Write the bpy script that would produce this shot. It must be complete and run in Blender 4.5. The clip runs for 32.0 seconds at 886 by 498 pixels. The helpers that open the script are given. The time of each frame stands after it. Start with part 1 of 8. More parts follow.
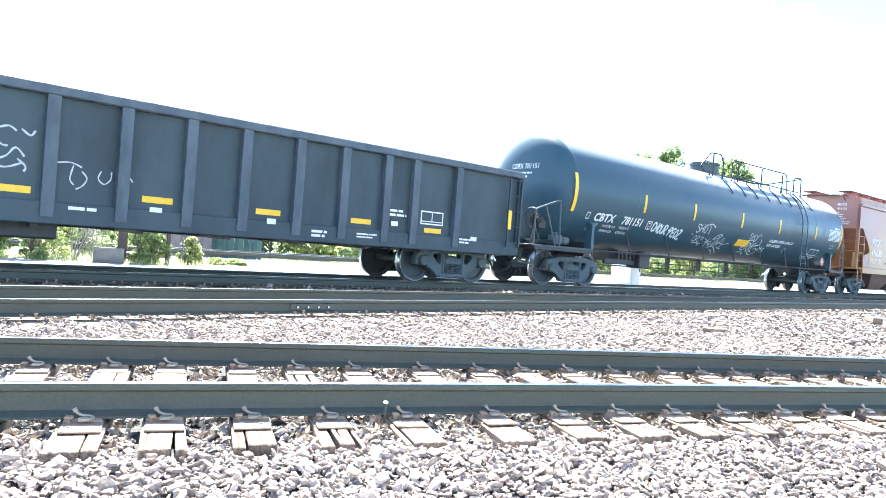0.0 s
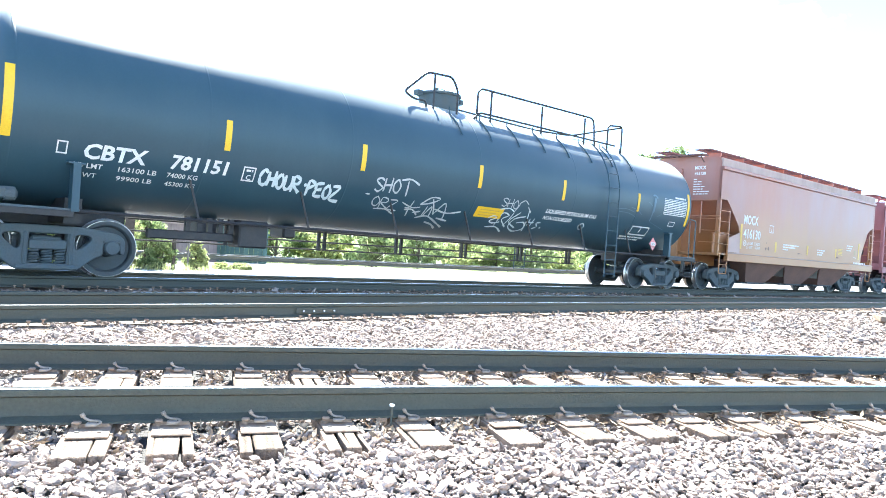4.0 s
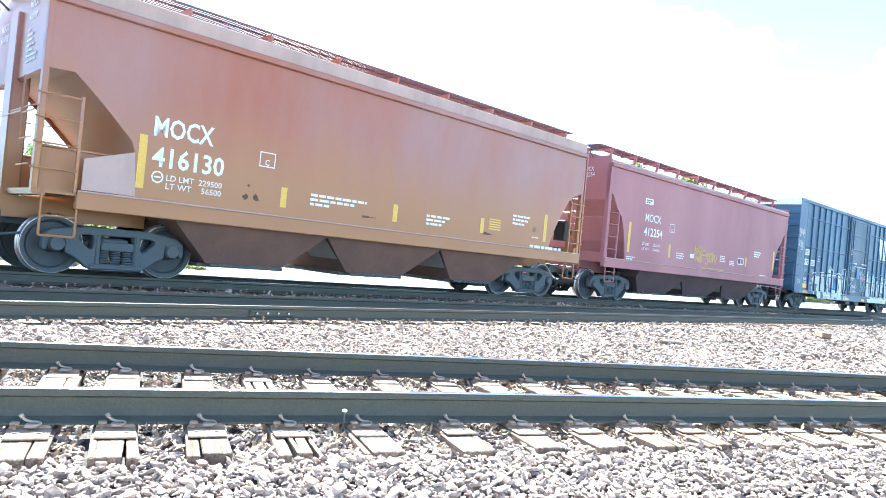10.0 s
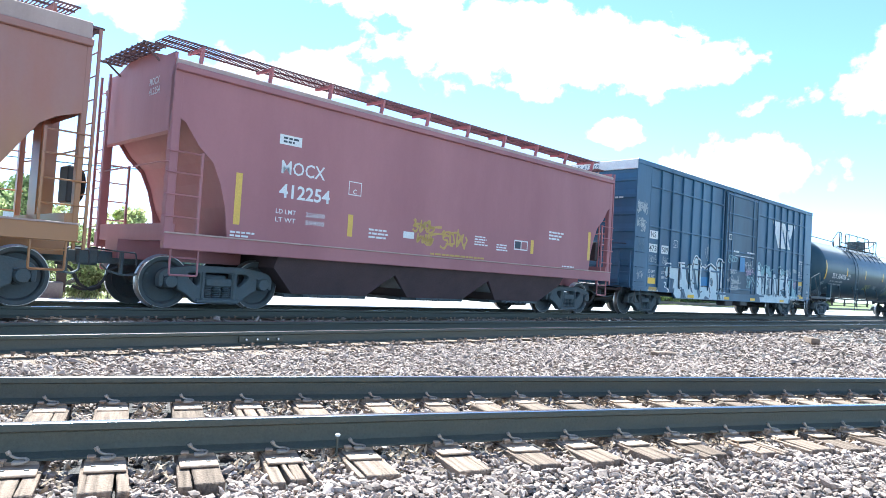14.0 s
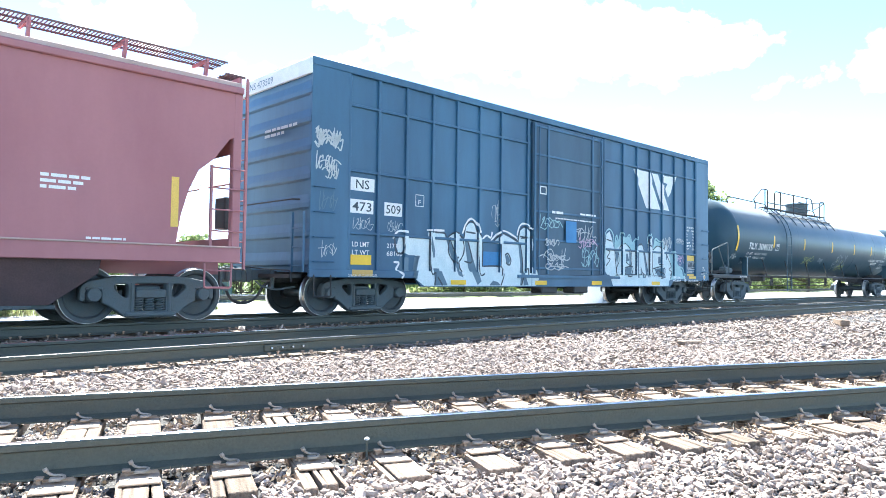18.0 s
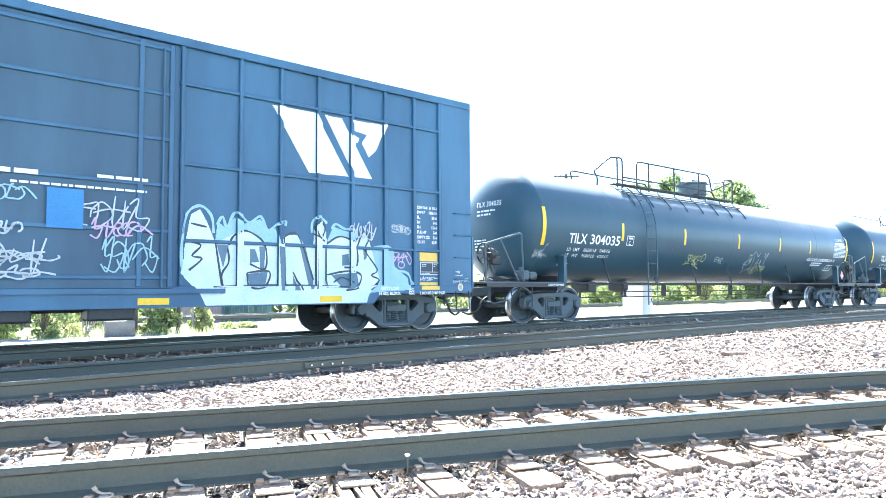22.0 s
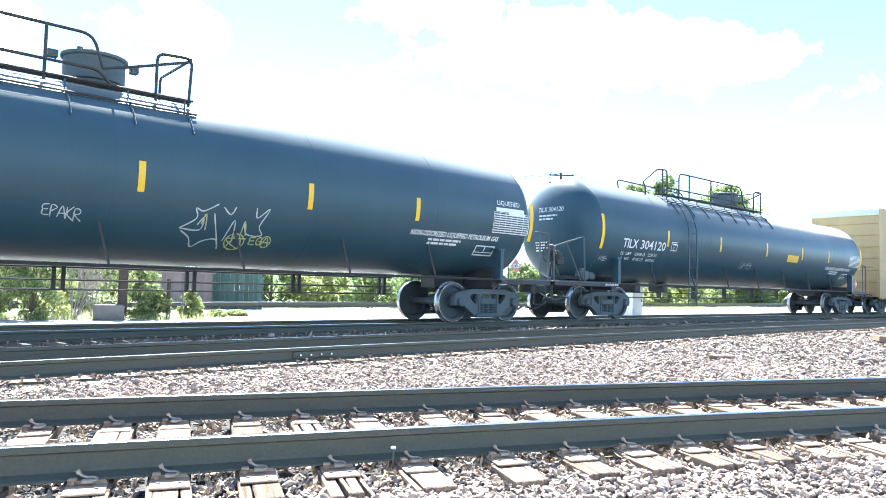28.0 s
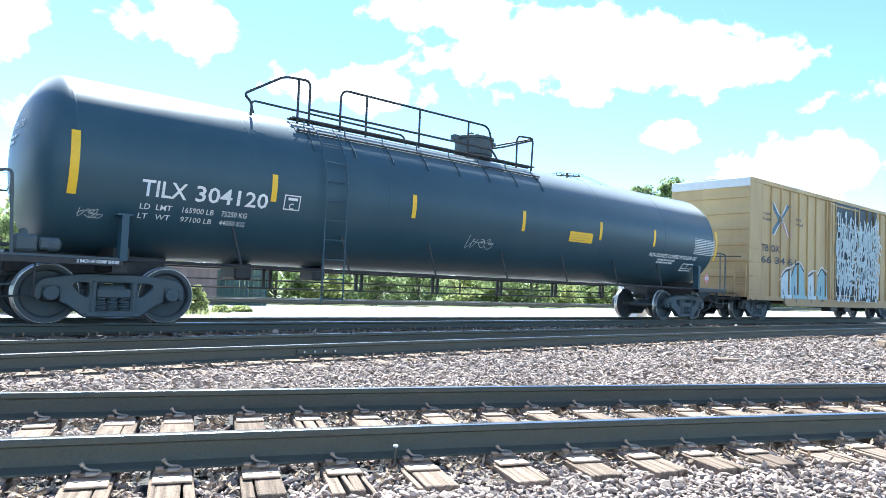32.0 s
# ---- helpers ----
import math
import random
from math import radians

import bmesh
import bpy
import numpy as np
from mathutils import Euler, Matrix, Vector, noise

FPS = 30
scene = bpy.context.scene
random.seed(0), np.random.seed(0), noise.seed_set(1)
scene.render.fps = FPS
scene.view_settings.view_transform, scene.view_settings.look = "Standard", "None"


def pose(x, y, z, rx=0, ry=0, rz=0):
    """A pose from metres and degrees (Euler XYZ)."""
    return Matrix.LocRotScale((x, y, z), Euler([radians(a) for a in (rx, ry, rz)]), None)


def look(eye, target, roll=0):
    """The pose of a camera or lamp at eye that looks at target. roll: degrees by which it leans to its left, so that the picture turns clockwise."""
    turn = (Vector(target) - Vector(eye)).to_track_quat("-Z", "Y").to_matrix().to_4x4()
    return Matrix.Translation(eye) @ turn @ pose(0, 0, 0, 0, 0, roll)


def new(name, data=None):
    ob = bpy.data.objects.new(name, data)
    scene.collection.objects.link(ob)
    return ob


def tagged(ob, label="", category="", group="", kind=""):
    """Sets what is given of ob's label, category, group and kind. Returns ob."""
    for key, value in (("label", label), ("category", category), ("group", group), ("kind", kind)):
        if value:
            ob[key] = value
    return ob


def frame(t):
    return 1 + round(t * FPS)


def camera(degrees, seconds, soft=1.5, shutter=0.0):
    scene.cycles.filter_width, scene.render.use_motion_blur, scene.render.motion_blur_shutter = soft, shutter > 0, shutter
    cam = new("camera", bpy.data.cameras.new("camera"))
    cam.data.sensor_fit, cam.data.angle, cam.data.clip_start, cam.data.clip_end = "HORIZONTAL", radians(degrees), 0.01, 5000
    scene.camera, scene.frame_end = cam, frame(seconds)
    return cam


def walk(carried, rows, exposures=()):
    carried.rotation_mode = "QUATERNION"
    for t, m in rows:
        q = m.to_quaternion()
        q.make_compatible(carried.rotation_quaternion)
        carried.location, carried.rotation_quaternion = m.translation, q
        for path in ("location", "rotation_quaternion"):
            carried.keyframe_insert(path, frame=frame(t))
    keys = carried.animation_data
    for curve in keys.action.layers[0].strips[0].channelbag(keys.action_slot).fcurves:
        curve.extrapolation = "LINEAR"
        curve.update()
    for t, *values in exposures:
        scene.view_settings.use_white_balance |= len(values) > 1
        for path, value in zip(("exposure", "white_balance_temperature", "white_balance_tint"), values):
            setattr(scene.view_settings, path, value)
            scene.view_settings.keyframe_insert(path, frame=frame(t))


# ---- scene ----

# heights: tie tops at 0, rail tops at RAIL
RAIL = 0.18
EYE = (0.0, 0.0, RAIL + 0.867)
cam = camera(64.9, 32.0, soft=0.6)
# seconds, yaw, pitch, roll of the hand-held camera
TURNS = [
    (0.0, -42.08, -0.29, -4.35), (0.5, -42.21, -0.67, -4.21), (1.0, -42.34, -0.79, -4.10), (1.5, -42.40, -0.38, -4.25),
    (2.0, -42.28, -0.14, -4.20), (2.5, -41.98, -0.17, -4.17), (3.0, -41.81, -0.32, -4.00), (3.5, -41.80, -0.17, -3.68),
    (5.5, -41.12, 0.11, -4.71), (6.0, -41.19, 0.31, -4.67), (6.5, -41.02, 0.24, -4.67), (7.0, -41.10, 0.40, -4.78),
    (7.5, -40.88, 0.40, -4.84), (8.0, -40.51, 0.75, -4.89), (8.5, -41.03, 1.01, -5.28), (9.0, -43.39, 0.96, -5.96),
    (9.5, -44.73, 0.21, -5.86), (10.0, -45.14, 0.69, -5.54), (10.5, -45.25, 0.93, -4.60), (11.0, -45.31, 1.16, -4.13),
    (11.5, -45.20, 1.15, -3.61), (12.0, -45.10, 1.39, -3.68), (12.5, -45.15, 1.61, -3.56), (13.0, -45.67, 1.23, -3.92),
    (13.5, -46.09, 1.62, -4.50), (14.0, -46.08, 2.33, -3.54), (14.5, -45.98, 2.44, -2.90), (16.5, -44.84, 2.35, -1.55),
    (17.0, -45.23, 1.94, -0.96), (17.5, -45.18, 2.51, -1.20), (18.0, -44.37, 2.26, -0.73), (18.5, -44.11, 2.42, -0.43),
    (19.0, -43.16, 2.69, -0.38), (19.5, -42.81, 2.57, 0.21), (20.0, -42.83, 2.58, 0.30), (20.5, -42.19, 2.83, 0.42),
    (21.0, -41.87, 3.16, 0.44), (21.5, -41.58, 3.24, 0.67), (22.0, -41.34, 3.46, 0.43), (22.5, -41.21, 3.27, 0.22),
    (23.0, -41.46, 2.96, 0.10), (23.5, -41.58, 2.47, -0.28), (24.0, -41.27, 2.30, -0.30), (24.5, -41.13, 2.39, -0.40),
    (25.0, -41.04, 2.61, -0.13), (25.5, -41.13, 2.59, -0.33), (27.5, -41.84, 2.98, -0.99), (28.0, -42.05, 3.01, -1.44),
    (28.5, -41.97, 3.03, -1.58), (29.0, -41.90, 3.08, -1.73), (29.5, -42.03, 2.84, -1.63), (30.0, -41.94, 2.64, -2.00),
    (30.5, -41.87, 2.66, -2.39), (31.0, -41.70, 2.93, -2.48), (31.5, -41.75, 2.97, -2.27), (32.0, -41.68, 2.91, -2.27)]
EXPOSURES = [(0.0, 2.59, 5950, 3), (3.5, 2.59, 5950, 3), (5.5, 2.57, 5950, 3), (7.0, 2.77, 5950, 3), (8.0, 2.82, 5950, 3), (9.0, 2.52, 5950, 3), (10.0, 2.52, 5950, 3), (11.0, 2.79, 5950, 3),
             (12.0, 2.79, 5950, 3), (12.5, 2.69, 5950, 3), (13.0, 2.22, 5950, 3), (13.5, 1.79, 5650, 2), (14.0, 1.69, 5650, 2), (14.5, 2.42, 5950, 3), (16.5, 2.87, 5950, 3), (17.0, 2.87, 5950, 3),
             (17.5, 2.82, 5950, 3), (18.0, 2.22, 5950, 3), (18.5, 1.85, 5950, 3), (19.0, 1.85, 5950, 3), (19.5, 2.12, 5950, 3), (20.0, 2.67, 5950, 3), (21.0, 2.82, 5950, 3), (23.0, 2.87, 5950, 3),
             (23.5, 2.64, 5950, 3), (24.0, 2.12, 5950, 3), (24.5, 1.74, 5650, 2), (25.5, 1.66, 5650, 2), (27.5, 1.76, 5650, 2), (28.0, 2.24, 5950, 3), (28.5, 2.85, 5950, 3), (30.5, 2.85, 5950, 3),
             (31.0, 1.94, 5950, 3), (31.5, 1.64, 5650, 2), (32.0, 1.64, 5650, 2)]
walk(cam, [(t, pose(*EYE, 90 + p, r, y)) for t, y, p, r in TURNS], EXPOSURES)

# ---- world and sun ----
SUN_AZ, SUN_EL = 22.0, 54.0      # azimuth from +y towards +x, elevation
world = bpy.data.worlds.new("world")
scene.world = world
world.use_nodes = True
wn = world.node_tree
sky = wn.nodes.new("ShaderNodeTexSky")
sky.sky_type, sky.sun_disc = "NISHITA", False
sky.sun_elevation, sky.sun_rotation = radians(SUN_EL), radians(SUN_AZ)
sky.air_density, sky.dust_density, sky.ozone_density = 0.6, 0.05, 1.5
wn.nodes["Background"].inputs["Strength"].default_value = 0.125
wn.links.new(sky.outputs["Color"], wn.nodes["Background"].inputs["Color"])
sun_data = bpy.data.lights.new("sun", "SUN")
sun_data.energy, sun_data.angle, sun_data.color = 5.0, radians(0.53), (1.0, 0.95, 0.88)
sun = new("sun", sun_data)
sun.matrix_world = look((0, 0, 50), (-math.sin(radians(SUN_AZ)) * math.cos(radians(SUN_EL)), -math.cos(radians(SUN_AZ)) * math.cos(radians(SUN_EL)), 50 - math.sin(radians(SUN_EL))))

# ---- materials ----
def material(name, base, second=None, rough=0.6, metal=0.0, scale=3.0, fine=40.0, bump=0.1, amount=0.5, spec=0.5, stretch=(1, 1, 1), island=0.0, objvar=0.0, coat=0.0, grain=0.5):
    """Principled surface: two-scale colour variation and fine relief in the object's own space."""
    m = bpy.data.materials.new(name)
    m.use_nodes = True
    t = m.node_tree
    bs = t.nodes["Principled BSDF"]
    co = t.nodes.new("ShaderNodeTexCoord")
    mp = t.nodes.new("ShaderNodeMapping")
    mp.inputs["Scale"].default_value = stretch
    t.links.new(co.outputs["Object"], mp.inputs["Vector"])
    n1 = t.nodes.new("ShaderNodeTexNoise")
    n1.inputs["Scale"].default_value, n1.inputs["Detail"].default_value, n1.inputs["Roughness"].default_value = scale, 6, 0.62
    n2 = t.nodes.new("ShaderNodeTexNoise")
    n2.inputs["Scale"].default_value, n2.inputs["Detail"].default_value = fine, 3
    t.links.new(mp.outputs["Vector"], n1.inputs["Vector"])
    t.links.new(co.outputs["Object"], n2.inputs["Vector"])
    ramp = t.nodes.new("ShaderNodeMapRange")
    ramp.inputs["From Min"].default_value, ramp.inputs["From Max"].default_value = 0.38, 0.68
    ramp.inputs["To Max"].default_value = amount
    t.links.new(n1.outputs["Fac"], ramp.inputs["Value"])
    mix = t.nodes.new("ShaderNodeMix")
    mix.data_type = "RGBA"
    second = second or tuple(c * 0.6 for c in base)
    mix.inputs["A"].default_value, mix.inputs["B"].default_value = (*base, 1), (*second, 1)
    t.links.new(ramp.outputs["Result"], mix.inputs["Factor"])
    hsv = t.nodes.new("ShaderNodeHueSaturation")
    t.links.new(mix.outputs["Result"], hsv.inputs["Color"])
    val = t.nodes.new("ShaderNodeMath")
    val.operation = "MULTIPLY_ADD"
    val.inputs[1].default_value, val.inputs[2].default_value = grain, 1 - grain / 2
    t.links.new(n2.outputs["Fac"], val.inputs[0])
    last = val
    if island or objvar:
        src = t.nodes.new("ShaderNodeNewGeometry" if island else "ShaderNodeObjectInfo")
        v2 = t.nodes.new("ShaderNodeMath")
        v2.operation = "MULTIPLY_ADD"
        k = island or objvar
        v2.inputs[1].default_value, v2.inputs[2].default_value = k, 1 - k / 2
        t.links.new(src.outputs["Random Per Island" if island else "Random"], v2.inputs[0])
        v3 = t.nodes.new("ShaderNodeMath")
        v3.operation = "MULTIPLY"
        t.links.new(v2.outputs[0], v3.inputs[0])
        t.links.new(val.outputs[0], v3.inputs[1])
        last = v3
    t.links.new(last.outputs[0], hsv.inputs["Value"])
    t.links.new(hsv.outputs["Color"], bs.inputs["Base Color"])
    rr = t.nodes.new("ShaderNodeMapRange")
    rr.inputs["To Min"].default_value, rr.inputs["To Max"].default_value = max(0.05, rough - 0.12), min(1, rough + 0.12)
    t.links.new(n1.outputs["Fac"], rr.inputs["Value"])
    t.links.new(rr.outputs["Result"], bs.inputs["Roughness"])
    bs.inputs["Metallic"].default_value = metal
    bs.inputs["Specular IOR Level"].default_value = spec
    bs.inputs["Coat Weight"].default_value = coat
    if bump:
        bp = t.nodes.new("ShaderNodeBump")
        bp.inputs["Strength"].default_value, bp.inputs["Distance"].default_value = bump, 0.02
        t.links.new(n2.outputs["Fac"], bp.inputs["Height"])
        t.links.new(bp.outputs["Normal"], bs.inputs["Normal"])
    return m

M_STONE = material("ballast_stone", (0.40, 0.325, 0.275), (0.205, 0.157, 0.127), 0.9, scale=1.2, fine=60, bump=0.3, island=0.85, spec=0.2)
M_STONE_ONE = material("ballast_stone_single", (0.40, 0.325, 0.275), (0.205, 0.157, 0.127), 0.9, scale=8, fine=60, bump=0.3, objvar=0.85, spec=0.2)
# far darker than the stones: shade in their gaps is put into this colour
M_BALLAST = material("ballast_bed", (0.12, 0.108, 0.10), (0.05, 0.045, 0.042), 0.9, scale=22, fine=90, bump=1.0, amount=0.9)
M_ROAD = material("pale_gravel", (0.46, 0.44, 0.42), (0.34, 0.32, 0.30), 0.9, scale=0.6, fine=30, bump=0.6)
M_GRASS_G = material("grass_ground", (0.12, 0.16, 0.045), (0.20, 0.19, 0.10), 0.95, scale=0.5, fine=25, bump=0.8)
M_RAIL = material("rail_side", (0.068, 0.076, 0.060), (0.090, 0.080, 0.058), 0.7, 0.0, scale=2.5, fine=60, bump=0.25, stretch=(0.3, 1, 3))
M_RAILTOP = material("rail_top", (0.62, 0.61, 0.6), (0.45, 0.42, 0.4), 0.22, 1.0, scale=3, fine=90, bump=0.03, stretch=(0.2, 6, 1))
M_TIE = material("tie_wood", (0.31, 0.23, 0.17), (0.12, 0.09, 0.068), 0.9, scale=4, fine=70, bump=0.6, amount=0.9, stretch=(9, 0.5, 4), objvar=0.5, spec=0.2)
M_PLATE = material("tie_plate", (0.40, 0.285, 0.20), (0.24, 0.155, 0.10), 0.8, 0.0, scale=9, fine=80, bump=0.3, objvar=0.3)
M_CLIP = material("clip_steel", (0.46, 0.38, 0.30), (0.28, 0.19, 0.13), 0.6, 0.1, scale=12, fine=80, bump=0.2, objvar=0.4)
M_BLACK = material("tank_paint", (0.037, 0.076, 0.101), (0.051, 0.094, 0.119), 0.36, scale=0.9, fine=25, bump=0.0, amount=0.6, stretch=(1, 1, 0.25), spec=0.3, grain=0.1)
def sky_glare(mat, z0, z1, weight):
    """Sky glare put into the paint as pale sheen on a tank's upper part, uneven at its edge."""
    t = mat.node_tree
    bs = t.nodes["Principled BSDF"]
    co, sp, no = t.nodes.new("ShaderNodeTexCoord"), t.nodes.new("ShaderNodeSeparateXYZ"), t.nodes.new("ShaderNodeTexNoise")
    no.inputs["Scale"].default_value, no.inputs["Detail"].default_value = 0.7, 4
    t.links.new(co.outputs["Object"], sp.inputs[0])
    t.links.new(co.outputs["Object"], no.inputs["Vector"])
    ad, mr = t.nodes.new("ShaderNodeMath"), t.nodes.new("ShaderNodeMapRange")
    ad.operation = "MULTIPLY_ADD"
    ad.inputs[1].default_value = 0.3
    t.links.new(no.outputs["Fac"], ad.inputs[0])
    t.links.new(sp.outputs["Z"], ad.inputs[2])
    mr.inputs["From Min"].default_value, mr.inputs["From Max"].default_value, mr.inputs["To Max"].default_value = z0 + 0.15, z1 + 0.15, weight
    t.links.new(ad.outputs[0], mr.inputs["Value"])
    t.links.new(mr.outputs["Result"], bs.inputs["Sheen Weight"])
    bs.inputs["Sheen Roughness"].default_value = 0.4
# glare along the tank tops, painted in by height
sky_glare(M_BLACK, 2.9, 4.1, 0.55)
M_TRUCK = material("truck_steel", (0.082, 0.108, 0.118), (0.11, 0.106, 0.098), 0.75, scale=4, fine=50, bump=0.3)
M_WHEEL = material("wheel_steel", (0.060, 0.076, 0.083), (0.088, 0.080, 0.072), 0.6, 0.2, scale=5, fine=60, bump=0.15)
M_TREAD = material("wheel_tread", (0.5, 0.5, 0.5), (0.35, 0.33, 0.32), 0.3, 0.9, scale=6, fine=60, bump=0.03)
M_PIPE = material("black_pipe", (0.025, 0.025, 0.026), (0.06, 0.05, 0.045), 0.55, scale=8, fine=50, bump=0.05)
M_BLUE = material("boxcar_blue", (0.046, 0.132, 0.222), (0.030, 0.080, 0.142), 0.45, scale=0.7, fine=30, bump=0.0, amount=0.9, stretch=(1, 1, 0.22), grain=0.12)
M_DOOR = material("boxcar_door_blue", (0.044, 0.098, 0.150), (0.028, 0.060, 0.098), 0.5, scale=0.9, fine=30, bump=0.0, amount=0.9, stretch=(1, 1, 0.22), grain=0.12)
M_NAVY = material("gondola_paint", (0.043, 0.067, 0.080), (0.025, 0.037, 0.046), 0.6, scale=1.1, fine=30, bump=0.0, amount=0.9, stretch=(1, 1, 0.35), grain=0.15)
# second tone: cloudy lavender reflections painted into the hopper's mottling
M_RUST = material("hopper_rust_orange", (0.36, 0.115, 0.060), (0.35, 0.19, 0.165), 0.36, scale=0.38, fine=18, bump=0.0, amount=1.0, stretch=(0.9, 1, 0.3), grain=0.08)
M_MAROON = material("hopper_maroon", (0.40, 0.170, 0.175), (0.315, 0.125, 0.135), 0.55, scale=0.5, fine=18, bump=0.0, amount=0.9, stretch=(0.9, 1, 0.3), grain=0.08)
M_YBOX = material("boxcar_yellow", (0.60, 0.43, 0.20), (0.44, 0.30, 0.15), 0.6, scale=0.8, fine=30, bump=0.0, amount=0.9, stretch=(1, 1, 0.25), grain=0.12)
# lighter copy of the gondola paint, for light on the proud posts
M_POST = material("gondola_paint_lit", (0.088, 0.110, 0.132), (0.050, 0.066, 0.086), 0.6, scale=3, fine=30, bump=0.0, amount=0.9, stretch=(1, 1, 0.4), grain=0.15)
M_ROOF = material("galvanised_roof", (0.55, 0.55, 0.54), (0.4, 0.38, 0.36), 0.5, 0.3, scale=2, fine=30, bump=0.05)
M_WHITE = material("white_paint", (0.78, 0.78, 0.76), (0.62, 0.61, 0.58), 0.6, scale=5, fine=60, bump=0.02)
M_YELLOW = material("reflective_yellow", (0.85, 0.52, 0.02), (0.75, 0.44, 0.02), 0.4, scale=6, fine=60, bump=0.02)
def leafy(name, base, second):
    """Leaves: diffuse with light coming through from behind."""
    m = material(name, base, second, 0.6, scale=0.8, fine=20, bump=0, island=0.9)
    t = m.node_tree
    bs, out = t.nodes["Principled BSDF"], t.nodes["Material Output"]
    tr = t.nodes.new("ShaderNodeBsdfTranslucent")
    mx = t.nodes.new("ShaderNodeMixShader")
    mx.inputs["Fac"].default_value = 0.55
    t.links.new(bs.inputs["Base Color"].links[0].from_socket, tr.inputs["Color"])
    t.links.new(bs.outputs[0], mx.inputs[1])
    t.links.new(tr.outputs[0], mx.inputs[2])
    t.links.new(mx.outputs[0], out.inputs["Surface"])
    return m
M_LEAF = leafy("leaf_green", (0.29, 0.35, 0.15), (0.19, 0.26, 0.11))
M_LEAF2 = leafy("leaf_yellow_green", (0.46, 0.49, 0.22), (0.33, 0.38, 0.16))
M_BARK = material("bark", (0.16, 0.13, 0.10), (0.09, 0.07, 0.055), 0.9, scale=6, fine=40, bump=0.6)
M_POLE = material("pole_wood", (0.085, 0.07, 0.06), (0.055, 0.045, 0.038), 0.9, scale=4, fine=40, bump=0.4)
M_BOX = material("pale_box_paint", (0.70, 0.70, 0.69), (0.55, 0.55, 0.53), 0.6, scale=3, fine=40, bump=0.05)

M_TEAL = material("pale_teal_spray", (0.34, 0.52, 0.54), (0.26, 0.42, 0.47), 0.6, scale=3, fine=40, bump=0.02)
M_PALE = material("pale_spray", (0.66, 0.72, 0.72), (0.50, 0.62, 0.63), 0.6, scale=2, fine=40, bump=0.02, amount=0.8)
M_INK = material("dark_spray", (0.04, 0.055, 0.07), (0.06, 0.08, 0.1), 0.6, scale=6, fine=50, bump=0.02)
M_GREYBLUE = material("grey_blue_spray", (0.12, 0.19, 0.24), (0.09, 0.14, 0.19), 0.6, scale=4, fine=50, bump=0.02)
M_TAG = material("thin_white_spray", (0.52, 0.55, 0.55), (0.38, 0.42, 0.43), 0.6, scale=6, fine=50, bump=0.02)
M_TAGY = material("yellow_green_spray", (0.50, 0.52, 0.20), (0.38, 0.4, 0.16), 0.6, scale=6, fine=50, bump=0.02)
M_GOLD = material("gold_spray", (0.55, 0.36, 0.10), (0.45, 0.3, 0.1), 0.6, scale=6, fine=50, bump=0.02)
M_FADED = material("faded_yellow", (0.75, 0.50, 0.10), (0.65, 0.42, 0.10), 0.6, scale=6, fine=50, bump=0.02)
M_REDP = material("placard_red", (0.62, 0.20, 0.19), (0.66, 0.36, 0.34), 0.5, scale=6, fine=50, bump=0.02)
M_BLUEP = material("bright_blue_patch", (0.04, 0.20, 0.42), (0.035, 0.16, 0.34), 0.5, scale=4, fine=40, bump=0.02)
M_PINK = material("pink_spray", (0.55, 0.40, 0.52), (0.45, 0.3, 0.42), 0.6, scale=6, fine=50, bump=0.02)
M_RUSTP = material("rust_patch", (0.10, 0.055, 0.035), (0.2, 0.09, 0.05), 0.8, scale=8, fine=60, bump=0.1)
M_PLANK = material("grey_planks", (0.27, 0.225, 0.215), (0.19, 0.155, 0.15), 0.9, scale=3, fine=40, bump=0.4, stretch=(6, 6, 0.5), objvar=0.4)
M_REDFADE = material("faded_red", (0.46, 0.27, 0.21), (0.38, 0.24, 0.18), 0.7, scale=4, fine=40, bump=0.0, grain=0.15)
# edge highlight and sun on the hopper's lips, put into a pale dusty tone
M_LIP = material("pale_trim", (0.50, 0.36, 0.31), (0.38, 0.27, 0.23), 0.7, scale=1.5, fine=30, bump=0.0, amount=0.9, stretch=(1, 1, 0.3), grain=0.1)
M_LITTER = material("dead_leaves", (0.38, 0.28, 0.185), (0.17, 0.115, 0.075), 0.9, scale=3, fine=40, bump=0.2, island=0.8)
M_GREENP = material("faded_green_boards", (0.075, 0.135, 0.12), (0.05, 0.10, 0.085), 0.8, scale=2, fine=30, bump=0.2, stretch=(4, 4, 0.4), objvar=0.4)
M_TWIG = material("dry_twigs", (0.36, 0.33, 0.30), (0.24, 0.21, 0.19), 0.9, scale=5, fine=40, bump=0.2)
M_CONC = material("concrete", (0.20, 0.19, 0.18), (0.13, 0.12, 0.115), 0.9, scale=4, fine=50, bump=0.3)

M_BOARD = material("weathered_grating", (0.17, 0.095, 0.09), (0.11, 0.07, 0.068), 0.7, scale=5, fine=40, bump=0.1)
# discharge bays, darker than the side sheets above them
M_BAY_DARK = material("dark_hopper_underside", (0.105, 0.068, 0.07), (0.06, 0.048, 0.05), 0.8, scale=1.5, fine=40, bump=0.2)
M_BAY_BROWN = material("brown_hopper_underside", (0.21, 0.115, 0.085), (0.11, 0.075, 0.065), 0.8, scale=1.5, fine=40, bump=0.2)

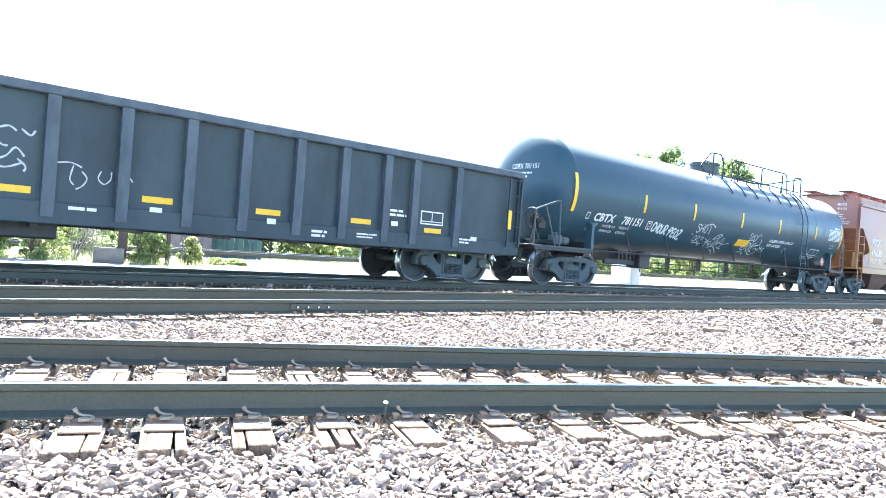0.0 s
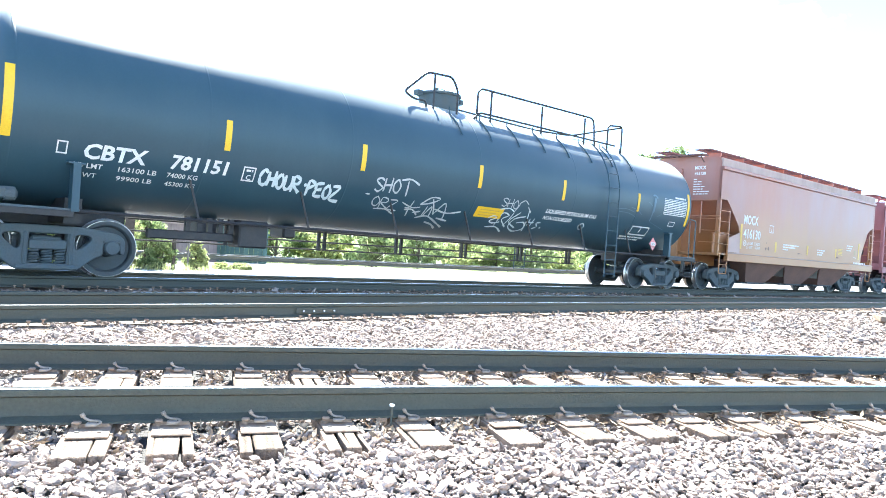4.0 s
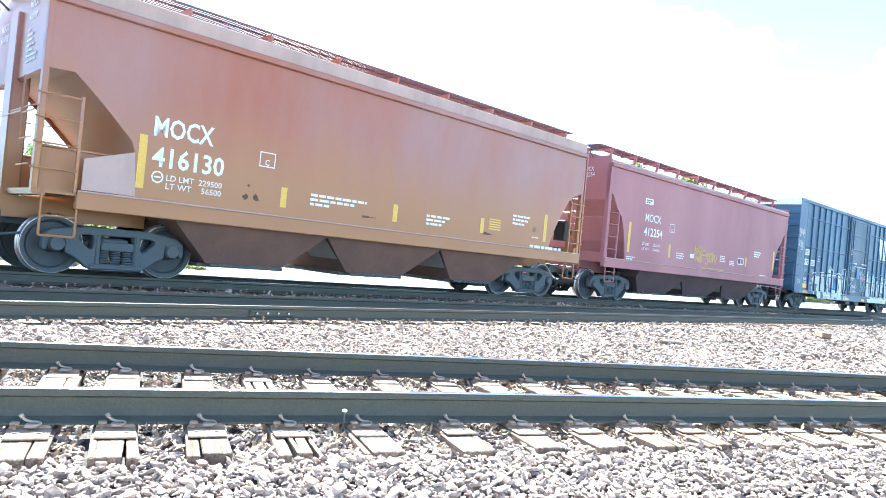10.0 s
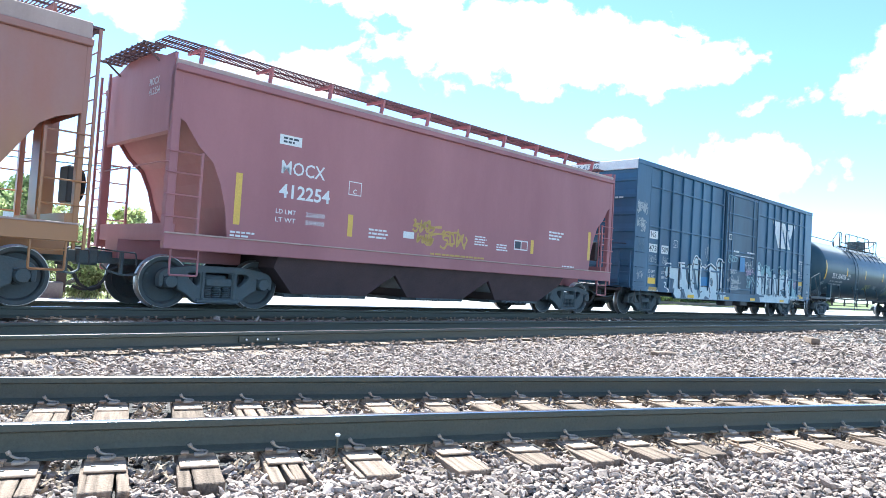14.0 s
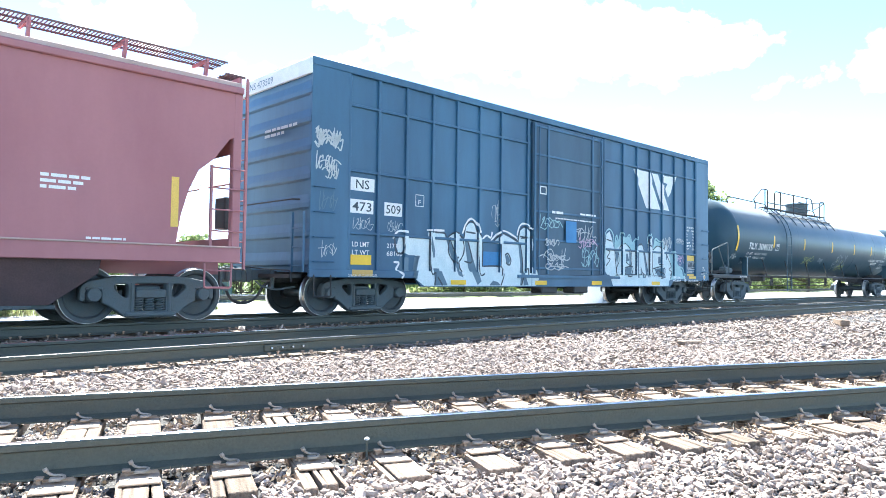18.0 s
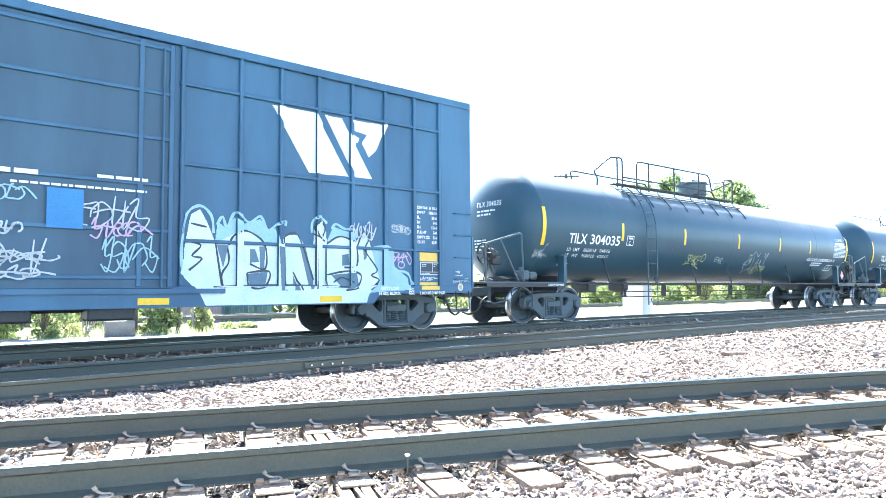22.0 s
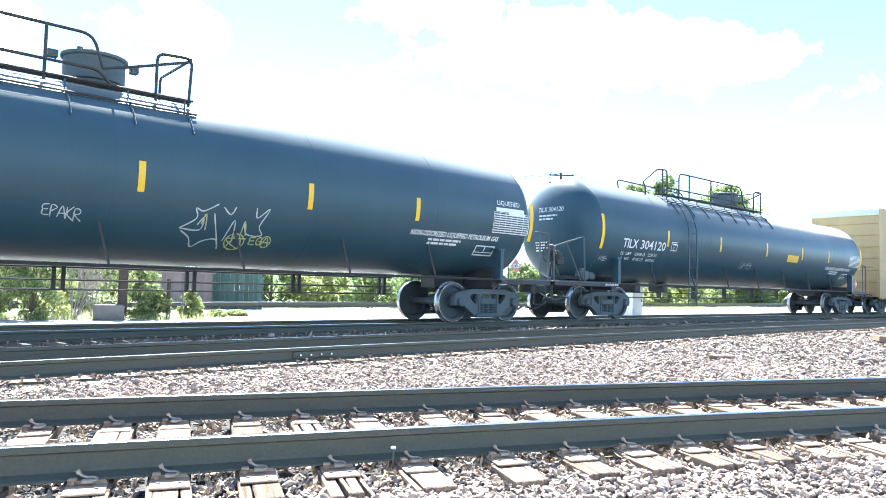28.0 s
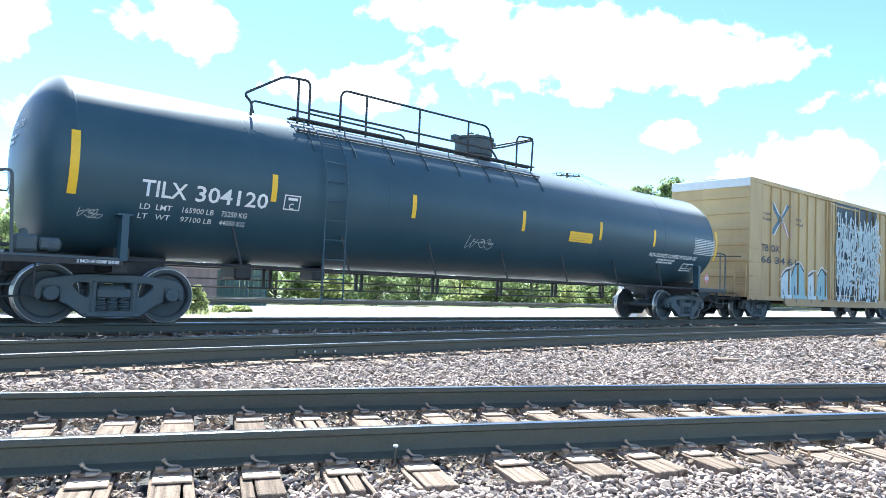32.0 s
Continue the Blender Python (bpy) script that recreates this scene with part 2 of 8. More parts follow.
def fade(mat, low, z0, z1):
    """Weathering: the paint turns to another tone towards the foot of the sheet, in uneven streaks."""
    t = mat.node_tree
    bs = t.nodes["Principled BSDF"]
    old = bs.inputs["Base Color"].links[0].from_socket
    co = t.nodes.new("ShaderNodeTexCoord")
    sp = t.nodes.new("ShaderNodeSeparateXYZ")
    t.links.new(co.outputs["Object"], sp.inputs[0])
    mp = t.nodes.new("ShaderNodeMapping")
    mp.inputs["Scale"].default_value = (1.6, 1.0, 0.12)
    t.links.new(co.outputs["Object"], mp.inputs["Vector"])
    no = t.nodes.new("ShaderNodeTexNoise")
    no.inputs["Scale"].default_value, no.inputs["Detail"].default_value = 1.0, 5
    t.links.new(mp.outputs["Vector"], no.inputs["Vector"])
    ad = t.nodes.new("ShaderNodeMath")
    ad.operation = "MULTIPLY_ADD"
    ad.inputs[1].default_value = 1.6
    t.links.new(no.outputs["Fac"], ad.inputs[0])
    t.links.new(sp.outputs["Z"], ad.inputs[2])
    mr = t.nodes.new("ShaderNodeMapRange")
    mr.interpolation_type = "SMOOTHSTEP"
    mr.inputs["From Min"].default_value, mr.inputs["From Max"].default_value = z0 + 0.8, z1 + 0.8
    t.links.new(ad.outputs[0], mr.inputs["Value"])
    mx = t.nodes.new("ShaderNodeMix")
    mx.data_type = "RGBA"
    mx.inputs["A"].default_value = (*low, 1)
    t.links.new(mr.outputs["Result"], mx.inputs["Factor"])
    t.links.new(old, mx.inputs["B"])
    t.links.new(mx.outputs["Result"], bs.inputs["Base Color"])
fade(M_YBOX, (0.44, 0.29, 0.14), 0.5, 2.3)
fade(M_RUST, (0.39, 0.18, 0.072), 1.6, 3.5)

# ---- mesh tools ----
def part(name, bm, mat, parent=None, label="", smooth=False):
    """Links a bmesh as one mesh object, under parent if given."""
    me = bpy.data.meshes.new(name)
    bm.to_mesh(me)
    bm.free()
    me.materials.append(mat)
    if smooth:
        me.shade_smooth()
        me.set_sharp_from_angle(angle=radians(38))
    ob = new(name, me)
    ob.parent = parent
    return tagged(ob, label)

def share(name, me, parent, m):
    ob = new(name, me)
    ob.parent = parent
    ob.matrix_local = m
    return ob

def box(bm, x0, x1, y0, y1, z0, z1, bevel=0.0):
    v = [bm.verts.new((x, y, z)) for z in (z0, z1) for y in (y0, y1) for x in (x0, x1)]
    fs = [bm.faces.new([v[i] for i in q]) for q in ((0, 2, 3, 1), (4, 5, 7, 6), (0, 1, 5, 4), (2, 6, 7, 3), (0, 4, 6, 2), (1, 3, 7, 5))]
    if bevel:
        es = list({e for f in fs for e in f.edges})
        bmesh.ops.bevel(bm, geom=es, offset=bevel, segments=1, affect="EDGES")

def tube(bm, pts, r, n=8, closed=False):
    """A round bar along a line of points."""
    pts = [Vector(p) for p in pts]
    rings = []
    for i, p in enumerate(pts):
        a, b = pts[max(i - 1, 0)], pts[min(i + 1, len(pts) - 1)]
        d = (b - a).normalized()
        u = d.cross(Vector((0.31, 0.17, 0.93))).normalized()
        w = d.cross(u)
        rings.append([bm.verts.new(p + r * (math.cos(k * 2 * math.pi / n) * u + math.sin(k * 2 * math.pi / n) * w)) for k in range(n)])
    for a, b in zip(rings, rings[1:]):
        for k in range(n):
            bm.faces.new((a[k], a[(k + 1) % n], b[(k + 1) % n], b[k]))
    bm.faces.new(rings[0][::-1])
    bm.faces.new(rings[-1])

def rounded(pts, r=0.12, n=5):
    """The points of a line with its inner corners rounded."""
    pts = [Vector(p) for p in pts]
    out = [pts[0]]
    for a, b, c in zip(pts, pts[1:], pts[2:]):
        k = min(r, (a - b).length * 0.45, (c - b).length * 0.45)
        s, e = b + (a - b).normalized() * k, b + (c - b).normalized() * k
        for i in range(n + 1):
            u = i / n
            out.append(s * (1 - u) ** 2 + b * 2 * u * (1 - u) + e * u * u)
    return out + [pts[-1]]

def lathe(bm, profile, axis="x", n=32, centre=(0, 0, 0)):
    """Turns a profile of (along, radius) round an axis."""
    c = Vector(centre)
    rings = []
    for a, r in profile:
        ring = []
        for k in range(n):
            u, w = r * math.cos(2 * math.pi * k / n), r * math.sin(2 * math.pi * k / n)
            ring.append(bm.verts.new(c + Vector({"x": (a, u, w), "y": (w, a, u), "z": (u, w, a)}[axis])))
        rings.append(ring)
    for a, b in zip(rings, rings[1:]):
        for k in range(n):
            bm.faces.new((a[k], a[(k + 1) % n], b[(k + 1) % n], b[k]))
    bm.faces.new(rings[0][::-1])
    bm.faces.new(rings[-1])
    bmesh.ops.recalc_face_normals(bm, faces=bm.faces[:])

def prism(bm, outline, a0, a1, axis="y"):
    """A closed outline pushed from a0 to a1 along an axis; outline of (x, z) for y, (y, z) for x, (x, y) for z."""
    def place(p, a):
        return {"y": (p[0], a, p[1]), "x": (a, p[0], p[1]), "z": (p[0], p[1], a)}[axis]
    lo = [bm.verts.new(place(p, a0)) for p in outline]
    hi = [bm.verts.new(place(p, a1)) for p in outline]
    new_faces = [bm.faces.new(lo), bm.faces.new(hi[::-1])]
    for i in range(len(lo)):
        j = (i + 1) % len(lo)
        new_faces.append(bm.faces.new((lo[i], hi[i], hi[j], lo[j])))
    bmesh.ops.recalc_face_normals(bm, faces=new_faces)

def empty(name, label, category, group="", kind=""):
    return tagged(new(name), label, category, group, kind)

# ---- tracks ----
def along(track, s, l=0.0, z=0.0):
    """The place s metres along a track and l metres to its far side, and the track's heading there in degrees."""
    th, q, k = track
    ph = th + k * s
    x = -math.sin(th) * q + s * math.cos(th) - k * s * s / 2 * math.sin(th)
    y = math.cos(th) * q + s * math.sin(th) + k * s * s / 2 * math.cos(th)
    return Vector((x - l * math.sin(ph), y + l * math.cos(ph), z)), math.degrees(ph)

NEAR = (radians(-21.69), 4.866, -0.00739)
MIDDLE = (radians(0.68), 8.875, -0.00207)
TRAIN = (0.0, 13.221, -0.000917)
FAR = (radians(0.5), 26.4, 0.0)

def beside(track, x, y):
    """How far along a track, and how far to its far side, a point of the plan lies."""
    s = x
    for _ in range(5):
        c, ph = along(track, s)
        a = radians(ph)
        s += (x - c.x) * math.cos(a) + (y - c.y) * math.sin(a)
    c, ph = along(track, s)
    a = radians(ph)
    return s, -(x - c.x) * math.sin(a) + (y - c.y) * math.cos(a)

RAIL_PROFILE = [(-0.075, 0), (0.075, 0), (0.075, 0.012), (0.014, 0.034), (0.0085, 0.06), (0.0085, 0.128), (0.036, 0.142), (0.036, 0.168), (0.030, 0.177), (0.018, 0.18),
                (-0.018, 0.18), (-0.030, 0.177), (-0.036, 0.168), (-0.036, 0.142), (-0.0085, 0.128), (-0.0085, 0.06), (-0.014, 0.034), (-0.075, 0.012)]

def make_rail(parent, track, side, s0, s1, step):
    n = int((s1 - s0) / step) + 1
    m = len(RAIL_PROFILE)
    verts, faces = [], []
    for i in range(n):
        s = s0 + (s1 - s0) * i / (n - 1)
        for u, z in RAIL_PROFILE:
            verts.append(along(track, s, side * 0.7535 + u, z)[0])
    for i in range(n - 1):
        for k in range(m):
            a, b = i * m + k, i * m + (k + 1) % m
            faces.append((a, b, b + m, a + m))
    me = bpy.data.meshes.new("rail")
    me.from_pydata(verts, [], faces)
    me.materials.append(M_RAIL)
    me.materials.append(M_RAILTOP)
    for f in me.polygons:
        if f.index % m in (8, 9, 10):
            f.material_index = 1
    me.update()
    ob = new("rail", me)
    ob.parent = parent
    return ob

def tie_mesh(length, seed, split=False):
    """A weathered sawn timber with checked ends and an uneven top."""
    rnd = random.Random(seed)
    bm = bmesh.new()
    w, h = rnd.uniform(0.105, 0.12), 0.17
    if split:
        cuts = [-w, -0.035 + rnd.uniform(-0.02, 0.02), 0.045, w]
    elif seed % 4 == 2:
        cuts = [-w, rnd.uniform(-0.04, 0.04), w]
    else:
        cuts = [-w, w]
    for a, b in zip(cuts, cuts[1:]):
        g = 0.003 if not split else 0.008
        box(bm, a + g * (a > -w), b - g * (b < w), -0.95, 0.95, -0.02 - h, -0.02 - rnd.uniform(0, 0.007), bevel=0.006)
    for side in (-1, 1):                    # checked and worn ends
        marks = [-w] + sorted(rnd.uniform(-w * 0.75, w * 0.75) for _ in range(rnd.choice((1, 1, 2)) + 2 * split)) + [w]
        for a, b in zip(marks, marks[1:]):
            if b - a < 0.012:
                continue
            g, end = rnd.uniform(0.002, 0.006) + 0.003 * split, side * (length / 2 + rnd.uniform(-0.05, 0.02))
            lean = rnd.uniform(-0.012, 0.012)
            n = len(bm.verts)
            box(bm, a + g * (a > -w), b - g * (b < w), *sorted((side * 0.93, end)), -0.02 - h, -0.022 - rnd.uniform(0, 0.010), bevel=0.005)
            bm.verts.ensure_lookup_table()
            for v in bm.verts[n:]:
                if abs(v.co.y) > 1.1:
                    v.co.x += lean
                    v.co.z -= 0.006
    bm.normal_update()
    me = bpy.data.meshes.new("tie")
    bm.to_mesh(me)
    bm.free()
    me.materials.append(M_TIE)
    return me

TIES = [tie_mesh(2.62, k, k == 4) for k in range(9)]

def small(name, mat, fill, smooth=False):
    bm = bmesh.new()
    fill(bm)
    me = bpy.data.meshes.new(name)
    bm.to_mesh(me)
    bm.free()
    me.materials.append(mat)
    if smooth:
        me.shade_smooth()
    return me

def plate_fill(bm):
    box(bm, -0.098, 0.098, -0.265, 0.265, -0.024, -0.012, bevel=0.004)
    box(bm, -0.093, 0.093, -0.085, 0.085, -0.022, -0.001)
    box(bm, -0.085, 0.085, 0.078, 0.088, -0.001, 0.006)
    box(bm, -0.085, 0.085, -0.088, -0.078, -0.001, 0.006)
    for x, y in ((-0.05, 0.18), (0.055, 0.175), (0.05, -0.18), (-0.055, -0.175)):
        box(bm, x - 0.011, x + 0.011, y - 0.011, y + 0.011, -0.012, -0.009)
def clip_fill(bm):
    # a sprung steel hook that holds down the rail foot on the -y side
    tube(bm, rounded([(-0.050, -0.078, 0.066), (-0.036, -0.082, 0.044), (-0.010, -0.078, 0.026), (0.038, -0.072, 0.022), (0.056, -0.094, 0.018), (0.038, -0.118, 0.012), (-0.024, -0.114, 0.012)], 0.03), 0.0085, 8)
    tube(bm, [(-0.055, -0.077, 0.072), (-0.042, -0.081, 0.051)], 0.0135, 8)
    box(bm, -0.024, 0.034, -0.13, -0.086, -0.001, 0.02, bevel=0.004)
    bmesh.ops.scale(bm, vec=(0.88, 1.0, 0.82), verts=bm.verts[:])
def spike_fill(bm):
    box(bm, -0.010, 0.010, -0.010, 0.010, -0.03, 0.008)
    box(bm, -0.021, 0.021, -0.022, 0.016, 0.004, 0.020, bevel=0.005)
PLATE, CLIP, SPIKE = small("tie_plate", M_PLATE, plate_fill), small("rail_clip", M_CLIP, clip_fill, True), small("spike", M_PLATE, spike_fill)

PLATE.materials.append(M_PIPE)
for f in PLATE.polygons:            # empty spike holes: raised blocks painted black for the shade inside
    if f.center.z > -0.0115 and abs(f.center.y) > 0.13:
        f.material_index = 1

def make_track(name, label, track, s0, s1, tie_s, clips, skew, seed, step=1.0, sink=0.0):
    e = empty(name, label, "railway track", kind="structure")
    for side in (-1, 1):
        make_rail(e, track, side, s0, s1, step)
    rnd = random.Random(seed)
    for i, s in enumerate(tie_s):
        p, ph = along(track, s)
        m = pose(p.x, p.y, rnd.uniform(-0.006, 0.003) + sink, 0, rnd.uniform(-0.8, 0.8), ph + skew + rnd.uniform(-1.2, 1.2))
        t = share("tie", TIES[4 if (seed, i) == (1, 15) else (0, 1, 2, 3, 5, 7, 8)[(i * 3 + seed) % 7]], e, m)
        if clips:
            for side in (-1, 1):
                share("tie_plate", PLATE, t, pose(0, side * 0.7535, 0, 0, 0, -skew))
                for turn in (0, 180):
                    if clips > 1 or turn == 0:
                        share("rail_clip", CLIP, t, pose(0, side * 0.7535, 0, 0, 0, turn - skew + rnd.uniform(-5, 5)))
                share("spike", SPIKE, t, pose(-0.065, side * 0.7535 - 0.1, 0.005, 0, 0, rnd.uniform(-9, 9)))
        elif s < 22:
            share("spike", SPIKE, t, pose(-0.07, -0.7535 - 0.095, 0.012 - sink, 0, 0, rnd.uniform(-20, 20)))
            share("spike", SPIKE, t, pose(0.06, -0.7535 - 0.1, rnd.uniform(0.008, 0.03) - sink, 0, 0, rnd.uniform(-20, 20)))
    return e

near_ties = [-1.88, -1.4, -0.93, -0.44, -0.05, 0.43, 0.87, 1.33, 1.9, 2.41, 2.84, 3.28, 3.75, 4.29, 4.74, 5.13]
near_ties = [s + 0.025 for s in near_ties]
near_ties = [-6.3, -5.8, -5.3, -4.8, -4.3, -3.8, -3.3, -2.8, -2.35] + near_ties + [5.6 + 0.49 * i for i in range(40)]
track_near = make_track("track_near", "rusty clipped rails on weathered timber ties in pale ballast", NEAR, -9, 34, near_ties, 2, -1.1, 1, 0.5)
track_middle = make_track("track_middle", "rusty jointed rails on half-buried timber ties", MIDDLE, -9, 95, [-6 + 0.52 * i for i in range(70)], 0, -1.0, 2, 1.0, -0.022)
track_train = make_track("track_train", "polished running rails on dark timber ties", TRAIN, -45, 140, [-6 + 0.52 * i for i in range(80)], 0, 0.0, 3, 2.0)
track_far = make_track("track_far", "rusty siding rails sunk in pale gravel", FAR, -30, 130, [], 0, 0.0, 4, 4.0)

# joint bars and bolts on the middle track's near rail
def joint(s, track):
    bm = bmesh.new()
    box(bm, -0.33, 0.33, -0.04, -0.012, 0.045, 0.125, bevel=0.006)
    for k in range(4):
        x = -0.24 + 0.16 * k
        tube(bm, [(x, -0.03, 0.085), (x, -0.065, 0.085)], 0.015, 6)
    b = part("joint_bar", bm, M_RAIL, track_middle)
    p, ph = along(track, s, -0.7535)
    b.matrix_local = pose(p.x, p.y, 0, 0, 0, ph)
    for k in range(4):
        bm = bmesh.new()
        x = -0.24 + 0.16 * k
        tube(bm, [(x, -0.062, 0.085), (x, -0.072, 0.085)], 0.014, 6)
        part("bolt", bm, M_WHITE, b, "bolt with a white end")
joint(5.15, MIDDLE)

# ---- ground ----
def level(x, y):
    """Height of the ballast at a point of the plan."""
    s, l = beside(NEAR, x, y)
    if l < -1.5:
        return -0.045 - min(0.18, (-1.5 - l) * 0.12)
    return -0.045

def sheet(name, x0, x1, y0, y1, step, height, mat, rough=0.0):
    nx, ny = int((x1 - x0) / step) + 1, int((y1 - y0) / step) + 1
    verts, faces = [], []
    for j in range(ny):
        for i in range(nx):
            x, y = x0 + (x1 - x0) * i / (nx - 1), y0 + (y1 - y0) * j / (ny - 1)
            verts.append((x, y, height(x, y) + rough * noise.noise((x * 2.3, y * 2.3, 1.7))))
    for j in range(ny - 1):
        for i in range(nx - 1):
            a = j * nx + i
            faces.append((a, a + 1, a + nx + 1, a + nx))
    me = bpy.data.meshes.new(name)
    me.from_pydata(verts, [], faces)
    me.materials.append(mat)
    me.shade_smooth()
    return new(name, me)

ground = tagged(sheet("ground", -1500, 2500, -1500, 2500, 100, lambda x, y: -0.34, M_GRASS_G), "rough grassy ground reaching the horizon", "ground", kind="structure")
ballast = tagged(sheet("ballast_bed", -14, 46, -14, 15.5, 0.3, lambda x, y: level(x, y) - 0.05, M_BALLAST, 0.015), "crushed-stone ballast bed under the tracks, darkened for shade between stones", "ballast", kind="structure")
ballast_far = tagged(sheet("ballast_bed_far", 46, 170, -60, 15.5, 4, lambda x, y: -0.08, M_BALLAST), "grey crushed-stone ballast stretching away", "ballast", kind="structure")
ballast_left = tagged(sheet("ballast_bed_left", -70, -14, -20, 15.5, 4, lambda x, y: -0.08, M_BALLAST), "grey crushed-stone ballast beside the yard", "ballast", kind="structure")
yard = tagged(sheet("yard_gravel", -70, 170, 15.5, 30, 1.0, lambda x, y: -0.12 - 0.02 * max(0, y - 24), M_ROAD, 0.03), "pale dusty gravel yard behind the train", "gravel", kind="structure")

def beside_many(track, x, y):
    """beside() for arrays of points."""
    th, q, k = track
    s = x.copy()
    for _ in range(6):
        ph = th + k * s
        cx = -math.sin(th) * q + s * math.cos(th) - k * s * s / 2 * math.sin(th)
        cy = math.cos(th) * q + s * math.sin(th) + k * s * s / 2 * math.cos(th)
        s = s + (x - cx) * np.cos(ph) + (y - cy) * np.sin(ph)
    ph = th + k * s
    cx = -math.sin(th) * q + s * math.cos(th) - k * s * s / 2 * math.sin(th)
    cy = math.cos(th) * q + s * math.sin(th) + k * s * s / 2 * math.cos(th)
    return s, -(x - cx) * np.sin(ph) + (y - cy) * np.cos(ph)

def stones():
    """Crushed stone: the nearest as single pieces, the rest joined."""
    rnd = np.random.RandomState(5)
    def shapes(sub, number):
        bm = bmesh.new()
        if sub:
            bmesh.ops.create_icosphere(bm, subdivisions=1, radius=1)
        else:
            tips = [bm.verts.new(c) for c in ((1, 0, 0), (-1, 0, 0), (0, 1, 0), (0, -1, 0), (0, 0, 1), (0, 0, -1))]
            for a in (0, 1):
                for b in (2, 3):
                    for c in (4, 5):
                        bm.faces.new([tips[i] for i in ((a, b, c) if (a + b + c) % 2 == 0 else (a, c, b))])
            bm.verts.index_update()
        v = np.array([p.co[:] for p in bm.verts])
        f = np.array([[p.index for p in q.verts] for q in bm.faces])
        bm.free()
        out = []
        for k in range(number):
            w = np.sign(v) * np.abs(v) ** 0.72 * (1 + rnd.uniform(-0.30, 0.16, (len(v), 1))) + rnd.uniform(-0.14, 0.14, v.shape)
            out.append(w * np.array([1.32, rnd.uniform(0.6, 1.0), rnd.uniform(0.34, 0.62)]))
        return np.array(out), f
    fine, rough = shapes(1, 24), shapes(0, 16)
    rings = [(2.0, 3.2, 2300, 0.0165, 1), (3.2, 4.6, 2000, 0.0170, 1), (4.6, 6.5, 1500, 0.0180, 1), (6.5, 9.0, 1300, 0.0205, 0), (9.0, 13.0, 700, 0.0235, 0), (13.0, 22.0, 150, 0.034, 0), (22.0, 38.0, 16, 0.055, 0)]
    ties = np.array(near_ties)
    all_v, all_f, count, single = [], [], 0, []
    # a dense stretch along the tracks, and a thinner spread on the rest of the bed
    rings = [ring + (3, 84) for ring in rings] + [(0.25, 2.0, 800, 0.022, 0, -180, 180), (2.0, 9.0, 300, 0.027, 0, -75, 3), (2.0, 9.0, 300, 0.027, 0, 84, 140)]
    for r0, r1, density, size, kind, a0, a1 in rings:
        a0, a1 = radians(a0), radians(a1)
        n = int((a1 - a0) / 2 * (r1 * r1 - r0 * r0) * density)
        r, az = np.sqrt(rnd.uniform(r0 * r0, r1 * r1, n)), rnd.uniform(a0, a1, n)
        x, y = r * np.sin(az), r * np.cos(az)
        s, l = beside_many(NEAR, x, y)
        sm, lm = beside_many(MIDDLE, x, y)
        keep = (np.abs(np.abs(l) - 0.7535) > 0.10) & (np.abs(np.abs(lm) - 0.7535) > 0.10) & (y < 12.4)
        tie_gap = np.abs((s - 0.019 * l)[:, None] - ties[None, :]).min(axis=1)
        keep &= ~((np.abs(l) < 1.33) & (tie_gap < 0.13) & (rnd.rand(n) < 0.97))
        mid_gap = np.abs(((sm + 6) / 0.52 + 0.5) % 1 - 0.5) * 0.52
        keep &= ~((np.abs(lm) < 1.33) & (mid_gap < 0.12) & (rnd.rand(n) < 0.6))
        keep &= ~((np.abs(l) < 1.2) & (rnd.rand(n) < 0.35))
        x, y, s, l = x[keep], y[keep], s[keep], l[keep]
        n = len(x)
        base = np.where(l < -1.5, -0.045 - np.minimum(0.18, (-1.5 - l) * 0.12), -0.045)
        k = 1.0 * size * np.exp(rnd.normal(0, 0.28, n))
        z = base - 0.032 + k * rnd.uniform(0.0, 1.25, n)
        ang = np.stack([rnd.normal(0, 0.42, n), rnd.normal(0, 0.42, n), rnd.uniform(0, 6.28, n)])
        c, d = np.cos(ang), np.sin(ang)
        one, zero = np.ones(n), np.zeros(n)
        def mat3(*e):
            return np.stack(e, axis=-1).reshape(n, 3, 3)
        R = mat3(c[2], -d[2], zero, d[2], c[2], zero, zero, zero, one) @ mat3(c[1], zero, d[1], zero, one, zero, -d[1], zero, c[1]) @ mat3(one, zero, zero, zero, c[0], -d[0], zero, d[0], c[0])
        forms, bf = fine if kind else rough
        V = np.einsum("nij,nvj->nvi", R, forms[rnd.randint(len(forms), size=n)] * k[:, None, None]) + np.stack([x, y, z], axis=-1)[:, None, :]
        alone = (s > 0.0) & (s < 4.5) & (l > -2.4) & (l < -1.6) & (z > base - 0.03) & (kind > 0)
        alone &= np.cumsum(alone) <= 300 - len(single)
        single += [(v, bf) for v in V[alone]]
        V = V[~alone]
        all_v.append(V.reshape(-1, 3))
        all_f.append((bf[None, :, :] + (count + np.arange(len(V)) * forms.shape[1])[:, None, None]).reshape(-1, 3))
        count += len(V) * forms.shape[1]
    def mesh(v, f, mat):
        me = bpy.data.meshes.new("stone")
        me.vertices.add(len(v))
        me.vertices.foreach_set("co", v.astype(np.float32).ravel())
        me.loops.add(f.size)
        me.loops.foreach_set("vertex_index", f.astype(np.int32).ravel())
        me.polygons.add(len(f))
        me.polygons.foreach_set("loop_start", np.arange(0, f.size, 3, dtype=np.int32))
        me.update(calc_edges=True)
        me.shade_flat()
        me.materials.append(mat)
        return me
    # dead leaves and twigs caught between the ties beside the near rail
    lv, lf = [], []
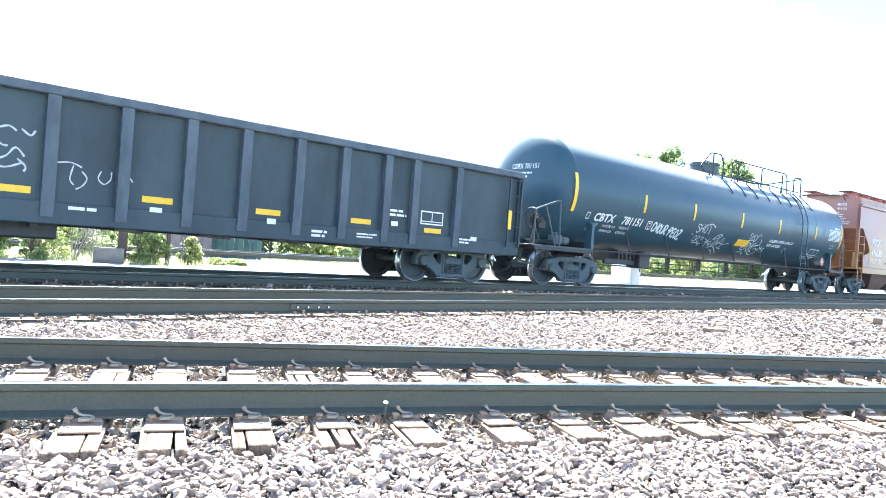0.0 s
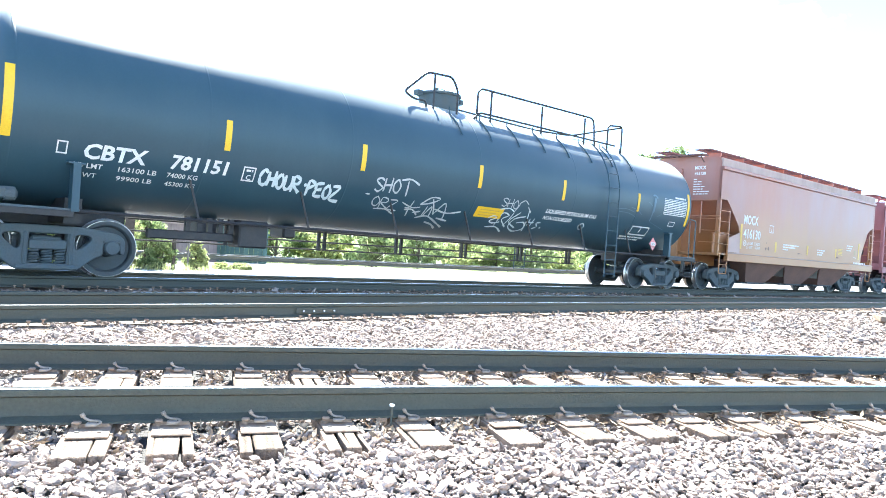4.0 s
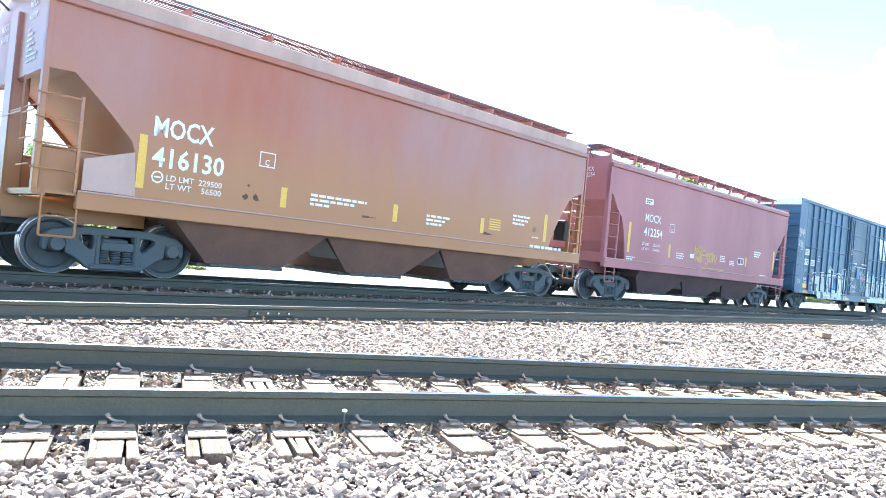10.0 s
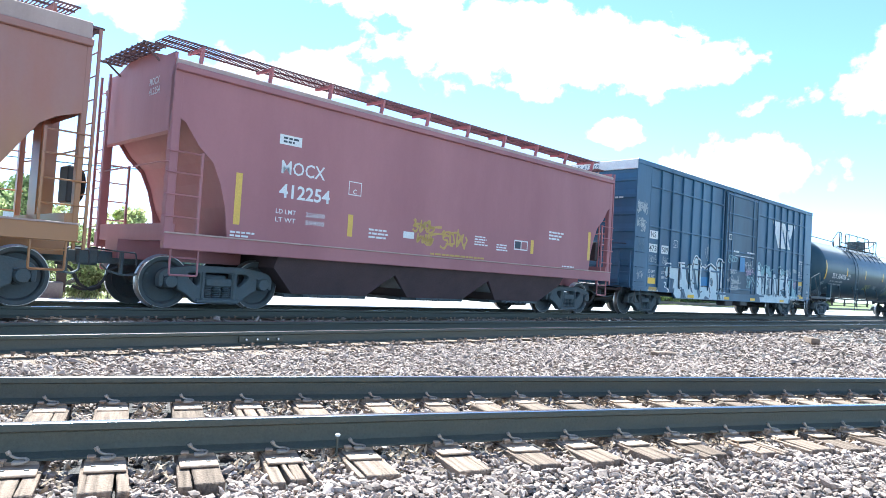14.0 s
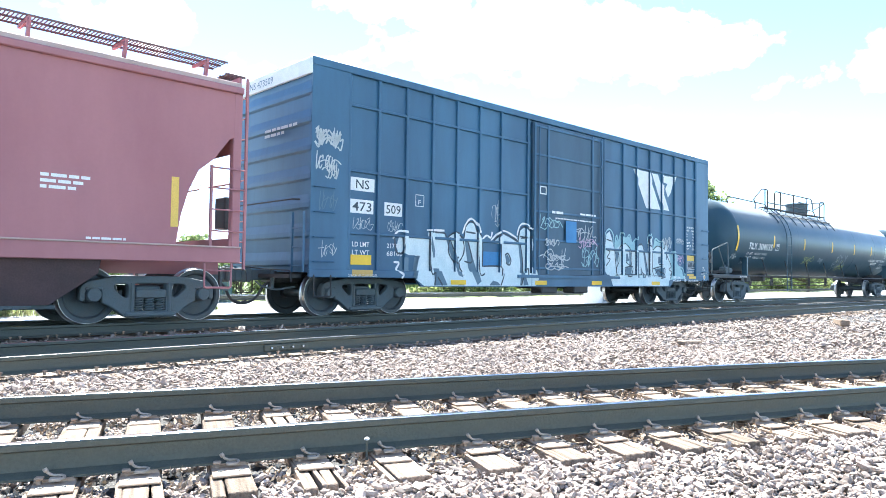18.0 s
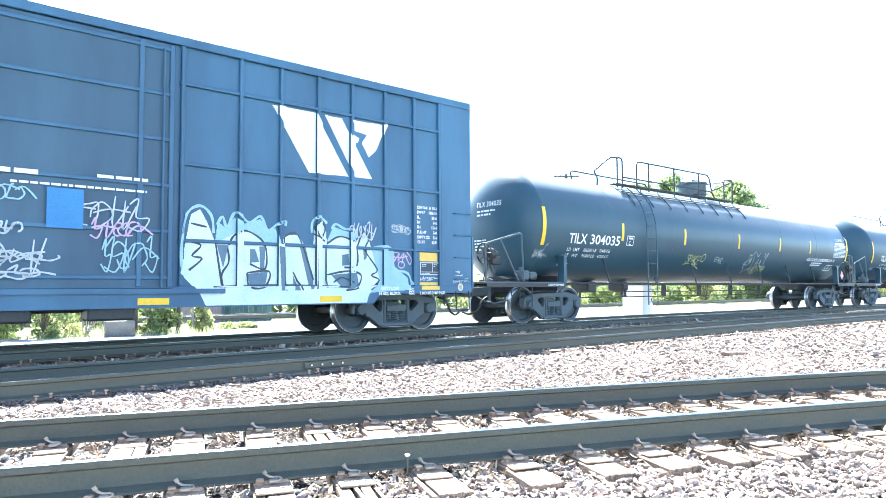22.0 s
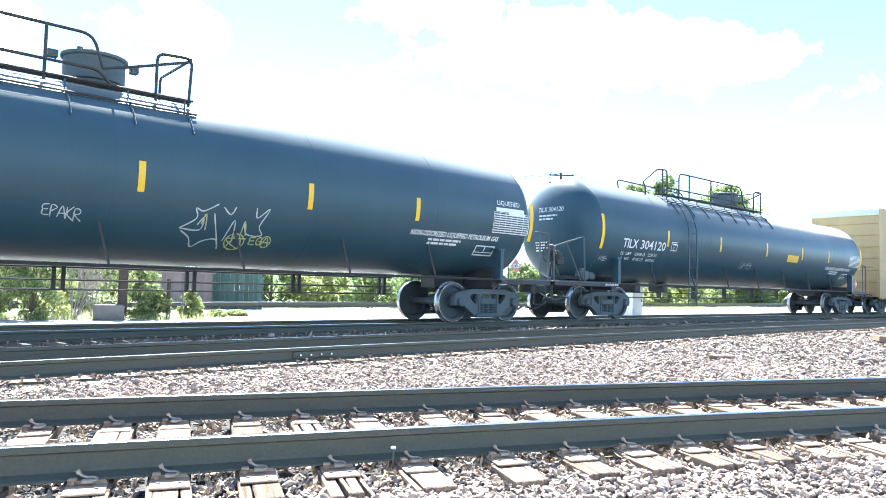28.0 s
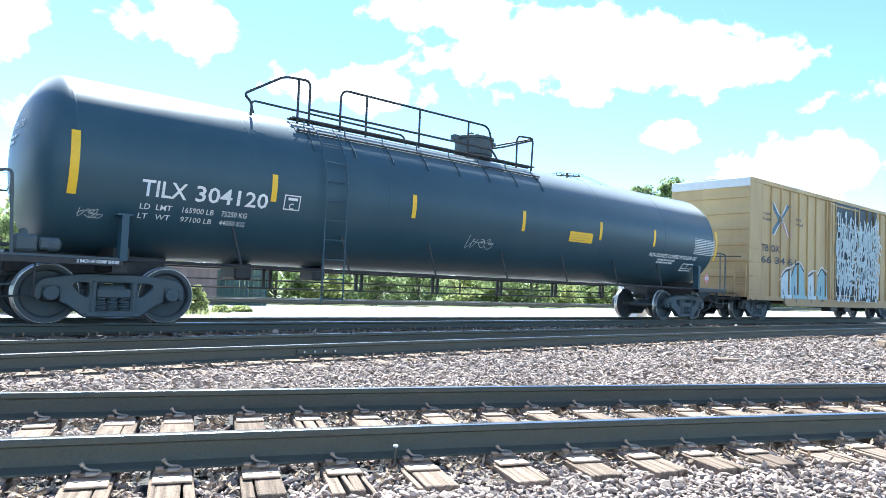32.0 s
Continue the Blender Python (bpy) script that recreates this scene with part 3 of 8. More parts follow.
    for _ in range(9000):
        s, l = rnd.uniform(-1.0, 12.0), rnd.choice([-1, 1]) * 0.7535 + rnd.normal(-0.14, 0.15)
        if min(abs(s - 0.019 * l - t) for t in near_ties) < 0.15 or abs(abs(l) - 0.7535) < 0.08:
            continue
        c = np.array(along(NEAR, s, l, -0.055 + rnd.uniform(0, 0.05))[0])
        e = np.array(Euler(rnd.uniform(-1.0, 1.0, 2).tolist() + [rnd.uniform(0, 6.28)]).to_matrix())
        a, b = rnd.uniform(0.014, 0.04), rnd.uniform(0.006, 0.016)
        q = np.array([(-a, 0, 0.006), (0, -b, 0), (0, b, 0.004), (a, 0, 0.008)]) @ e.T + c
        n = len(lv) * 4
        lv.append(q)
        lf += [(n, n + 1, n + 2), (n + 1, n + 3, n + 2)]
    lit = new("leaf_litter", mesh(np.concatenate(lv), np.array(lf), M_LITTER))
    lit.parent = ballast
    tagged(lit, "dry brown leaves and twigs caught between the ties", kind="stuff")
    ob = new("stones", mesh(np.concatenate(all_v), np.concatenate(all_f), M_STONE))
    ob.parent = ballast
    tagged(ob, "loose grey and pinkish crushed stone", kind="stuff")
    for v, f in single:
        c = v.mean(axis=0)
        o = new("stone", mesh(v - c, f, M_STONE_ONE))
        o.parent = ballast
        o.location = c

# ---- rolling stock ----
R_WHEEL = 0.475
BASE = 1.86          # wheelbase of a truck

def wheelset_mesh():
    bm = bmesh.new()
    for side in (-1, 1):
        prof = [(0.0, 0.11), (0.02, 0.13), (0.045, 0.14), (0.05, 0.36), (0.0, 0.375), (-0.02, 0.40), (-0.022, 0.461), (-0.0215, R_WHEEL - 0.006), (-0.012, R_WHEEL), (0.085, R_WHEEL + 0.004), (0.10, R_WHEEL + 0.028), (0.125, R_WHEEL + 0.024),
                (0.125, 0.385), (0.085, 0.36), (0.08, 0.14), (0.14, 0.12), (0.14, 0.1)]
        # the flange lies on the inner side
        pr = [(side * 0.79 - side * a, r) for a, r in prof]
        lathe(bm, pr, "y", 40)
    lathe(bm, [(-1.02, 0.07), (-0.68, 0.075), (-0.62, 0.085), (0.62, 0.085), (0.68, 0.075), (1.02, 0.07)], "y", 16)
    bm.normal_update()
    me = bpy.data.meshes.new("wheelset")
    bm.to_mesh(me)
    bm.free()
    me.materials.append(M_WHEEL)
    me.materials.append(M_TREAD)
    for f in me.polygons:
        rad = math.hypot(f.center.x, f.center.z)
        if rad > 0.4625:
            f.material_index = 1
    me.shade_smooth()
    me.set_sharp_from_angle(angle=radians(30))
    return me

def cap_mesh():
    bm = bmesh.new()
    lathe(bm, [(-1.14, 0.06), (-1.135, 0.105), (-1.09, 0.12), (-0.98, 0.125)], "y", 20)
    for k in range(3):
        a = k * 2.094
        tube(bm, [(0.066 * math.sin(a), -1.12, 0.066 * math.cos(a)), (0.066 * math.sin(a), -1.145, 0.066 * math.cos(a))], 0.017, 6)
    me = bpy.data.meshes.new("bearing_cap")
    bm.to_mesh(me)
    bm.free()
    me.materials.append(M_TRUCK)
    return me

def soft_corners(pts, d):
    """A closed outline with each corner turned into a short curve."""
    out = []
    for i, p in enumerate(pts):
        p, a, b = Vector(p), Vector(pts[i - 1]), Vector(pts[(i + 1) % len(pts)])
        u = p + (a - p).normalized() * min(d, (a - p).length * 0.45)
        v = p + (b - p).normalized() * min(d, (b - p).length * 0.45)
        out += [u, (u + 2 * p + v) / 4, v]
    return out

def frame_mesh():
    """A cast side frame: one thick plate with two windows, a spring pocket and pedestal jaws."""
    h = BASE / 2
    side = [(0.45, 0.80), (h - 0.22, 0.77), (h + 0.10, 0.71), (h + 0.20, 0.62), (h + 0.20, 0.40), (h + 0.135, 0.40), (h + 0.13, 0.585), (h - 0.13, 0.585), (h - 0.135, 0.36), (h - 0.22, 0.34), (0.58, 0.25), (0.42, 0.12)]
    outer = side + [(-x, z) for x, z in side[::-1]]
    window = [(0.365, 0.69), (0.60, 0.68), (0.64, 0.60), (0.44, 0.42), (0.365, 0.45)]
    pocket = [(-0.275, 0.69), (0.275, 0.69), (0.275, 0.205), (-0.275, 0.205)]
    c = bpy.data.curves.new("side_frame", "CURVE")
    c.dimensions, c.fill_mode, c.extrude, c.bevel_depth, c.bevel_resolution, c.offset = "2D", "BOTH", 0.065, 0.022, 1, -0.012
    for pts, d in ((outer, 0.05), (window, 0.07), ([(-x, z) for x, z in window[::-1]], 0.07), (pocket, 0.03)):
        pts = soft_corners(pts, d)
        sp = c.splines.new("POLY")
        sp.points.add(len(pts) - 1)
        for q, p in zip(sp.points, pts):
            q.co = (p.x, p.y, 0, 1)
        sp.use_cyclic_u = True
    tmp = bpy.data.objects.new("side_frame", c)
    me = bpy.data.meshes.new_from_object(tmp)
    bpy.data.objects.remove(tmp)
    bm = bmesh.new()
    bm.from_mesh(me)
    for v in bm.verts:
        v.co = (v.co.x, -0.985 - v.co.z, v.co.y)
    box(bm, -0.44, 0.44, -1.11, -0.86, 0.115, 0.20, bevel=0.025)
    for k in (-1, 1):                       # ribs beside the pocket and the bearing adapters
        box(bm, *sorted((k * 0.285, k * 0.345)), -1.10, -0.9, 0.19, 0.70, bevel=0.015)
        box(bm, k * h - 0.14, k * h + 0.14, -1.09, -0.9, 0.57, 0.62, bevel=0.015)
    bm.normal_update()
    bm.to_mesh(me)
    bm.free()
    me.materials.clear()
    me.materials.append(M_TRUCK)
    me.shade_smooth()
    me.set_sharp_from_angle(angle=radians(35))
    return me

def spring_mesh():
    bm = bmesh.new()
    for k in range(3):
        x = -0.185 + 0.185 * k
        pts = [(x + 0.073 * math.cos(a), -1.0 + 0.073 * math.sin(a), 0.21 + 0.21 * a / (2 * math.pi * 5)) for a in np.linspace(0, 2 * math.pi * 5, 56)]
        tube(bm, pts, 0.016, 5)
    box(bm, -0.265, 0.265, -1.09, -0.6, 0.43, 0.58, bevel=0.02)
    me = bpy.data.meshes.new("spring_nest")
    bm.to_mesh(me)
    bm.free()
    me.materials.append(M_TRUCK)
    me.shade_smooth()
    me.set_sharp_from_angle(angle=radians(40))
    return me

WHEELSET, CAP, SIDE_FRAME, SPRINGS = wheelset_mesh(), cap_mesh(), frame_mesh(), spring_mesh()
WHEELS = []

def add_truck(car, x):
    bm = bmesh.new()
    box(bm, -0.22, 0.22, -0.95, 0.95, 0.42, 0.64, bevel=0.03)
    box(bm, -0.35, 0.35, -0.3, 0.3, 0.66, 0.8, bevel=0.02)
    for k in (-1, 1):                       # brake beams
        box(bm, k * 0.40 - 0.04, k * 0.40 + 0.04, -0.85, 0.85, 0.36, 0.46)
        for s in (-1, 1):
            box(bm, k * 0.43 - 0.02, k * 0.43 + 0.04, s * 0.76 - 0.05, s * 0.76 + 0.05, 0.30, 0.56)
    t = part("truck", bm, M_TRUCK, car, "dark cast-steel freight truck with sprung side frames")
    t.location = (x, 0, 0)
    for turn in (0, 180):
        share("side_frame", SIDE_FRAME, t, pose(0, 0, 0, 0, 0, turn))
        share("spring_nest", SPRINGS, t, pose(0, 0, 0, 0, 0, turn))
    for k in (-1, 1):
        w = share("wheelset", WHEELSET, t, pose(k * BASE / 2, 0, R_WHEEL))
        WHEELS.append((w, k * BASE / 2))
        for turn in (0, 180):
            share("bearing_cap", CAP, t, pose(k * BASE / 2, 0, R_WHEEL + 0.02, 0, 0, turn))
    return t

def add_coupler(car, x, sign):
    """Drawbar, knuckle, cut lever and air hose at one end; sign points outwards."""
    bm = bmesh.new()
    box(bm, x - sign * 0.6, x + sign * 0.35, -0.09, 0.09, 0.74, 0.96, bevel=0.02)
    box(bm, x + sign * 0.30, x + sign * 0.52, -0.17, 0.15, 0.70, 1.0, bevel=0.04)
    box(bm, x + sign * 0.48, x + sign * 0.66, -0.02 - 0.13 * sign, 0.08 - 0.13 * sign, 0.72, 0.98, bevel=0.03)
    part("coupler", bm, M_TRUCK, car)
    bm = bmesh.new()
    tube(bm, rounded([(x - sign * 0.1, -0.35, 0.72), (x + sign * 0.15, -0.36, 0.66), (x + sign * 0.3, -0.33, 0.36), (x + sign * 0.55, -0.25, 0.26), (x + sign * 0.72, -0.2, 0.33)], 0.2), 0.028, 8)
    part("air_hose", bm, M_PIPE, car, "black rubber air hose", True)
    bm = bmesh.new()
    tube(bm, rounded([(x + sign * 0.1, -1.35, 0.72), (x + sign * 0.1, -1.3, 0.95), (x + sign * 0.12, -0.2, 0.98), (x + sign * 0.4, 0.0, 1.02)], 0.08), 0.014, 6)
    part("cut_lever", bm, M_PIPE, car)
    bm = bmesh.new()
    tube(bm, rounded([(x - sign * 0.35, -0.75, 0.62), (x + sign * 0.05, -0.7, 0.55), (x + sign * 0.25, -0.45, 0.62), (x + sign * 0.3, -0.3, 0.72)], 0.1), 0.02, 6)
    part("train_pipe", bm, M_TRUCK, car, "", True)
    bm = bmesh.new()
    box(bm, x + sign * 0.02 - 0.03, x + sign * 0.02 + 0.03, -0.5, -0.42, 0.56, 0.98, bevel=0.01)
    part("coupler_bracket", bm, M_TRUCK, car)

CARS = []
def new_car(name, label, category, a_mid, truck_at, group=""):
    e = empty(name, label, category, group or "cars of the freight train")
    CARS.append((e, a_mid, truck_at))
    for k in (-1, 1):
        add_truck(e, k * truck_at)
    return e

# ---- lettering and marks ----
def writing(name, body, height, mat, parent, place, width=0.0, bold=0.0, label=""):
    """Letters as a flat mesh; place maps (along, up) to a point in the car's space."""
    c = bpy.data.curves.new(name, "FONT")
    c.body, c.size, c.resolution_u, c.offset = body, height / 0.7, 2, bold * height
    tmp = bpy.data.objects.new(name, c)
    me = bpy.data.meshes.new_from_object(tmp)
    bpy.data.objects.remove(tmp)
    xs = [v.co.x for v in me.vertices]
    k = width / (max(xs) - min(xs)) if width else 1.0
    x0 = min(xs)
    for v in me.vertices:
        v.co = place((v.co.x - x0) * k, v.co.y)
    me.materials.clear()
    me.materials.append(mat)
    ob = new(name, me)
    ob.parent = parent
    return tagged(ob, label)

def panel(name, mat, parent, place, rects, label=""):
    """Flat painted patches or bars: rects of (x0, x1, z0, z1), laid on the surface by place."""
    verts, faces = [], []
    for x0, x1, z0, z1 in rects:
        n = max(1, int(abs(z1 - z0) / 0.06))
        for i in range(n):
            a, b = z0 + (z1 - z0) * i / n, z0 + (z1 - z0) * (i + 1) / n
            k = len(verts)
            verts += [place(x0, a), place(x1, a), place(x1, b), place(x0, b)]
            faces.append((k, k + 1, k + 2, k + 3))
    me = bpy.data.meshes.new(name)
    me.from_pydata(verts, [], faces)
    me.materials.append(mat)
    ob = new(name, me)
    ob.parent = parent
    return tagged(ob, label)

def strokes(name, mat, parent, place, lines, width, label="", lift=0.0):
    """Hand-drawn paint: ribbons along lines of (along, up)."""
    verts, faces = [], []
    for line in lines:
        pts = [Vector((p[0], p[1])) for p in line]
        fine = []
        for i in range(len(pts) - 1):
            p0, p1, p2, p3 = pts[max(i - 1, 0)], pts[i], pts[i + 1], pts[min(i + 2, len(pts) - 1)]
            for u in (0, 0.25, 0.5, 0.75):
                fine.append(0.5 * (2 * p1 + (p2 - p0) * u + (2 * p0 - 5 * p1 + 4 * p2 - p3) * u * u + (3 * p1 - p0 - 3 * p2 + p3) * u ** 3))
        fine.append(pts[-1])
        k = len(verts)
        for i, p in enumerate(fine):
            d = (fine[min(i + 1, len(fine) - 1)] - fine[max(i - 1, 0)])
            d = d.normalized() if d.length > 1e-6 else Vector((1, 0))
            nrm = Vector((-d.y, d.x)) * width / 2 * (0.75 + 0.5 * abs(math.sin(i * 0.7)))
            verts += [place(*(p + nrm)), place(*(p - nrm))]
            if i:
                faces.append((k + 2 * i - 2, k + 2 * i - 1, k + 2 * i + 1, k + 2 * i))
    if lift:
        verts = [v + Vector((0, -lift, 0)) for v in verts]
    me = bpy.data.meshes.new(name)
    me.from_pydata(verts, [], faces)
    me.materials.append(mat)
    ob = new(name, me)
    ob.parent = parent
    return tagged(ob, label)

def frame_marks(x0, x1, z0, z1, w):
    """The four bars of a drawn rectangle."""
    return [(x0, x1, z0, z0 + w), (x0, x1, z1 - w, z1), (x0, x0 + w, z0 + w, z1 - w), (x1 - w, x1, z0 + w, z1 - w)]

def text_bars(x0, z0, rows, widths, h, gap, seed=0):
    """Lines of writing too small to read, as word-length bars."""
    rnd = random.Random(seed)
    out = []
    for i in range(rows):
        x, end = x0, x0 + widths[i % len(widths)]
        while x < end - 0.02:
            w = min(rnd.uniform(0.10, 0.30) * (h / 0.06), end - x)
            out.append((x, x + w, z0 - i * (h + gap), z0 - i * (h + gap) + h))
            x += w + h * 0.6
    return out

def scribble(x, z, w, h, seed, n=5):
    """Overlapping loops and slashes of a quick spray tag."""
    rnd = random.Random(seed)
    lines = []
    for k in range(n + 2):
        cx = x + w * (k + 0.5) / (n + 2)
        lw = w / n * rnd.uniform(0.9, 1.8)
        kind = rnd.randrange(4)
        if kind == 0:
            a0 = rnd.uniform(0, 6)
            lines.append([(cx + lw * 0.5 * math.cos(a0 + a) * rnd.uniform(0.6, 1.1) + 0.1 * h * math.sin(a), z + h * 0.5 + h * 0.45 * math.sin(a0 + a) * rnd.uniform(0.7, 1.15)) for a in np.linspace(0, 5.2, 8)])
        elif kind == 1:
            lines.append([(cx - lw * 0.4, z + h * rnd.uniform(0.6, 1.0)), (cx, z + h * rnd.uniform(0.9, 1.2)), (cx - lw * 0.1, z + h * 0.45), (cx + lw * 0.5, z + h * rnd.uniform(0.3, 0.6)), (cx + lw * 0.1, z - h * 0.1), (cx - lw * 0.5, z + h * rnd.uniform(0, 0.3))])
        elif kind == 2:
            lines.append([(cx - lw * 0.2, z + h * rnd.uniform(0.9, 1.25)), (cx - lw * 0.3, z + h * rnd.uniform(-0.2, 0.1)), (cx + lw * 0.4, z + h * rnd.uniform(0.7, 1.0))])
        else:
            lines.append([(cx - lw * 0.7, z + h * rnd.uniform(0.3, 0.6)), (cx, z + h * rnd.uniform(0.5, 0.8)), (cx + lw * 0.9, z + h * rnd.uniform(0.2, 0.7))])
    return lines

# ---- tank cars ----
TANK_R, TANK_Z = 1.52, 2.63

def on_tank(x_shift=0.0, lift=0.006):
    """Maps (along, height over the rail) on to the near side of the tank's shell."""
    def place(x, z):
        a = (z - TANK_Z) / TANK_R
        return Vector((x + x_shift, -(TANK_R + lift) * math.cos(a), TANK_Z + (TANK_R + lift) * math.sin(a)))
    return place

def tank_z(h):
    """The arc parameter of a seen height."""
    return TANK_Z + TANK_R * math.asin(max(-1, min(1, (h - TANK_Z) / TANK_R)))

def tank_car(label, a0, a1, flip, truck_at=0.0, shift=0.0):
    """A long pressure tank on stub sills. flip: +1 has its ladder towards the front of the train."""
    mid, half = (a0 + a1) / 2, (a1 - a0) / 2
    car = new_car("tank_car", label, "tank car", mid, truck_at or half - 1.42)
    bm = bmesh.new()
    d = 0.5 if flip < 0 else 0.62
    prof = []
    for i in range(13):
        u = math.pi / 2 * i / 12
        prof.append((-half + d - d * math.cos(u), max(0.02, TANK_R * math.sin(u))))
    body = prof + [(-x, r) for x, r in prof[::-1]]
    lathe(bm, body, "x", 72, (0, 0, TANK_Z))
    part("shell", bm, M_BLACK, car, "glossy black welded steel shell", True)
    for x in (-half + d, -half + d + 2.9, -half * 0.36, 0.0, half * 0.36, half - d - 2.9, half - d):
        bm = bmesh.new()
        n = 72
        rings = [[bm.verts.new((x + dx, (TANK_R + dr) * math.cos(2 * math.pi * k / n), TANK_Z + (TANK_R + dr) * math.sin(2 * math.pi * k / n))) for k in range(n)] for dx, dr in ((-0.02, 0), (0, 0.005), (0.02, 0))]
        for p, q in zip(rings, rings[1:]):
            for k in range(n):
                bm.faces.new((p[k], p[(k + 1) % n], q[(k + 1) % n], q[k]))
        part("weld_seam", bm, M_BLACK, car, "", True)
    # stub sill, end platform, bolster web and end railing at both ends
    for k in (-1, 1):
        x_end = k * (half + 0.05)
        if flip > 0:
            e, inner = (-half - 1.42, half + 0.20) if k < 0 else (half + 0.42, half - 0.10)
        else:
            e, inner = (-half - 0.95, half + 0.02) if k < 0 else (half + 0.16, half - 0.36)
        bm = bmesh.new()
        box(bm, *sorted((x_end, k * (half - 2.5))), -0.28, 0.28, 0.80, 1.16, bevel=0.02)
        box(bm, *sorted((k * (half - 1.3), k * (half - 1.55))), -1.30, 1.30, 0.86, 1.25)
        part("stub_sill", bm, M_PIPE, car)
        bm = bmesh.new()
        box(bm, *sorted((e + k * 0.05, k * (half - 1.48))), -1.48, -1.02, 1.045, 1.085, bevel=0.008)
        box(bm, *sorted((e + k * 0.05, k * (half - 1.48))), 1.02, 1.48, 1.045, 1.085, bevel=0.008)
        box(bm, *sorted((e + k * 0.05, e - k * 0.5)), -1.02, 1.02, 1.045, 1.085, bevel=0.008)
        part("end_platform", bm, M_TRUCK, car)
        bm = bmesh.new()
        box(bm, *sorted((e + k * 0.02, k * (half - 1.4))), -1.50, -1.44, 0.95, 1.05, bevel=0.008)
        tube(bm, [(e - k * 0.25, -1.46, 1.0), (e - k * 0.25, 1.46, 1.0)], 0.04, 6)
        part("platform_beam", bm, M_PIPE, car)
        for s in (-1, 1):
            bm = bmesh.new()
            prism(bm, [(k * (half - 1.46), 1.04), (k * (half - 1.35), 1.04), (k * (half - 1.35), 1.78), (k * (half - 1.46), 1.78)], s * 1.50, s * 1.30, "y")
            box(bm, *sorted((k * (half - 1.52), k * (half - 1.28))), *sorted((s * 1.49, s * 1.24)), 1.77, 1.80)
            part("bolster_web", bm, M_BLACK, car)
        for s in (-1, 1):
            bm = bmesh.new()
            tube(bm, rounded([(e, s * 1.44, 1.08), (e, s * 1.44, 1.99 if k < 0 else 2.28), (k * inner, s * 1.46, 2.31), (k * (inner - 0.06), s * 1.46, 1.08 if k < 0 else 2.28)], 0.1), 0.024, 8)
            if k < 0:
                tube(bm, [(e + (inner + e) * -0.40, s * 1.45, 2.11), (-inner - 0.1, s * 1.45, 1.08)], 0.022, 8)
            else:
                tube(bm, [(e - 0.33, s * 1.44, 1.08), (e - 0.36, s * 1.44, 2.26)], 0.018, 6)
            part("end_railing", bm, M_TRUCK, car, "black bent-pipe end railing", True)
            bm = bmesh.new()
            x = e - k * (1.15 if flip > 0 and k < 0 else 0.1)
            tube(bm, rounded([(x, s * 1.44, 1.05), (x, s * 1.44, 0.45), (x - k * 0.45, s * 1.44, 0.45), (x - k * 0.45, s * 1.44, 1.05)], 0.04), 0.016, 6)
            part("sill_step", bm, M_PIPE, car)
        add_coupler(car, x_end + k * (0.0 if flip > 0 and k > 0 else 0.3), k)
    # hand brake on a stand over the leading platform
    e = -half - (0.95 if flip > 0 else 0.5)
    bm = bmesh.new()
    for dx, y in ((-0.12, -1.05), (0.28, -1.05), (0.1, -0.72)):
        tube(bm, [(e + dx, y, 1.07), (e + 0.12, -0.9, 1.62)], 0.022, 6)
    tube(bm, rounded([(e + 0.32, -0.85, 1.6), (e + 0.42, -0.85, 1.35), (e + 0.34, -0.85, 1.07)], 0.08), 0.014, 6)
    part("brake_stand", bm, M_PIPE, car)
    bm = bmesh.new()
    lathe(bm, [(e + 0.06, 0.07), (e + 0.08, 0.15), (e + 0.26, 0.16), (e + 0.28, 0.09), (e + 0.42, 0.08)], "x", 16, (0, -0.9, 1.78))
    box(bm, e + 0.18, e + 0.48, -1.0, -0.76, 1.52, 1.74, bevel=0.02)
    part("brake_gear_box", bm, M_PIPE, car, "", True)
    bm = bmesh.new()
    ring_pts = [(e, -0.9 + 0.26 * math.cos(a), 1.8 + 0.26 * math.sin(a)) for a in np.linspace(0, 2 * math.pi, 24, endpoint=False)]
    tube(bm, ring_pts, 0.017, 6, True)
    for q in range(8):
        a = q * math.pi / 4
        tube(bm, [(e + 0.03, -0.9, 1.8), (e, -0.9 + 0.26 * math.cos(a), 1.8 + 0.26 * math.sin(a))], 0.011, 5)
    tube(bm, [(e - 0.02, -0.9, 1.8), (e + 0.1, -0.9, 1.79)], 0.04, 8)
    part("brake_wheel", bm, M_PIPE, car, "black spoked hand wheel", True)
    # air brake valve with its pipes beside the tank's foot
    v = -half - (0.12 if flip > 0 else 0.0)
    bm = bmesh.new()
    box(bm, v + 0.02, v + 0.34, -1.34, -1.05, 1.12, 1.38, bevel=0.04)
    box(bm, v + 0.36, v + 0.52, -1.32, -1.06, 1.16, 1.34, bevel=0.03)
    lathe(bm, [(v + 0.5, 0.11), (v + 0.64, 0.11), (v + 0.68, 0.05)], "x", 14, (0, -1.2, 1.24))
    lathe(bm, [(1.36, 0.06), (1.44, 0.06), (1.46, 0.03)], "z", 12, (v + 0.16, -1.2, 0))
    part("brake_valve", bm, M_TRUCK, car)
    for q in range(3):
        bm = bmesh.new()
        tube(bm, rounded([(v + 0.05, -1.3 + 0.1 * q, 1.22), (v - 0.25, -1.3 + 0.1 * q, 1.16 + 0.03 * q), (v - 0.7, -1.1 + 0.1 * q, 1.14 + 0.03 * q)], 0.1), 0.016, 6)
        part("brake_pipe", bm, M_PIPE, car)
    # top platform and railings
    f = flip
    p0, p1 = (-5.75, 1.45) if flip > 0 else (-6.72, 0.9)
    zt = 3.98
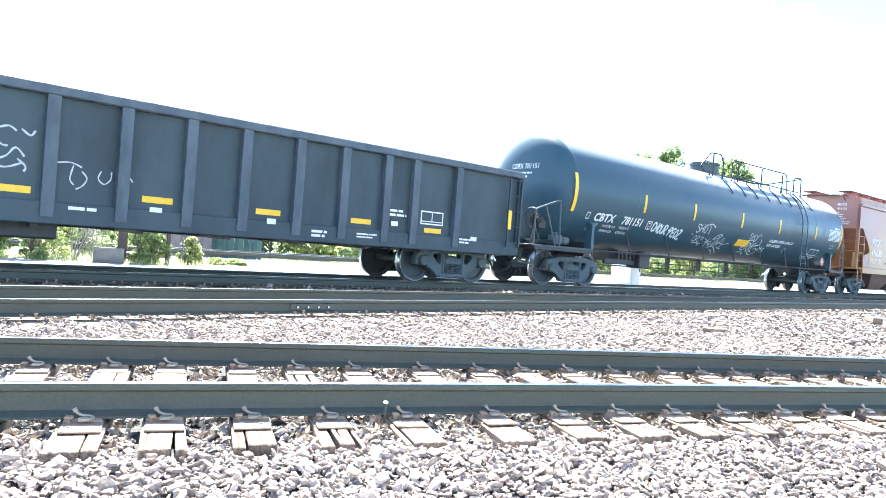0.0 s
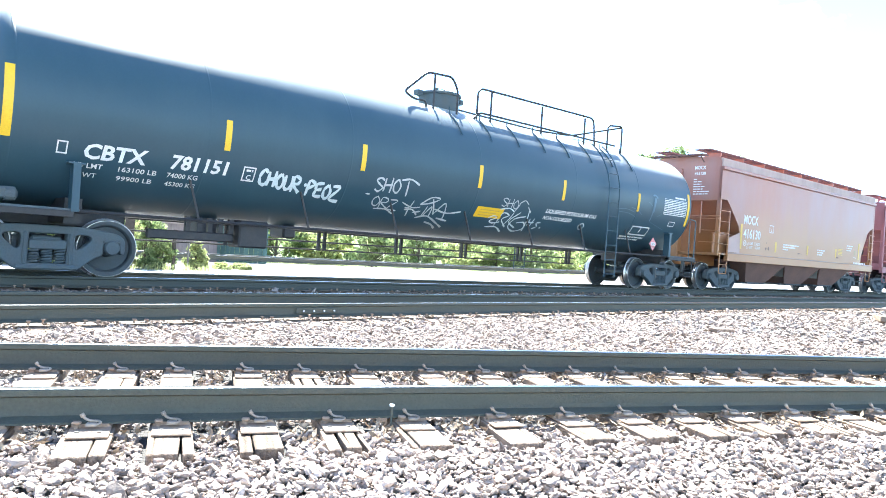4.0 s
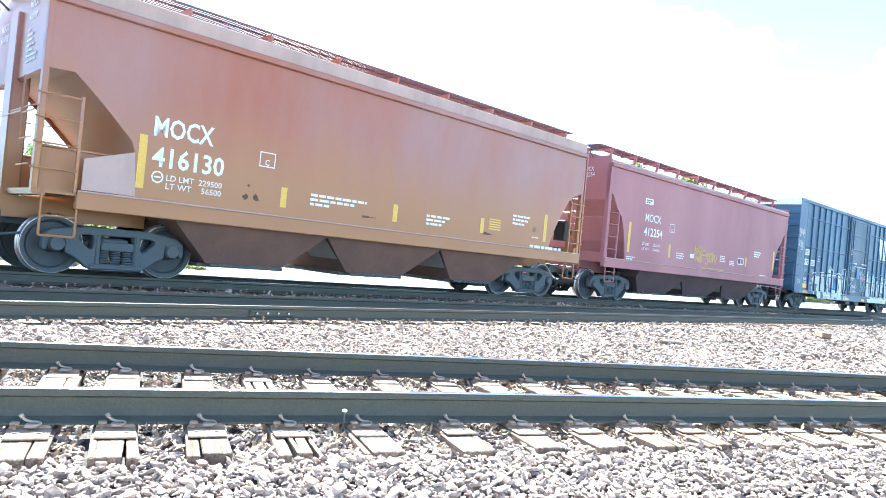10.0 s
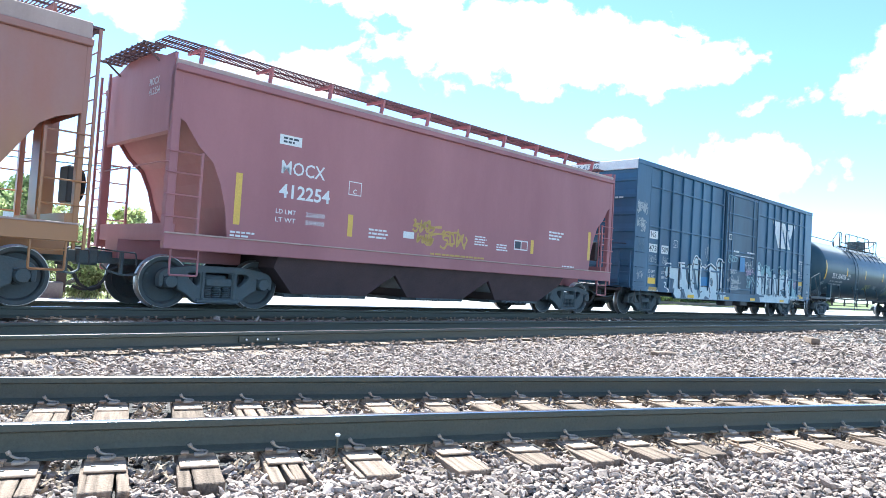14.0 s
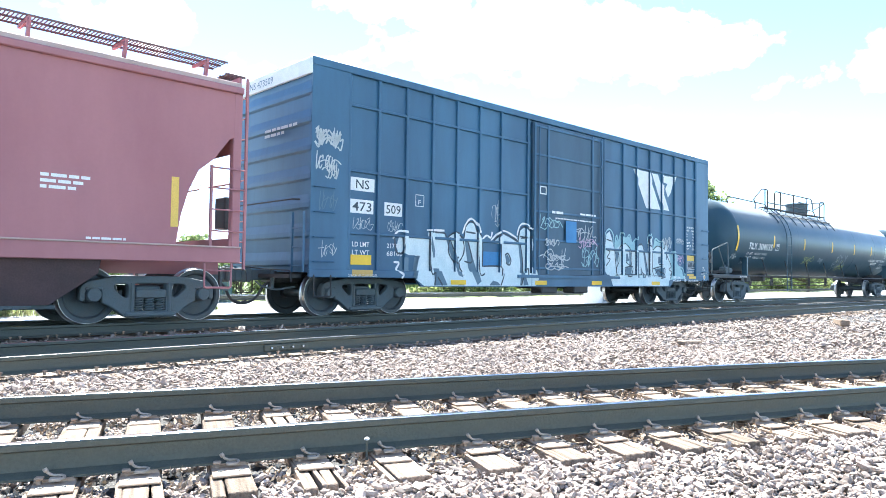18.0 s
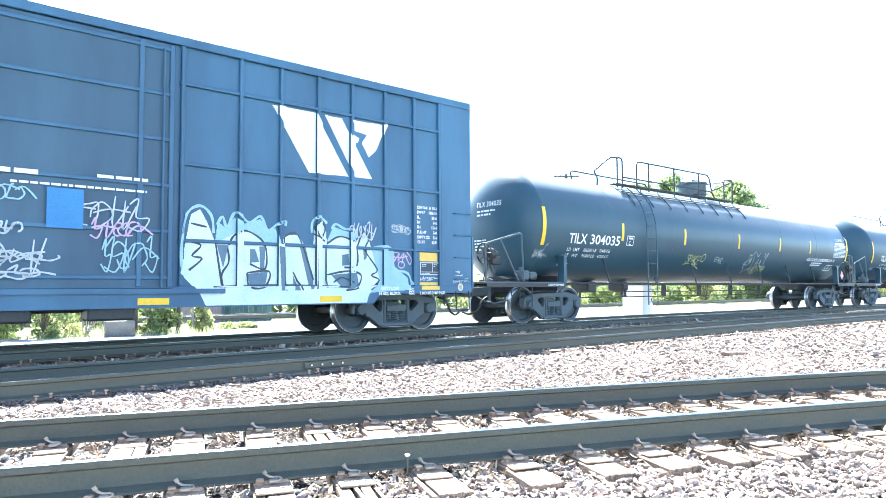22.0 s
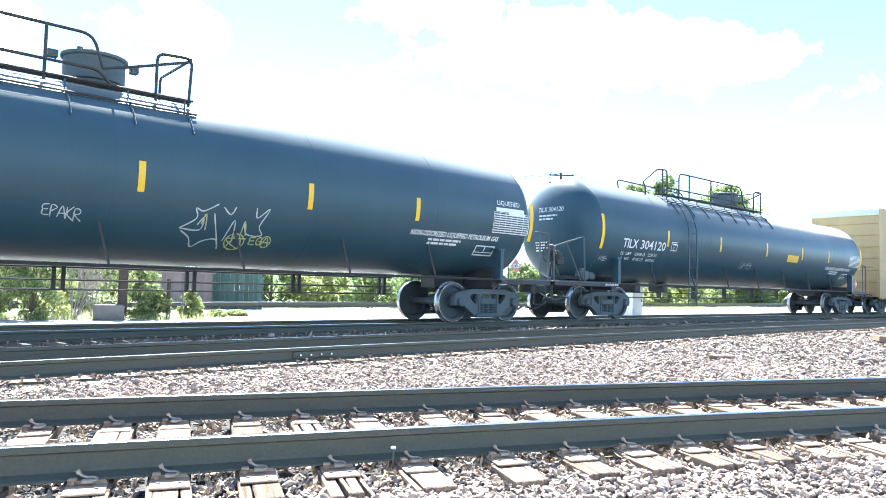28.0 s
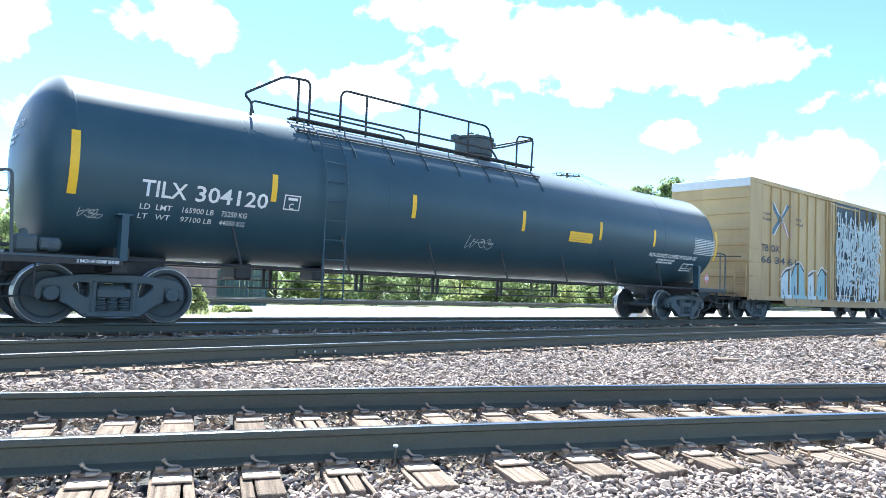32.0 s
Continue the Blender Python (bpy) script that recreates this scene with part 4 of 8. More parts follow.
    for s in (-1, 1):
        for j in range(3):
            bm = bmesh.new()
            y = s * (0.62 + 0.11 * j)
            tube(bm, [(f * p0, y, zt + 0.10), (f * p1, y, zt + 0.10)], 0.022, 6)
            part("walkway_bar", bm, M_PIPE, car, "black pipe of the top walkway")
    for s in (-1, 1):
        x = p0 + 0.25
        while x < p1:
            bm = bmesh.new()
            pts = [(f * x, s * 0.86, zt + 0.06)]
            for i in range(5):
                a = math.acos(0.86 / TANK_R) - 0.115 * i
                pts.append((f * x, s * (TANK_R + 0.02) * math.cos(a), TANK_Z + (TANK_R + 0.02) * math.sin(a)))
            tube(bm, pts, 0.017, 6)
            part("walkway_bracket", bm, M_BLACK, car)
            x += 0.97
    for s in (-1, 1):                       # welded pad and a pipe along its lower edge
        bm = bmesh.new()
        arc = [math.acos(1.02 / TANK_R) + 0.06 * i for i in range(7)]
        prism(bm, [(s * (TANK_R + 0.014) * math.cos(a), TANK_Z + (TANK_R + 0.014) * math.sin(a)) for a in arc] + [(s * (TANK_R - 0.01) * math.cos(a), TANK_Z + (TANK_R - 0.01) * math.sin(a)) for a in arc[::-1]], *sorted((f * p0, f * p1)), "x")
        part("walkway_pad", bm, M_BLACK, car)
        bm = bmesh.new()
        tube(bm, [(f * p0, s * 1.04, 3.80), (f * p1, s * 1.04, 3.80)], 0.02, 6)
        part("walkway_rail", bm, M_PIPE, car)
    top, y = 4.88, -0.80
    rails = []
    if flip > 0:
        rails.append(rounded([(-4.62, y, zt), (-4.62, y, top), (-0.25, y, top), (-0.08, y, 4.35)], 0.2))
        rails += [[(x, y, zt), (x, y, top)] for x in (-3.96, -2.48, -0.94)]
        rails.append(rounded([(-6.62, y, 3.95), (-6.60, y, 4.2), (-6.78, y, 4.34), (-5.95, y, 4.86), (-5.36, y, 4.90), (-5.36, y, zt)], 0.14))
        rails.append([(-5.62, y, zt), (-5.62, y, 4.9)])
        rails.append(rounded([(0.80, y, zt), (0.80, y, 4.82), (1.42, y, 4.86), (1.38, y, zt)], 0.14))
        rails.append(rounded([(-0.08, y, 4.35), (0.3, y, 4.45), (1.40, y, 4.8)], 0.1))
        rails.append(rounded([(-5.7, 0.8, zt), (-5.9, 0.8, 4.68), (-1.7, 0.8, 4.62), (-1.5, 0.8, zt)], 0.15))
        rails.append(rounded([(1.40, y, 4.84), (1.42, 0.8, 4.84), (1.42, 0.8, zt)], 0.1))
    else:
        rails.append(rounded([(0.66, y, zt), (0.66, y, 4.9), (5.28, y, 4.94), (5.36, y, 4.3), (5.42, y, zt)], 0.2))
        rails += [[(x, y, zt), (x, y, top)] for x in (1.13, 3.04, 4.88)]
        rails.append(rounded([(-0.95, y, zt + 0.1), (-0.96, y, 4.28), (-1.3, y, 4.26), (-1.6, y, 4.38), (-0.95, y, 4.94), (-0.2, y, 4.98), (0.0, y, 4.7), (0.0, y, zt)], 0.12))
        rails.append([(-0.73, y, zt), (-0.73, y, 4.95)])
        rails.append(rounded([(5.98, y, zt), (5.98, y, 4.86), (6.68, y, 4.94), (6.68, y, zt)], 0.14))
        rails.append(rounded([(1.0, 0.8, zt), (1.0, 0.8, 4.68), (5.2, 0.8, 4.62), (5.4, 0.8, zt)], 0.15))
        rails.append(rounded([(4.4, 0.6, 4.58), (5.5, 0.2, 4.56), (6.66, y, 4.90)], 0.2))
    low_rail = [(f * (p0 + 0.4), -0.84, zt + 0.32), (f * (p1 - 1.6), -0.84, zt + 0.32), (f * (p1 - 1.4), -0.84, zt + 0.1)]
    rails.append(rounded(low_rail, 0.15))
    for r in rails:
        bm = bmesh.new()
        tube(bm, r, 0.026, 8)
        part("handrail", bm, M_PIPE, car, "", True)
    bm = bmesh.new()
    mx = 0.0 if flip > 0 else 0.1
    lathe(bm, [(4.0, 0.46), (4.24, 0.46), (4.26, 0.50), (4.64, 0.50), (4.66, 0.54), (4.71, 0.54), (4.73, 0.48)], "z", 32, (mx, 0, 0))
    for k in range(3):
        box(bm, mx - 0.35 + 0.2 * k, mx - 0.27 + 0.2 * k, -0.28, -0.2, 4.73, 4.79)
    box(bm, *sorted((mx - 0.60, mx - 0.76)), -0.1, 0.06, 4.58, 4.7)
    box(bm, *sorted((mx + 0.60, mx + 0.72)), -0.1, 0.06, 4.58, 4.7)
    part("valve_housing", bm, M_TRUCK, car, "black bolted valve housing on top", True)
    # side ladder, both sides
    lx = -5.12 if flip > 0 else 5.25
    for s in (-1, 1):
        bm = bmesh.new()
        for dx in (-0.24, 0.24):
            pts = [(lx + dx, s * 1.62, 0.42), (lx + dx, s * 1.62, TANK_Z)]
            for i in range(1, 8):
                a = 0.135 * i
                pts.append((lx + dx, s * 1.62 * math.cos(a), TANK_Z + 1.64 * math.sin(a)))
            tube(bm, pts, 0.018, 6)
        z = 0.5
        while z < TANK_Z + 1.25:
            y = 1.62 if z < TANK_Z else math.sqrt(max(0.1, 1.63 ** 2 - (z - TANK_Z) ** 2))
            tube(bm, [(lx - 0.24, s * y, z), (lx + 0.24, s * y, z)], 0.014, 6)
            z += 0.38
        part("ladder", bm, M_BLACK, car, "black side ladder")
    # side rail low on the near side with struts; hanging rails on the far side
    bm = bmesh.new()
    lo, hi = -half + 2.3, half - 2.3
    tube(bm, [(lo - 1.0, -1.40, 1.05), (hi + 1.0, -1.40, 1.05)], 0.03, 6)
    n = 7
    for i in range(n):
        x = lo + (hi - lo) * (i + 0.5) / n
        tube(bm, [(x, -1.40, 1.05), (x - 0.16, -1.28, 1.78 - 0.02)], 0.022, 6)
    part("side_rail", bm, M_PIPE, car)
    for z in (1.04, 0.80, 0.62):
        bm = bmesh.new()
        tube(bm, [(lo + 0.1, 1.2, z), (hi - 0.4, 1.2, z)], 0.02 if z < 1 else 0.026, 6)
        part("hanging_rail", bm, M_PIPE, car)
    for i in range(7):
        x = lo + 0.4 + (hi - lo - 1.2) * i / 6
        for dx in (0.0, 0.16):
            bm = bmesh.new()
            box(bm, x + dx - 0.035, x + dx + 0.035, 1.17, 1.23, 0.60, 1.12)
            part("rail_hanger", bm, M_PIPE, car)
    bm = bmesh.new()
    x = -f * 0 - half + 4.0
    box(bm, x - 0.22, x + 0.16, -0.4, 0.3, 0.80, 1.12, bevel=0.04)
    part("underside_tank", bm, M_PIPE, car)
    bm = bmesh.new()
    box(bm, x + 1.55, x + 1.85, -0.35, 0.25, 0.84, 1.12, bevel=0.04)
    part("underside_tank", bm, M_PIPE, car)
    if flip < 0:                            # slotted brake rigging behind the leading truck
        bm = bmesh.new()
        box(bm, -7.2, -5.65, -1.05, -0.95, 0.70, 0.86, bevel=0.02)
        for k in range(5):
            box(bm, -6.55 + 0.2 * k, -6.47 + 0.2 * k, -1.05, -0.95, 0.86, 1.12)
        box(bm, -5.62, -5.05, -1.2, -0.7, 0.62, 1.12, bevel=0.03)
        part("brake_rigging", bm, M_PIPE, car)
    if shift:                               # fittings that sit off the shell's middle
        for ob in car.children:
            if ob.name.split(".")[0] in ("walkway_bar", "walkway_bracket", "walkway_pad", "walkway_rail", "handrail", "valve_housing", "ladder"):
                ob.location.x += shift
    return car, half

SHIFT = {}
def strip(car, x, z0, z1, w=0.11):
    panel("reflective_strip", M_YELLOW, car, on_tank(SHIFT.get(car.name, 0.0)), [(x - w / 2, x + w / 2, tank_z(z0), tank_z(z1))], "yellow reflective strip")

# ---- box cars ----
def corrugated_end(car, x, k, w, z0, z1, mat, ribs):
    bm = bmesh.new()
    h = (z1 - z0) / ribs
    prof = []
    for i in range(ribs):
        z = z0 + i * h
        prof += [(0.0, z + h * 0.02), (0.0, z + h * 0.14), (0.09, z + h * 0.26), (0.085, z + h * 0.42), (0.01, z + h * 0.92)]
    front = [bm.verts.new((x + k * (p - (0.07 if k < 0 else 0.13)), -w, z)) for p, z in prof]
    back = [bm.verts.new((x + k * (p - (0.07 if k < 0 else 0.13)), w, z)) for p, z in prof]
    for i in range(len(prof) - 1):
        bm.faces.new((front[i], front[i + 1], back[i + 1], back[i]))
    bmesh.ops.recalc_face_normals(bm, faces=bm.faces[:])
    part("end_wall", bm, mat, car, "horizontally ribbed steel end wall")

def ladder_part(car, x, y, z0, z1, w, axis, mat, name="ladder", step=0.38):
    """A ladder of rungs between two stiles; axis along which its rungs run."""
    bm = bmesh.new()
    a = [(x - w / 2, y), (x + w / 2, y)] if axis == "x" else [(x, y - w / 2), (x, y + w / 2)]
    for px, py in a:
        box(bm, px - 0.022, px + 0.022, py - 0.022, py + 0.022, z0, z1)
    z = z0 + 0.12
    while z < z1:
        tube(bm, [(*a[0], z), (*a[1], z)], 0.013, 6)
        z += step
    part(name, bm, mat, car)

def box_car(name, label, a0, a1, top, low, mat, truck_at, door, ribs_x, bands, end_ribs=7, roof_mat=None):
    mid, half, W = (a0 + a1) / 2, (a1 - a0) / 2, 1.6
    car = new_car(name, label, "box car", mid, truck_at)
    bm = bmesh.new()
    box(bm, -half + 0.03, half - 0.03, -W + 0.07, W - 0.07, low + 0.1, top - 0.12)
    part("body", bm, mat, car, "sheet-steel body")
    bm = bmesh.new()
    for k in (-1, 1):
        prism(bm, [(k * (W - 0.02), top - 0.14), (k * (W - 0.02), top - 0.06), (0, top + 0.04), (0, top - 0.14)], -half + 0.02, half - 0.02, "x")
    x = -half + 0.7
    while x < half - 0.4:
        for k in (-1, 1):
            prism(bm, [(k * (W - 0.06), top - 0.062), (k * (W - 0.06), top - 0.025), (0, top + 0.075), (0, top + 0.03)], x - 0.05, x + 0.05, "x")
        x += 1.02
    part("roof", bm, roof_mat or M_ROOF, car, "galvanised ribbed roof")
    for s in (-1, 1):
        bm = bmesh.new()
        box(bm, -half, half, *sorted((s * (W - 0.08), s * W)), top - 0.16, top, bevel=0.01)
        box(bm, -half, half, *sorted((s * (W - 0.08), s * W)), low, low + 0.16, bevel=0.01)
        part("side_chord", bm, mat, car)
        bm = bmesh.new()
        prism(bm, [(-half + 2.75, low + 0.02), (-half + 2.95, low - 0.19), (half - 2.75, low - 0.19), (half - 2.55, low + 0.02)], *sorted((s * (W - 0.07), s * (W + 0.002))), "y")
        part("side_sill", bm, mat, car, "deeper sill between the trucks")
        for x in (-half + 0.48, half - 0.48):
            bm = bmesh.new()
            box(bm, x - 0.48, x + 0.48, *sorted((s * (W - 0.09), s * (W - 0.015))), low + 0.16, top - 0.16)
            part("corner_sheet", bm, mat, car)
        for x in ribs_x:
            bm = bmesh.new()
            box(bm, x - half - 0.035, x - half + 0.035, *sorted((s * (W - 0.08), s * (W - 0.008))), low + 0.16, top - 0.16, bevel=0.012)
            part("side_post", bm, mat, car)
        for z in bands:
            for x0, x1 in ((0.95, door[0] - 0.1), (door[1] + 0.1, 2 * half - 0.95)):
                bm = bmesh.new()
                box(bm, x0 - half, x1 - half, *sorted((s * (W - 0.08), s * (W - 0.02))), z - 0.03, z + 0.03, bevel=0.01)
                part("side_band", bm, mat, car)
        # sliding door with frame, ribs and lock bars
        bm = bmesh.new()
        d0, d1 = door[0] - half, door[1] - half
        box(bm, d0, d1, *sorted((s * (W - 0.07), s * (W + 0.02))), low + 0.12, top - 0.2, bevel=0.01)
        dr = part("door", bm, M_DOOR if mat == M_BLUE else mat, car, "closed sliding plug door")
        for z in np.linspace(low + 0.3, top - 0.3, 6):
            bm = bmesh.new()
            box(bm, d0 + 0.04, d1 - 0.04, *sorted((s * (W + 0.02), s * (W + 0.05))), z - 0.03, z + 0.03, bevel=0.008)
            part("door_rib", bm, mat, dr)
        for x in (d0 + 0.06, d0 + 0.62, d1 - 0.55, d1 - 0.06):
            bm = bmesh.new()
            box(bm, x - 0.04, x + 0.04, *sorted((s * (W + 0.02), s * (W + 0.055))), low + 0.15, top - 0.22, bevel=0.01)
            part("door_stile", bm, mat, dr)
        for x in (d0 + 0.2, d1 - 0.2):
            bm = bmesh.new()
            tube(bm, [(x, s * (W + 0.07), low + 0.15), (x, s * (W + 0.07), top - 0.3)], 0.018, 6)
            part("lock_bar", bm, mat, dr)
        bm = bmesh.new()
        box(bm, d0 - 0.6, d1 + 0.9, *sorted((s * (W + 0.0), s * (W + 0.05))), low + 0.04, low + 0.12)
        part("door_track", bm, mat, car)
        for x, k in ((-half + 0.30, -1), (half - 0.30, 1)):
            for z in (1.13, 1.62, 2.12, 2.62):
                bm = bmesh.new()
                tube(bm, rounded([(x - 0.24, s * W, z), (x - 0.24, s * (W + 0.05), z), (x + 0.24, s * (W + 0.05), z), (x + 0.24, s * W, z)], 0.02), 0.011, 6)
                part("grab_iron", bm, mat, car)
            bm = bmesh.new()
            tube(bm, rounded([(x - 0.2, s * W, low + 0.05), (x - 0.2, s * (W + 0.02), low - 0.38), (x + 0.2, s * (W + 0.02), low - 0.38), (x + 0.2, s * W, low + 0.05)], 0.05), 0.017, 6)
            part("sill_step", bm, M_PIPE, car)
    for k in (-1, 1):
        corrugated_end(car, k * half, k, W - 0.03, low + 0.1, top - 0.3, mat, end_ribs)
        bm = bmesh.new()
        box(bm, *sorted((k * (half - 0.03), k * (half + 0.04))), -W + 0.02, W - 0.02, top - 0.34, top - 0.02, bevel=0.01)
        part("end_fascia", bm, M_WHITE, car, "white end top panel")
        bm = bmesh.new()
        box(bm, *sorted((k * half, k * (half + 0.28))), -1.3, 1.3, low - 0.02, low + 0.06)
        part("end_platform", bm, M_PIPE, car)
        bm = bmesh.new()
        tube(bm, rounded([(k * (half + 0.06), -1.3, low + 1.55), (k * (half + 0.2), -1.25, low + 1.55), (k * (half + 0.2), 1.25, low + 1.55)], 0.05), 0.016, 6)
        part("grab_iron", bm, M_PIPE, car, "", True)
        ladder_part(car, k * (half + 0.1), -1.3, low + 0.1, low + 1.3, 0.42, "y", mat, "end_ladder")
        add_coupler(car, k * (half + 0.15), k)
    bm = bmesh.new()
    box(bm, -half, half, -0.3, 0.3, low - 0.12, low + 0.12)
    for x in np.linspace(-half + 3, half - 3, 7):
        box(bm, x - 0.06, x + 0.06, -W + 0.1, W - 0.1, low - 0.05, low + 0.1)
    box(bm, -1.0, 1.2, -1.2, -0.5, low - 0.25, low + 0.05, bevel=0.03)
    part("underframe", bm, M_PIPE, car)
    for x in (door[0] - half + 0.9, door[1] - half - 0.9):
        bm = bmesh.new()
        box(bm, x - 0.35, x + 0.35, -1.5, -1.1, low - 0.38, low - 0.05, bevel=0.03)
        part("underside_guard", bm, M_PIPE, car)
    return car, half

# ---- covered hoppers ----
def hopper_car(label, a0, a1, mat, truck_at, style):
    mid, half, W = (a0 + a1) / 2, (a1 - a0) / 2, 1.6
    car = new_car("covered_hopper", label, "hopper car", mid, truck_at)
    top, sill, crest = 4.22, 1.30, 4.36
    lip = 0.30 if style == 1 else 0.12
    for s in (-1, 1):
        bm = bmesh.new()
        def edge(k):
            """Where the side sheet is cut away over a truck."""
            if style == 1 and k < 0:
                e = [(0, 3.12), (0.43, 3.14), (0.58, 3.02), (0.95, 2.68), (1.37, 2.26), (1.43, 2.1), (1.40, 1.65), (1.25, 1.3)]
            else:
                e = [(0, 3.4), (0.24, 3.28), (0.52, 2.9), (0.80, 2.66), (0.97, 2.3), (1.1, 1.85), (1.18, 1.3)] if style == 2 else [(0, 3.1), (0.42, 2.96), (0.66, 2.8), (0.85, 2.52), (1.1, 2.15), (1.32, 1.75), (1.45, 1.3)]
            return [(k * (half - u), z) for u, z in e]
        outline = [(half, top)] + edge(1) + edge(-1)[::-1] + [(-half, top)]
        prism(bm, outline, s * W, s * (W - 0.04), "y")
        part("side_sheet", bm, mat, car, "tall smooth side sheet")
        bm = bmesh.new()
        start = 0.62 if style == 1 else 0.0
        box(bm, -half + start, half, *sorted((s * (W - 0.1), s * (W + 0.045))), 1.06, 1.34, bevel=0.012)
        part("side_sill", bm, mat, car)
        bm = bmesh.new()
        box(bm, -half + start, half, *sorted((s * (W + 0.03), s * (W + 0.075))), 1.325, 1.355, bevel=0.008)
        part("sill_flange", bm, M_LIP, car, "dusty flange strip, painted pale for its edge highlight")
        bm = bmesh.new()
        box(bm, -half, half, *sorted((s * (W - 0.06), s * (W + 0.07))), top - 0.09, top + 0.03, bevel=0.015)
        part("top_chord", bm, mat, car)
        bm = bmesh.new()
        box(bm, -half + 0.02, half - 0.02, *sorted((s * (W - 0.10), s * (W + 0.012))), top + 0.03, top + lip, bevel=0.01)
        part("roof_lip", bm, M_LIP, car, "dusty roof lip, painted pale as if sunlit")
    if style == 1:                          # ladder across the leading end, with its grab rail
        x = -half - 0.07
        bm = bmesh.new()
        tube(bm, [(x, -0.95, 1.95), (x, -0.95, 3.05)], 0.02, 6)
        for z in (1.66, 2.06, 2.46):
            tube(bm, [(x, -0.93, z), (x, -1.6, z)], 0.015, 6)
        tube(bm, [(x, -0.93, 2.5), (x, 0.4, 2.5)], 0.015, 6)
        part("end_ladder", bm, mat, car)
        for s in (-1, 1):                   # low shear plates either side of the bay
            bm = bmesh.new()
            box(bm, -half + 0.06, -half + 1.7, *sorted((s * (W - 0.22), s * (W - 0.26))), 1.28, 1.98)
            box(bm, -half + 0.06, -half + 1.7, *sorted((s * (W - 0.19), s * (W - 0.29))), 1.96, 2.0, bevel=0.008)
            part("shear_plate", bm, mat, car)
        face = lambda u, v: Vector((-half - 0.012, -0.56 - u, v))
        writing("lettering", "MOCX", 0.12, M_WHITE, car, lambda u, v: face(0.02 + u, 4.16 + v), 0.42, 0.03)
        writing("lettering", "416130", 0.10, M_WHITE, car, lambda u, v: face(0.02 + u, 3.97 + v), 0.42, 0.03)
        panel("small_lettering", M_WHITE, car, face, text_bars(0, 3.80, 7, [0.16, 0.3, 0.3, 0.45, 0.35, 0.6, 0.55], 0.035, 0.05, 33))
    # end slopes, roof
    for k in (-1, 1):
        bm = bmesh.new()
        prism(bm, [(k * half, 3.1), (k * half, crest + 0.1), (k * (half - 0.05), crest + 0.1), (k * (half - 0.06), 3.06)], -W + 0.05, W - 0.05, "y")
        part("end_sheet", bm, mat, car)
        bm = bmesh.new()
        run = [(-k * (x - k * half), z) for x, z in edge(k)]
        if style == 1 and k < 0:
            run = run[:5] + [(2.3, 1.25)]
        else:
            run = run[:-1] + [(1.5, 1.15)]
        low_line = [(k * (half - u - 0.05), z + 0.05) for u, z in run]
        prism(bm, low_line + [(x - k * 0.05, z + 0.05) for x, z in low_line[::-1]], -W + 0.05, W - 0.05, "y")
        part("slope_sheet", bm, mat, car, "sloping hopper end sheet")
        bm = bmesh.new()
        if style == 1:
            box(bm, *sorted((k * (half - 0.2), k * (half + 0.07))), -0.12, 0.36, 1.15, 4.2, bevel=0.02)
        box(bm, *sorted((k * (half + 0.25), k * (half - 2.2))), -0.3, 0.3, 0.85, 1.2)
        box(bm, *sorted((k * (half - 0.02), k * (half - 0.2))), -W + 0.02, W - 0.02, 1.22 if style == 1 and k < 0 else 1.2, 1.30 if style == 1 and k < 0 else 1.5)
        if style == 1 and k < 0:
            box(bm, -half, -half + 0.7, -W, W, 1.26, 1.31)
        part("end_frame", bm, mat, car)
        for s in (-1, 1):
            bm = bmesh.new()
            box(bm, *sorted((k * half, k * (half - (0.09 if style == 1 else 0.16)))), *sorted((s * (W + 0.004), s * (W - 0.14))), sill, top + 0.02, bevel=0.015)
            part("corner_post", bm, mat, car)
            bm = bmesh.new()
            box(bm, k * (half - 0.58) - 0.02, k * (half - 0.58) + 0.02, *sorted((s * (W + 0.01), s * (W + 0.06))), sill, 2.78)
            for z in (1.62, 2.0, 2.38, 2.74):
                tube(bm, [(k * (half + 0.06), s * (W + 0.05), z), (k * (half - 0.58), s * (W + 0.05), z)], 0.015, 6)
            part("side_ladder", bm, mat, car)
            bm = bmesh.new()
            tube(bm, rounded([(k * half - k * 0.15, s * W, sill), (k * half - k * 0.15, s * W, 0.62), (k * half - k * 0.65, s * W, 0.62), (k * half - k * 0.65, s * W, sill)], 0.04), 0.02, 6)
            tube(bm, [(k * half - k * 0.15, s * W, 0.92), (k * half - k * 0.65, s * W, 0.92)], 0.014, 6)
            part("sill_step", bm, mat, car)
            bm = bmesh.new()
            tube(bm, rounded([(k * half, s * (W + 0.03), 2.55), (k * (half + 0.05), s * 1.3, 2.55), (k * (half + 0.05), s * 0.2, 2.55)], 0.05), 0.016, 6)
            part("grab_iron", bm, mat, car)
        if style == 1 and k < 0:
            bm = bmesh.new()
            prism(bm, [(-half + 0.68, 1.37), (-half + 1.5, 1.37), (-half + 1.43, 2.08), (-half + 0.68, 1.85)], -W - 0.01, -W - 0.002, "y")
            part("end_plate", bm, M_LIP, car, "bare dusty plate beside the end ladder")
        ladder_part(car, k * (half + 0.12), W - 0.28 if k < 0 else -W + 0.28, 0.95, crest + 0.1, 0.46, "y", mat, "end_ladder")
        add_coupler(car, k * (half + 0.2), k)
    bm = bmesh.new()
    prof = [(W - 0.05, top - 0.04), (W - 0.06, top + lip + 0.02), (0.55, crest + 0.27), (-0.55, crest + 0.27), (-W + 0.06, top + lip + 0.02), (-W + 0.05, top - 0.04)]
    prism(bm, prof, -half + 0.02, half - 0.02, "x")
    part("roof", bm, mat, car, "shallow roof with slanting edges")
